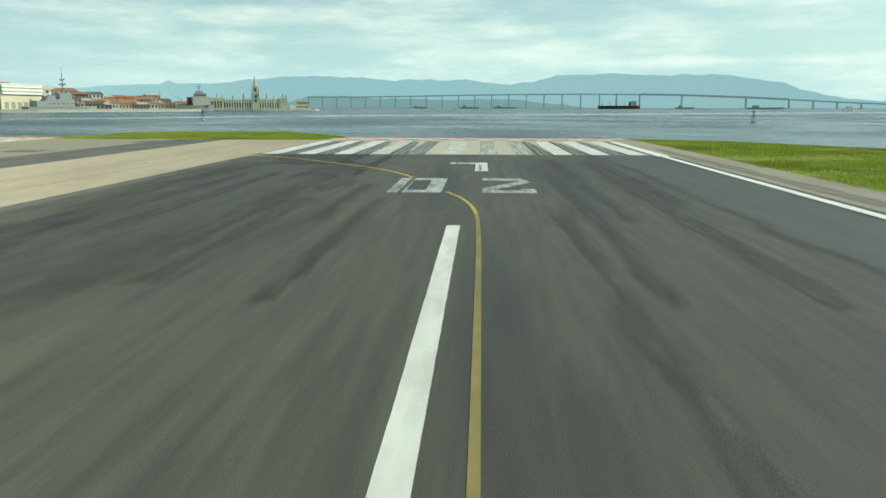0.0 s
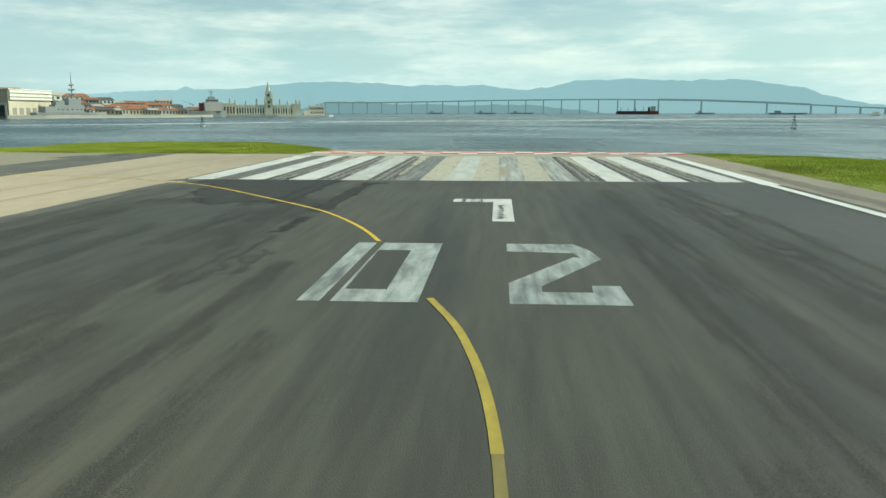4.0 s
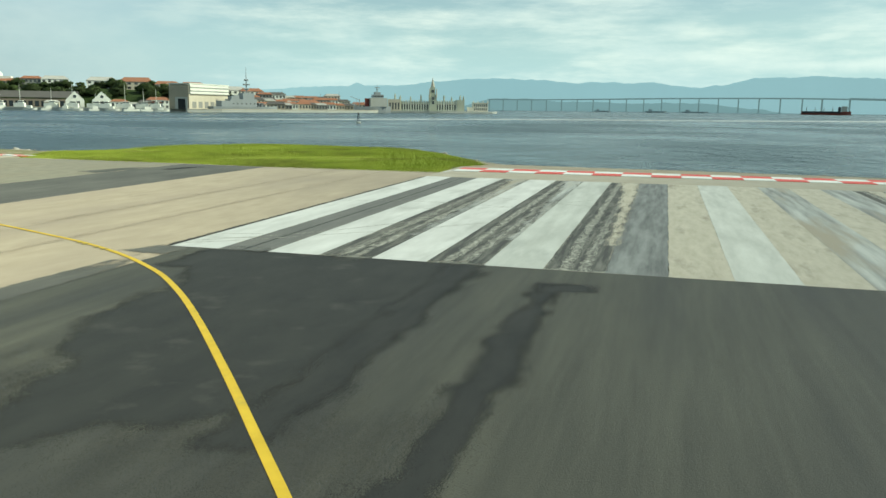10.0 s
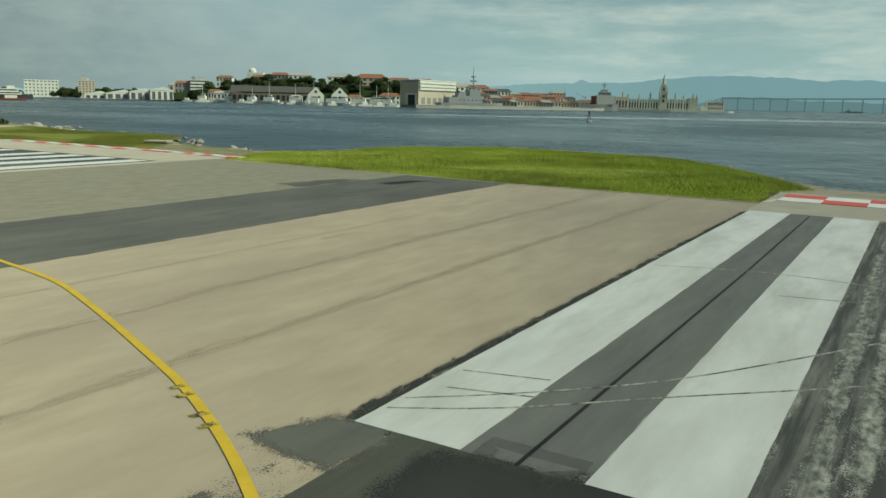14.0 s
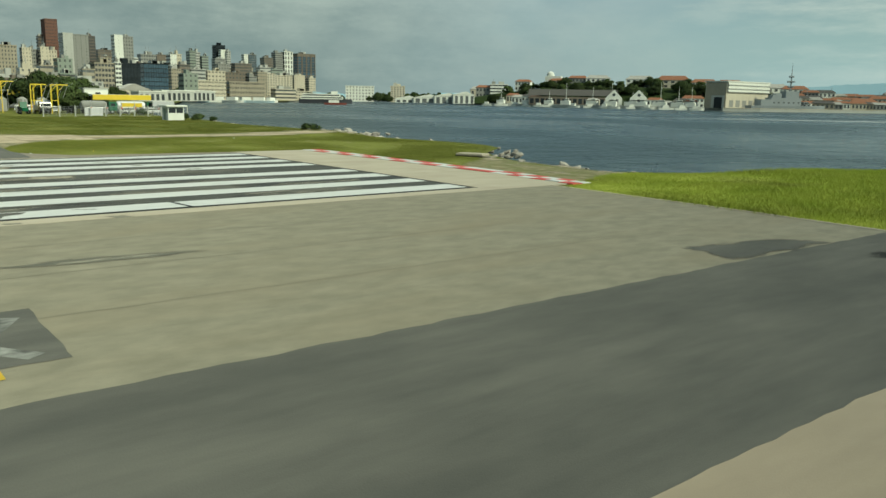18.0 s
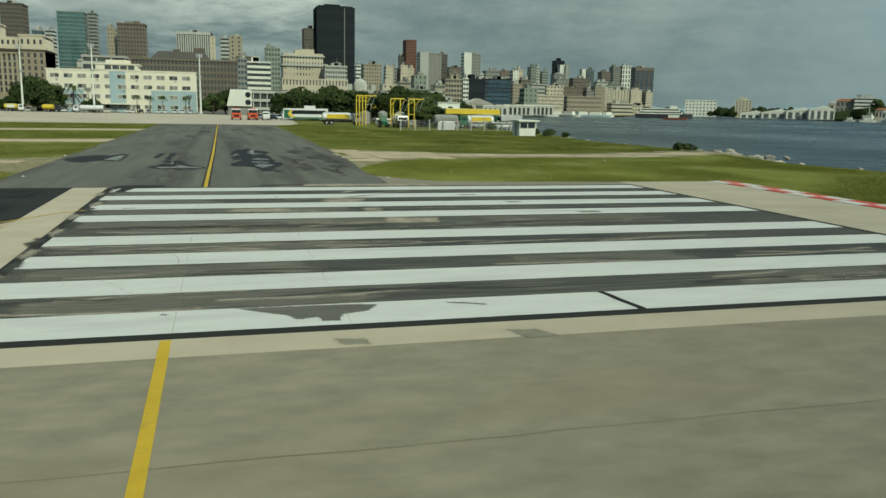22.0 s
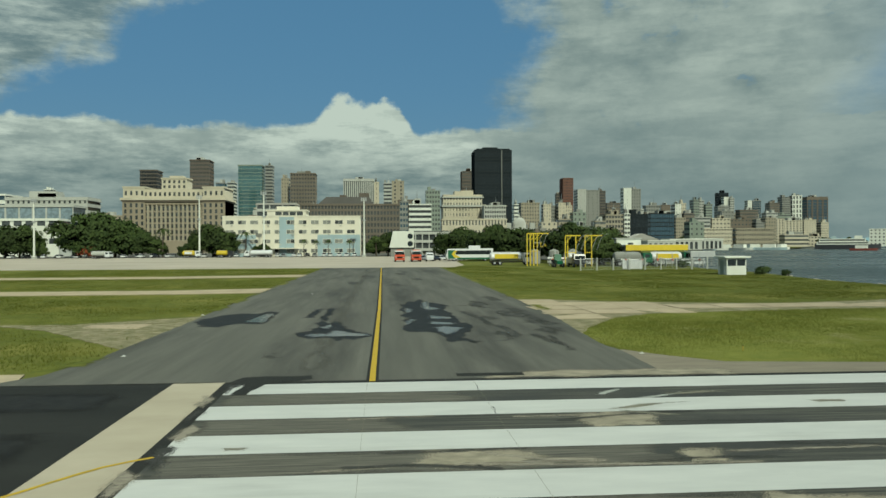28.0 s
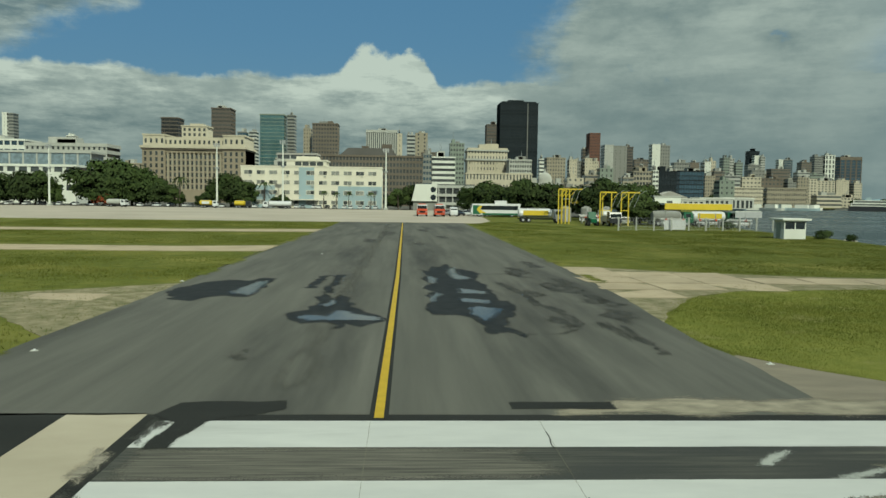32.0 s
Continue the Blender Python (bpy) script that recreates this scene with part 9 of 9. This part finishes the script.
for i, (x, y, w, l) in enumerate(((-55, 13.6, 1.5, 5), (-49.5, 14.6, 0.9, 4), (-45, 14.3, 0.8, 3), (-62, 12.2, 0.9, 4), (-52, 11.8, 0.6, 3), (-42.6, 11.4, 0.8, 2.6), (-70, 14.5, 0.9, 6), (-120, 3, 2.0, 7), (-110, 10, 1.4, 6), (-95, 6.8, 0.9, 5), (-40.6, 13.0, 0.4, 4),
                                  (-36, 0.2, 0.25, 1.2), (-58, 14.4, 0.7, 3), (-66, 12.6, 0.5, 3), (-130, 8, 1.5, 8), (-100, 1.6, 1.0, 7))):
    stain("oil_stain", [(x - l / 2, y - w / 3), (x - l / 6, y - w / 2), (x + l / 2, y - w * 0.2), (x + l / 2.4, y + w / 2), (x, y + w * 0.25), (x - l / 3, y + w * 0.4)], 0.0034 + 0.00003 * i, DRY_STAIN, "dark stain on the taxiway", 0.22, 0.3, 110 + i, soft=0.4, grain=(1.2, 4, 1))
stain("tar_patch", [(-30.4, 7.6), (-30.4, 10.0), (-29.75, 10.0), (-29.75, 7.6)], 0.0042, ASPHALT_DARK, "black asphalt repair on the taxiway", 0.2, 0.03, 149, soft=0.06, grain=(6, 6, 1))
# long grey wheel tracks
TRACK = material("worn_wheel_track", (0.078, 0.079, 0.069), (0.115, 0.115, 0.1), 0.9, 1.0, (0.05, 2, 1), 9, 0.35, 0.65, spec=0.25)
for i, (y, w) in enumerate(((2.0, 0.5),)):
    stain("wheel_track", [(-31, y), (-60, y + 0.1), (-160, y + 0.3), (-160, y + 0.3 + w), (-60, y + w), (-31, y + w)], 0.0028 + 0.0001 * i, TRACK, "dark wheel track along the taxiway", 1.2, 0.2, 150 + i, soft=0.5, grain=(0.25, 2, 1))


def edge_marker(x, y, h=0.3):
    b = thing("edge_marker", x, y, -0.02, 0, "small white edge marker on the ground", "marker", "edge markers")
    part("plate", boxes((-0.1, 0.1, -0.1, 0.1, 0, 0.03)), W_PALE, b)
    part("cap", tube(bmesh.new(), (0, 0, 0.04), (0, 0, h * 0.25), 0.04, 0.03, 10), C_WHITE, b)


for x, y in ((-36.4, -5.9), (-34.8, 15.9), (-56.5, -7.0), (-78.6, -1.6), (-52, 40), (14, 41), (85.9, 4), (83.6, -22.5)):
    edge_marker(x, y)
b = thing("stake", -35.4, 20.6, -0.05, 0, "small yellow stake in the grass", "stake")
part("post", boxes((-0.02, 0.02, -0.02, 0.02, 0, 0.22)), YELLOW_MID, b)
part("cap", boxes((-0.022, 0.022, -0.022, 0.022, 0.22, 0.25)), TAR, b)


# ---- broken slabs in the grass ----
def in_poly(x, y, pts):
    c = False
    for i in range(len(pts)):
        (x1, y1), (x2, y2) = pts[i], pts[i - 1]
        if (y1 > y) != (y2 > y) and x < (x2 - x1) * (y - y1) / (y2 - y1) + x1:
            c = not c
    return c


def slab_field(name, outline, label, seed):
    rnd = random.Random(seed)
    base = tagged(new(name), label, "slabs", "", "structure")
    shapes = []
    for k in range(5):
        bm = bmesh.new()
        box(bm, -1.73, 1.73, -1.73, 1.73, -0.2, 0)
        for v in bm.verts:
            v.co.x += rnd.uniform(-0.06, 0.05)
            v.co.y += rnd.uniform(-0.06, 0.05)
        me = bpy.data.meshes.new("slab")
        bmesh.ops.recalc_face_normals(bm, faces=bm.faces)
        bm.to_mesh(me)
        bm.free()
        me.materials.append(CONC_SLAB)
        shapes.append(me)
    for i in range(-24, 0):
        for j in range(-22, 22):
            x, y = i * 3.5, j * 3.5
            if all(in_poly(x + u, y + v, outline) for u in (-1.1, 1.1) for v in (-1.1, 1.1)) and rnd.random() > 0.05:
                ob = new("slab", shapes[rnd.randrange(5)])
                ob.parent = base
                ob.matrix_local = pose(x, y, 0.0 + rnd.uniform(-0.03, 0.0), rnd.uniform(-0.4, 0.4), rnd.uniform(-0.4, 0.4), rnd.uniform(-1.5, 1.5))


slab_field("old_slabs", SLABS_SOUTH, "cracked concrete slabs overgrown at their edges", 5)
slab_field("old_slabs.001", SLABS_NORTH, "cracked concrete slabs overgrown at their edges", 6)


# ---- rocks along the shore ----
def rock_mesh(seed):
    rnd = random.Random(seed)
    bm = bmesh.new()
    bmesh.ops.create_icosphere(bm, subdivisions=1, radius=1)
    for v in bm.verts:
        v.co *= rnd.uniform(0.7, 1.15)
        v.co.z *= 0.6
    me = bpy.data.meshes.new("rock")
    bm.to_mesh(me)
    bm.free()
    me.materials.append(ROCK)
    return me


ROCKS = tagged(new("shore_rocks"), "grey rocks piled along the shore", "rocks", "", "structure")
shapes = [rock_mesh(k) for k in range(6)]
rnd = random.Random(9)
near = [p for p in SHORE if -130 < p[0] < 100 and p[1] > 20]
for i in range(240):
    x, y = near[rnd.randrange(len(near))]
    big = -80 < x < -40
    ob = new("rock", shapes[rnd.randrange(6)])
    ob.parent = ROCKS
    s = rnd.uniform(0.25, 0.6) * (1.3 if big else 1.0)
    ob.matrix_local = pose(x + rnd.uniform(-1.6, 1.6), y + rnd.uniform(0.2, 3.0), rnd.uniform(-1.3, -0.3), rnd.uniform(-30, 30), rnd.uniform(-30, 30), rnd.uniform(0, 360)) @ Matrix.Scale(s, 4)
for i in range(60):
    ob = new("rock", shapes[rnd.randrange(6)])
    ob.parent = ROCKS
    x = rnd.uniform(-18, 1)
    ob.matrix_local = pose(x, 45.6 - 0.05 * (x + 8) + rnd.uniform(-1.2, 2.6), rnd.uniform(-0.5, -0.1), rnd.uniform(-30, 30), 0, rnd.uniform(0, 360)) @ Matrix.Scale(rnd.uniform(0.12, 0.38), 4)
for i in range(46):
    ob = new("rock", shapes[rnd.randrange(6)])
    ob.parent = ROCKS
    ob.matrix_local = pose(rnd.uniform(-76, -56), rnd.uniform(60.5, 66), rnd.uniform(-0.9, -0.1), rnd.uniform(-30, 30), 0, rnd.uniform(0, 360)) @ Matrix.Scale(rnd.uniform(0.4, 0.9), 4)
b = thing("broken_block", -17.8, 46.6, -0.6, 24, "broken pale concrete block on the shore", "concrete block")
part("block", boxes((-1.3, 1.2, -0.7, 0.7, 0, 0.65), bevel=0.12), CONC_GREY, b)
part("slab_piece", boxes((-1.9, 0.6, -1.0, 0.4, 0.65, 0.85), bevel=0.05), CONC_PALE, b)

# ---- sandy bank between the runway end and the water ----
for i, (x, y, w, l) in enumerate(((-12, 45.4, 3, 1.2), (-7.5, 45.6, 3.4, 1.0), (-3, 45.0, 3, 1.1), (0.8, 43.2, 2.4, 0.9), (-9.5, 43.4, 2.2, 0.6), (-15.5, 45.6, 2.5, 0.9), (2.2, 39.6, 1.6, 0.6), (-4.5, 41.6, 2.0, 0.5))):
    stain("bank_sand", [(x - w / 2, y - l / 2), (x, y - l * 0.7), (x + w / 2, y - l / 3), (x + w / 2, y + l / 2), (x - w / 4, y + l * 0.6)], -0.045 + 0.0004 * i, SOIL, "sandy bare ground at the shore", 0.3, 0.3, 220 + i, "ground", soft=0.6, grain=(1.6, 1.6, 1))
stain("bank_sand", [(38.5, 44), (42, 40.5), (84, 38.0), (86, 40.5), (60, 43.8), (44, 44.8), (40, 50)], -0.045, SOIL, "sandy ground at the runway end", 0.6, 0.2, 121, "ground", soft=0.6, grain=(1.6, 1.6, 1))
stain("bank_sand", [(-50, 44), (-60, 46), (-66, 60), (-72, 62.5), (-62, 61.6), (-52, 57.4)], -0.045, SOIL, "sandy path to the shore", 0.6, 0.4, 122, "ground", soft=0.6, grain=(1.6, 1.6, 1))

SCRUB = material("scrubby_bank", (0.12, 0.115, 0.045), (0.25, 0.22, 0.12), 0.95, 1.3, (1, 1, 1), 9, 0.35, 0.65, 0.7, 12, c=(0.12, 0.135, 0.035), c_scale=0.5, c_lo=0.48, c_hi=0.62)
stain("bank_scrub", [(-31, 38.3), (-8, 38.25), (1.6, 37.2), (2.6, 41), (-2.5, 44.8), (-9, 45.4), (-16.5, 46.4), (-14.5, 42.5), (-13, 40), (-31, 39.2)], -0.044, SCRUB, "scrubby sandy ground behind the painted edge", 0.5, 0.25, 228, "ground", soft=0.4, grain=(2, 2, 1))

# ---- wakes on the water ----
def wake(pts, w, seed):
    stain("wake", [(x, y - w) for x, y in pts] + [(x, y + w) for x, y in pts[::-1]], SEA + 0.03, FOAM, "pale streak of an old wake", 18, 0.5, seed, "wake", soft=3.0, grain=(0.02, 0.3, 1))


wake([(-500, 330), (-200, 380), (100, 520), (500, 840)], 0.9, 131)
wake([(-700, 200), (-500, 300), (-420, 420)], 1.2, 132)
wake([(520, 1300), (640, 1400), (760, 1500)], 4.0, 133)
# broad pale slick left by a ship
SLICK = material("wake_slick", (0.17, 0.20, 0.20), (0.48, 0.51, 0.50), 0.6, 0.12, (1, 1, 1), 8, 0.36, 0.6)
line = smooth_line([(-190, 300), (-140, 350), (-90, 415), (-10, 505), (115, 580), (300, 740), (520, 880), (800, 1010)], 12.0)
bm = bmesh.new()
last = None
rnd = random.Random(91)
for k, (x, y) in enumerate(line):
    w = (13 + 0.45 * k) * min(1, k / 8, (len(line) - 1 - k) / 8) + 0.2
    pair = (bm.verts.new((x - w * 0.6, y + w + rnd.uniform(-3, 3), SEA + 0.03)), bm.verts.new((x + w * 0.6, y - w + rnd.uniform(-3, 3), SEA + 0.03)))
    if last:
        bm.faces.new((last[1], pair[1], pair[0], last[0]))
    last = pair
tagged(finish("wake", bm, SLICK), "broad pale foam track on the bay", "wake", "", "structure")

# ---- grass ----
def grass(name, areas, count, h0, h1, seed, label, blades=8, avoid=(), mat=BLADE, wide=1.0):
    rnd = np.random.RandomState(seed)
    pts = []
    tries = 0
    boxes_ = [(min(p[0] for p in a), max(p[0] for p in a), min(p[1] for p in a), max(p[1] for p in a)) for a in areas]
    size = np.array([(b[1] - b[0]) * (b[3] - b[2]) for b in boxes_])
    while len(pts) < count and tries < count * 6:
        k = rnd.choice(len(areas), p=size / size.sum())
        b = boxes_[k]
        x, y = rnd.uniform(b[0], b[1]), rnd.uniform(b[2], b[3])
        tries += 1
        if in_poly(x, y, areas[k]) and not any(in_poly(x, y, q) for q in avoid):
            pts.append((x, y))
    pts = np.array(pts)
    n = len(pts) * blades
    base = np.repeat(pts, blades, 0) + rnd.normal(0, 0.3, (n, 2))
    tall = np.array([0.5 + noise.noise((p[0] * 0.12, p[1] * 0.12, seed)) for p in pts]).clip(0.1, 1)
    h = (h0 + (h1 - h0) * np.repeat(tall, blades)) * rnd.uniform(0.6, 1.2, n)
    a = rnd.uniform(0, 6.283, n)
    w = (0.02 + 0.03 * rnd.random_sample(n)) * wide
    lean = rnd.normal(0, 0.75, (n, 2)) * h[:, None]
    v = np.zeros((n, 3, 3))
    v[:, 0, :2] = base + np.c_[np.cos(a), np.sin(a)] * w[:, None]
    v[:, 1, :2] = base - np.c_[np.cos(a), np.sin(a)] * w[:, None]
    v[:, 2, :2] = base + lean
    v[:, :2, 2] = -0.08
    v[:, 2, 2] = h - 0.06
    me = bpy.data.meshes.new(name)
    me.from_pydata(v.reshape(-1, 3).tolist(), [], np.arange(n * 3).reshape(-1, 3).tolist())
    me.materials.append(mat)
    return tagged(new(name, me), label, "grass", "", "stuff")


BULGE = [(2.5, 35.2), (13, 34.8), (27, 34.0), (41.2, 34.3), (40.5, 40), (42.6, 43.6), (37.8, 52.5), (30.5, 63.2), (20, 67.2), (9.3, 68.6), (4.2, 60), (1.3, 50), (-1.5, 44.5), (0.5, 39.5)]
stain("grass_mound", BULGE, -0.035, GRASS_SUN, "bright grass ground of the bank", 1.2, 0.3, 140, "ground", soft=0.5, grain=(2, 2, 1))
grass("tall_grass", [BULGE], 50000, 0.05, 0.34, 1, "tall yellow-green grass on the bank", 8, (), BLADE_SUN, 0.45)
SHOREG = [(-31, 38.4), (-12, 38.8), (-13, 41), (-15.5, 44), (-17.5, 46), (-22, 50), (-30, 58), (-45, 57.5), (-52, 57.4), (-63, 60.5), (-60, 54.2), (-56.3, 46), (-55.9, 38), (-55.3, 30), (-54.1, 23), (-51.3, 19.8), (-46.4, 17), (-42.2, 15.4), (-37.8, 15.25), (-35.4, 15.9), (-34.1, 16.85), (-32.2, 18.5), (-31.4, 24), (-31.1, 30)]
grass("shore_grass", [SHOREG], 44000, 0.02, 0.12, 2, "green grass on the bank", 8, (), BLADE_MID, 0.5)
stain("grass_mound", SHOREG, -0.042, GRASS_MID, "dry green grass ground of the shore", 1.2, 0.3, 142, "ground", soft=0.4, grain=(2, 2, 1))
SIDE = [(85.5, -70), (130, -70), (120, -8), (108, 14), (96, 32), (88, 37), (84.2, 38), (84.8, 30), (85.2, 5)]
stain("grass_mound", SIDE, -0.04, GRASS_SUN, "bright grass ground beside the runway", 1.2, 0.2, 141, "ground", soft=0.5, grain=(2, 2, 1))
grass("side_grass", [SIDE], 30000, 0.06, 0.36, 3, "tall green grass beside the runway", 8, (), BLADE_SUN, 0.6)
grass("field_grass", [[(-71, 17), (-165, 18), (-180, 26), (-138, 39), (-143, 64), (-100, 60.5), (-72, 62), (-67, 60), (-62, 44), (-63, 32), (-67, 22)]], 26000, 0.02, 0.13, 4, "green grass field beside the taxiway", 7, (), BLADE, 0.7)
SOUTH = [[(-31.8, -8.2), (-36, -7.3), (-39, -7.2), (-43, -10.5), (-48, -14.5), (-54, -23), (-62, -60), (-32, -60)], [(-57, -7), (-80, -7.4), (-79, -60), (-63, -60), (-53, -20), (-52, -14)],
         [(-91, -7.4), (-118, -7.2), (-118, -60), (-90, -60)], [(-132, -7.2), (-165, -7.2), (-165, -60), (-131, -60)]]
grass("field_grass", SOUTH, 34000, 0.02, 0.14, 5, "green grass field beside the taxiway", 7, (), BLADE, 0.65)
# weeds growing between the slabs
grass("weeds", [SLABS_SOUTH], 350, 0.04, 0.13, 6, "weeds between the concrete slabs", 10, (), BLADE, 0.6)
grass("weeds", [SLABS_NORTH], 700, 0.03, 0.10, 7, "weeds between the concrete slabs", 9, (), BLADE, 0.6)
# ragged grass tongues over the pavement edges
for i, (x, y, l, w) in enumerate(((-60, 16.5, 5, 0.5), (-75, 16.6, 6, 0.5), (-90, 16.7, 6, 0.4), (-35, -7.0, 3, 0.4), (-62, -7.0, 4, 0.5), (-70, -7.1, 5, 0.5), (-100, -7.0, 6, 0.5), (-112, -7.0, 4, 0.4))):
    stain("grass_tongue", [(x - l / 2, y - w), (x - l / 4, y - w * 0.2), (x + l / 4, y - w * 0.6), (x + l / 2, y - w), (x + l / 2, y + w), (x - l / 2, y + w)], 0.006, GRASS, "grass creeping over the pavement edge", 0.3, 0.2, 160 + i, "grass", soft=0.3, grain=(4, 4, 1))
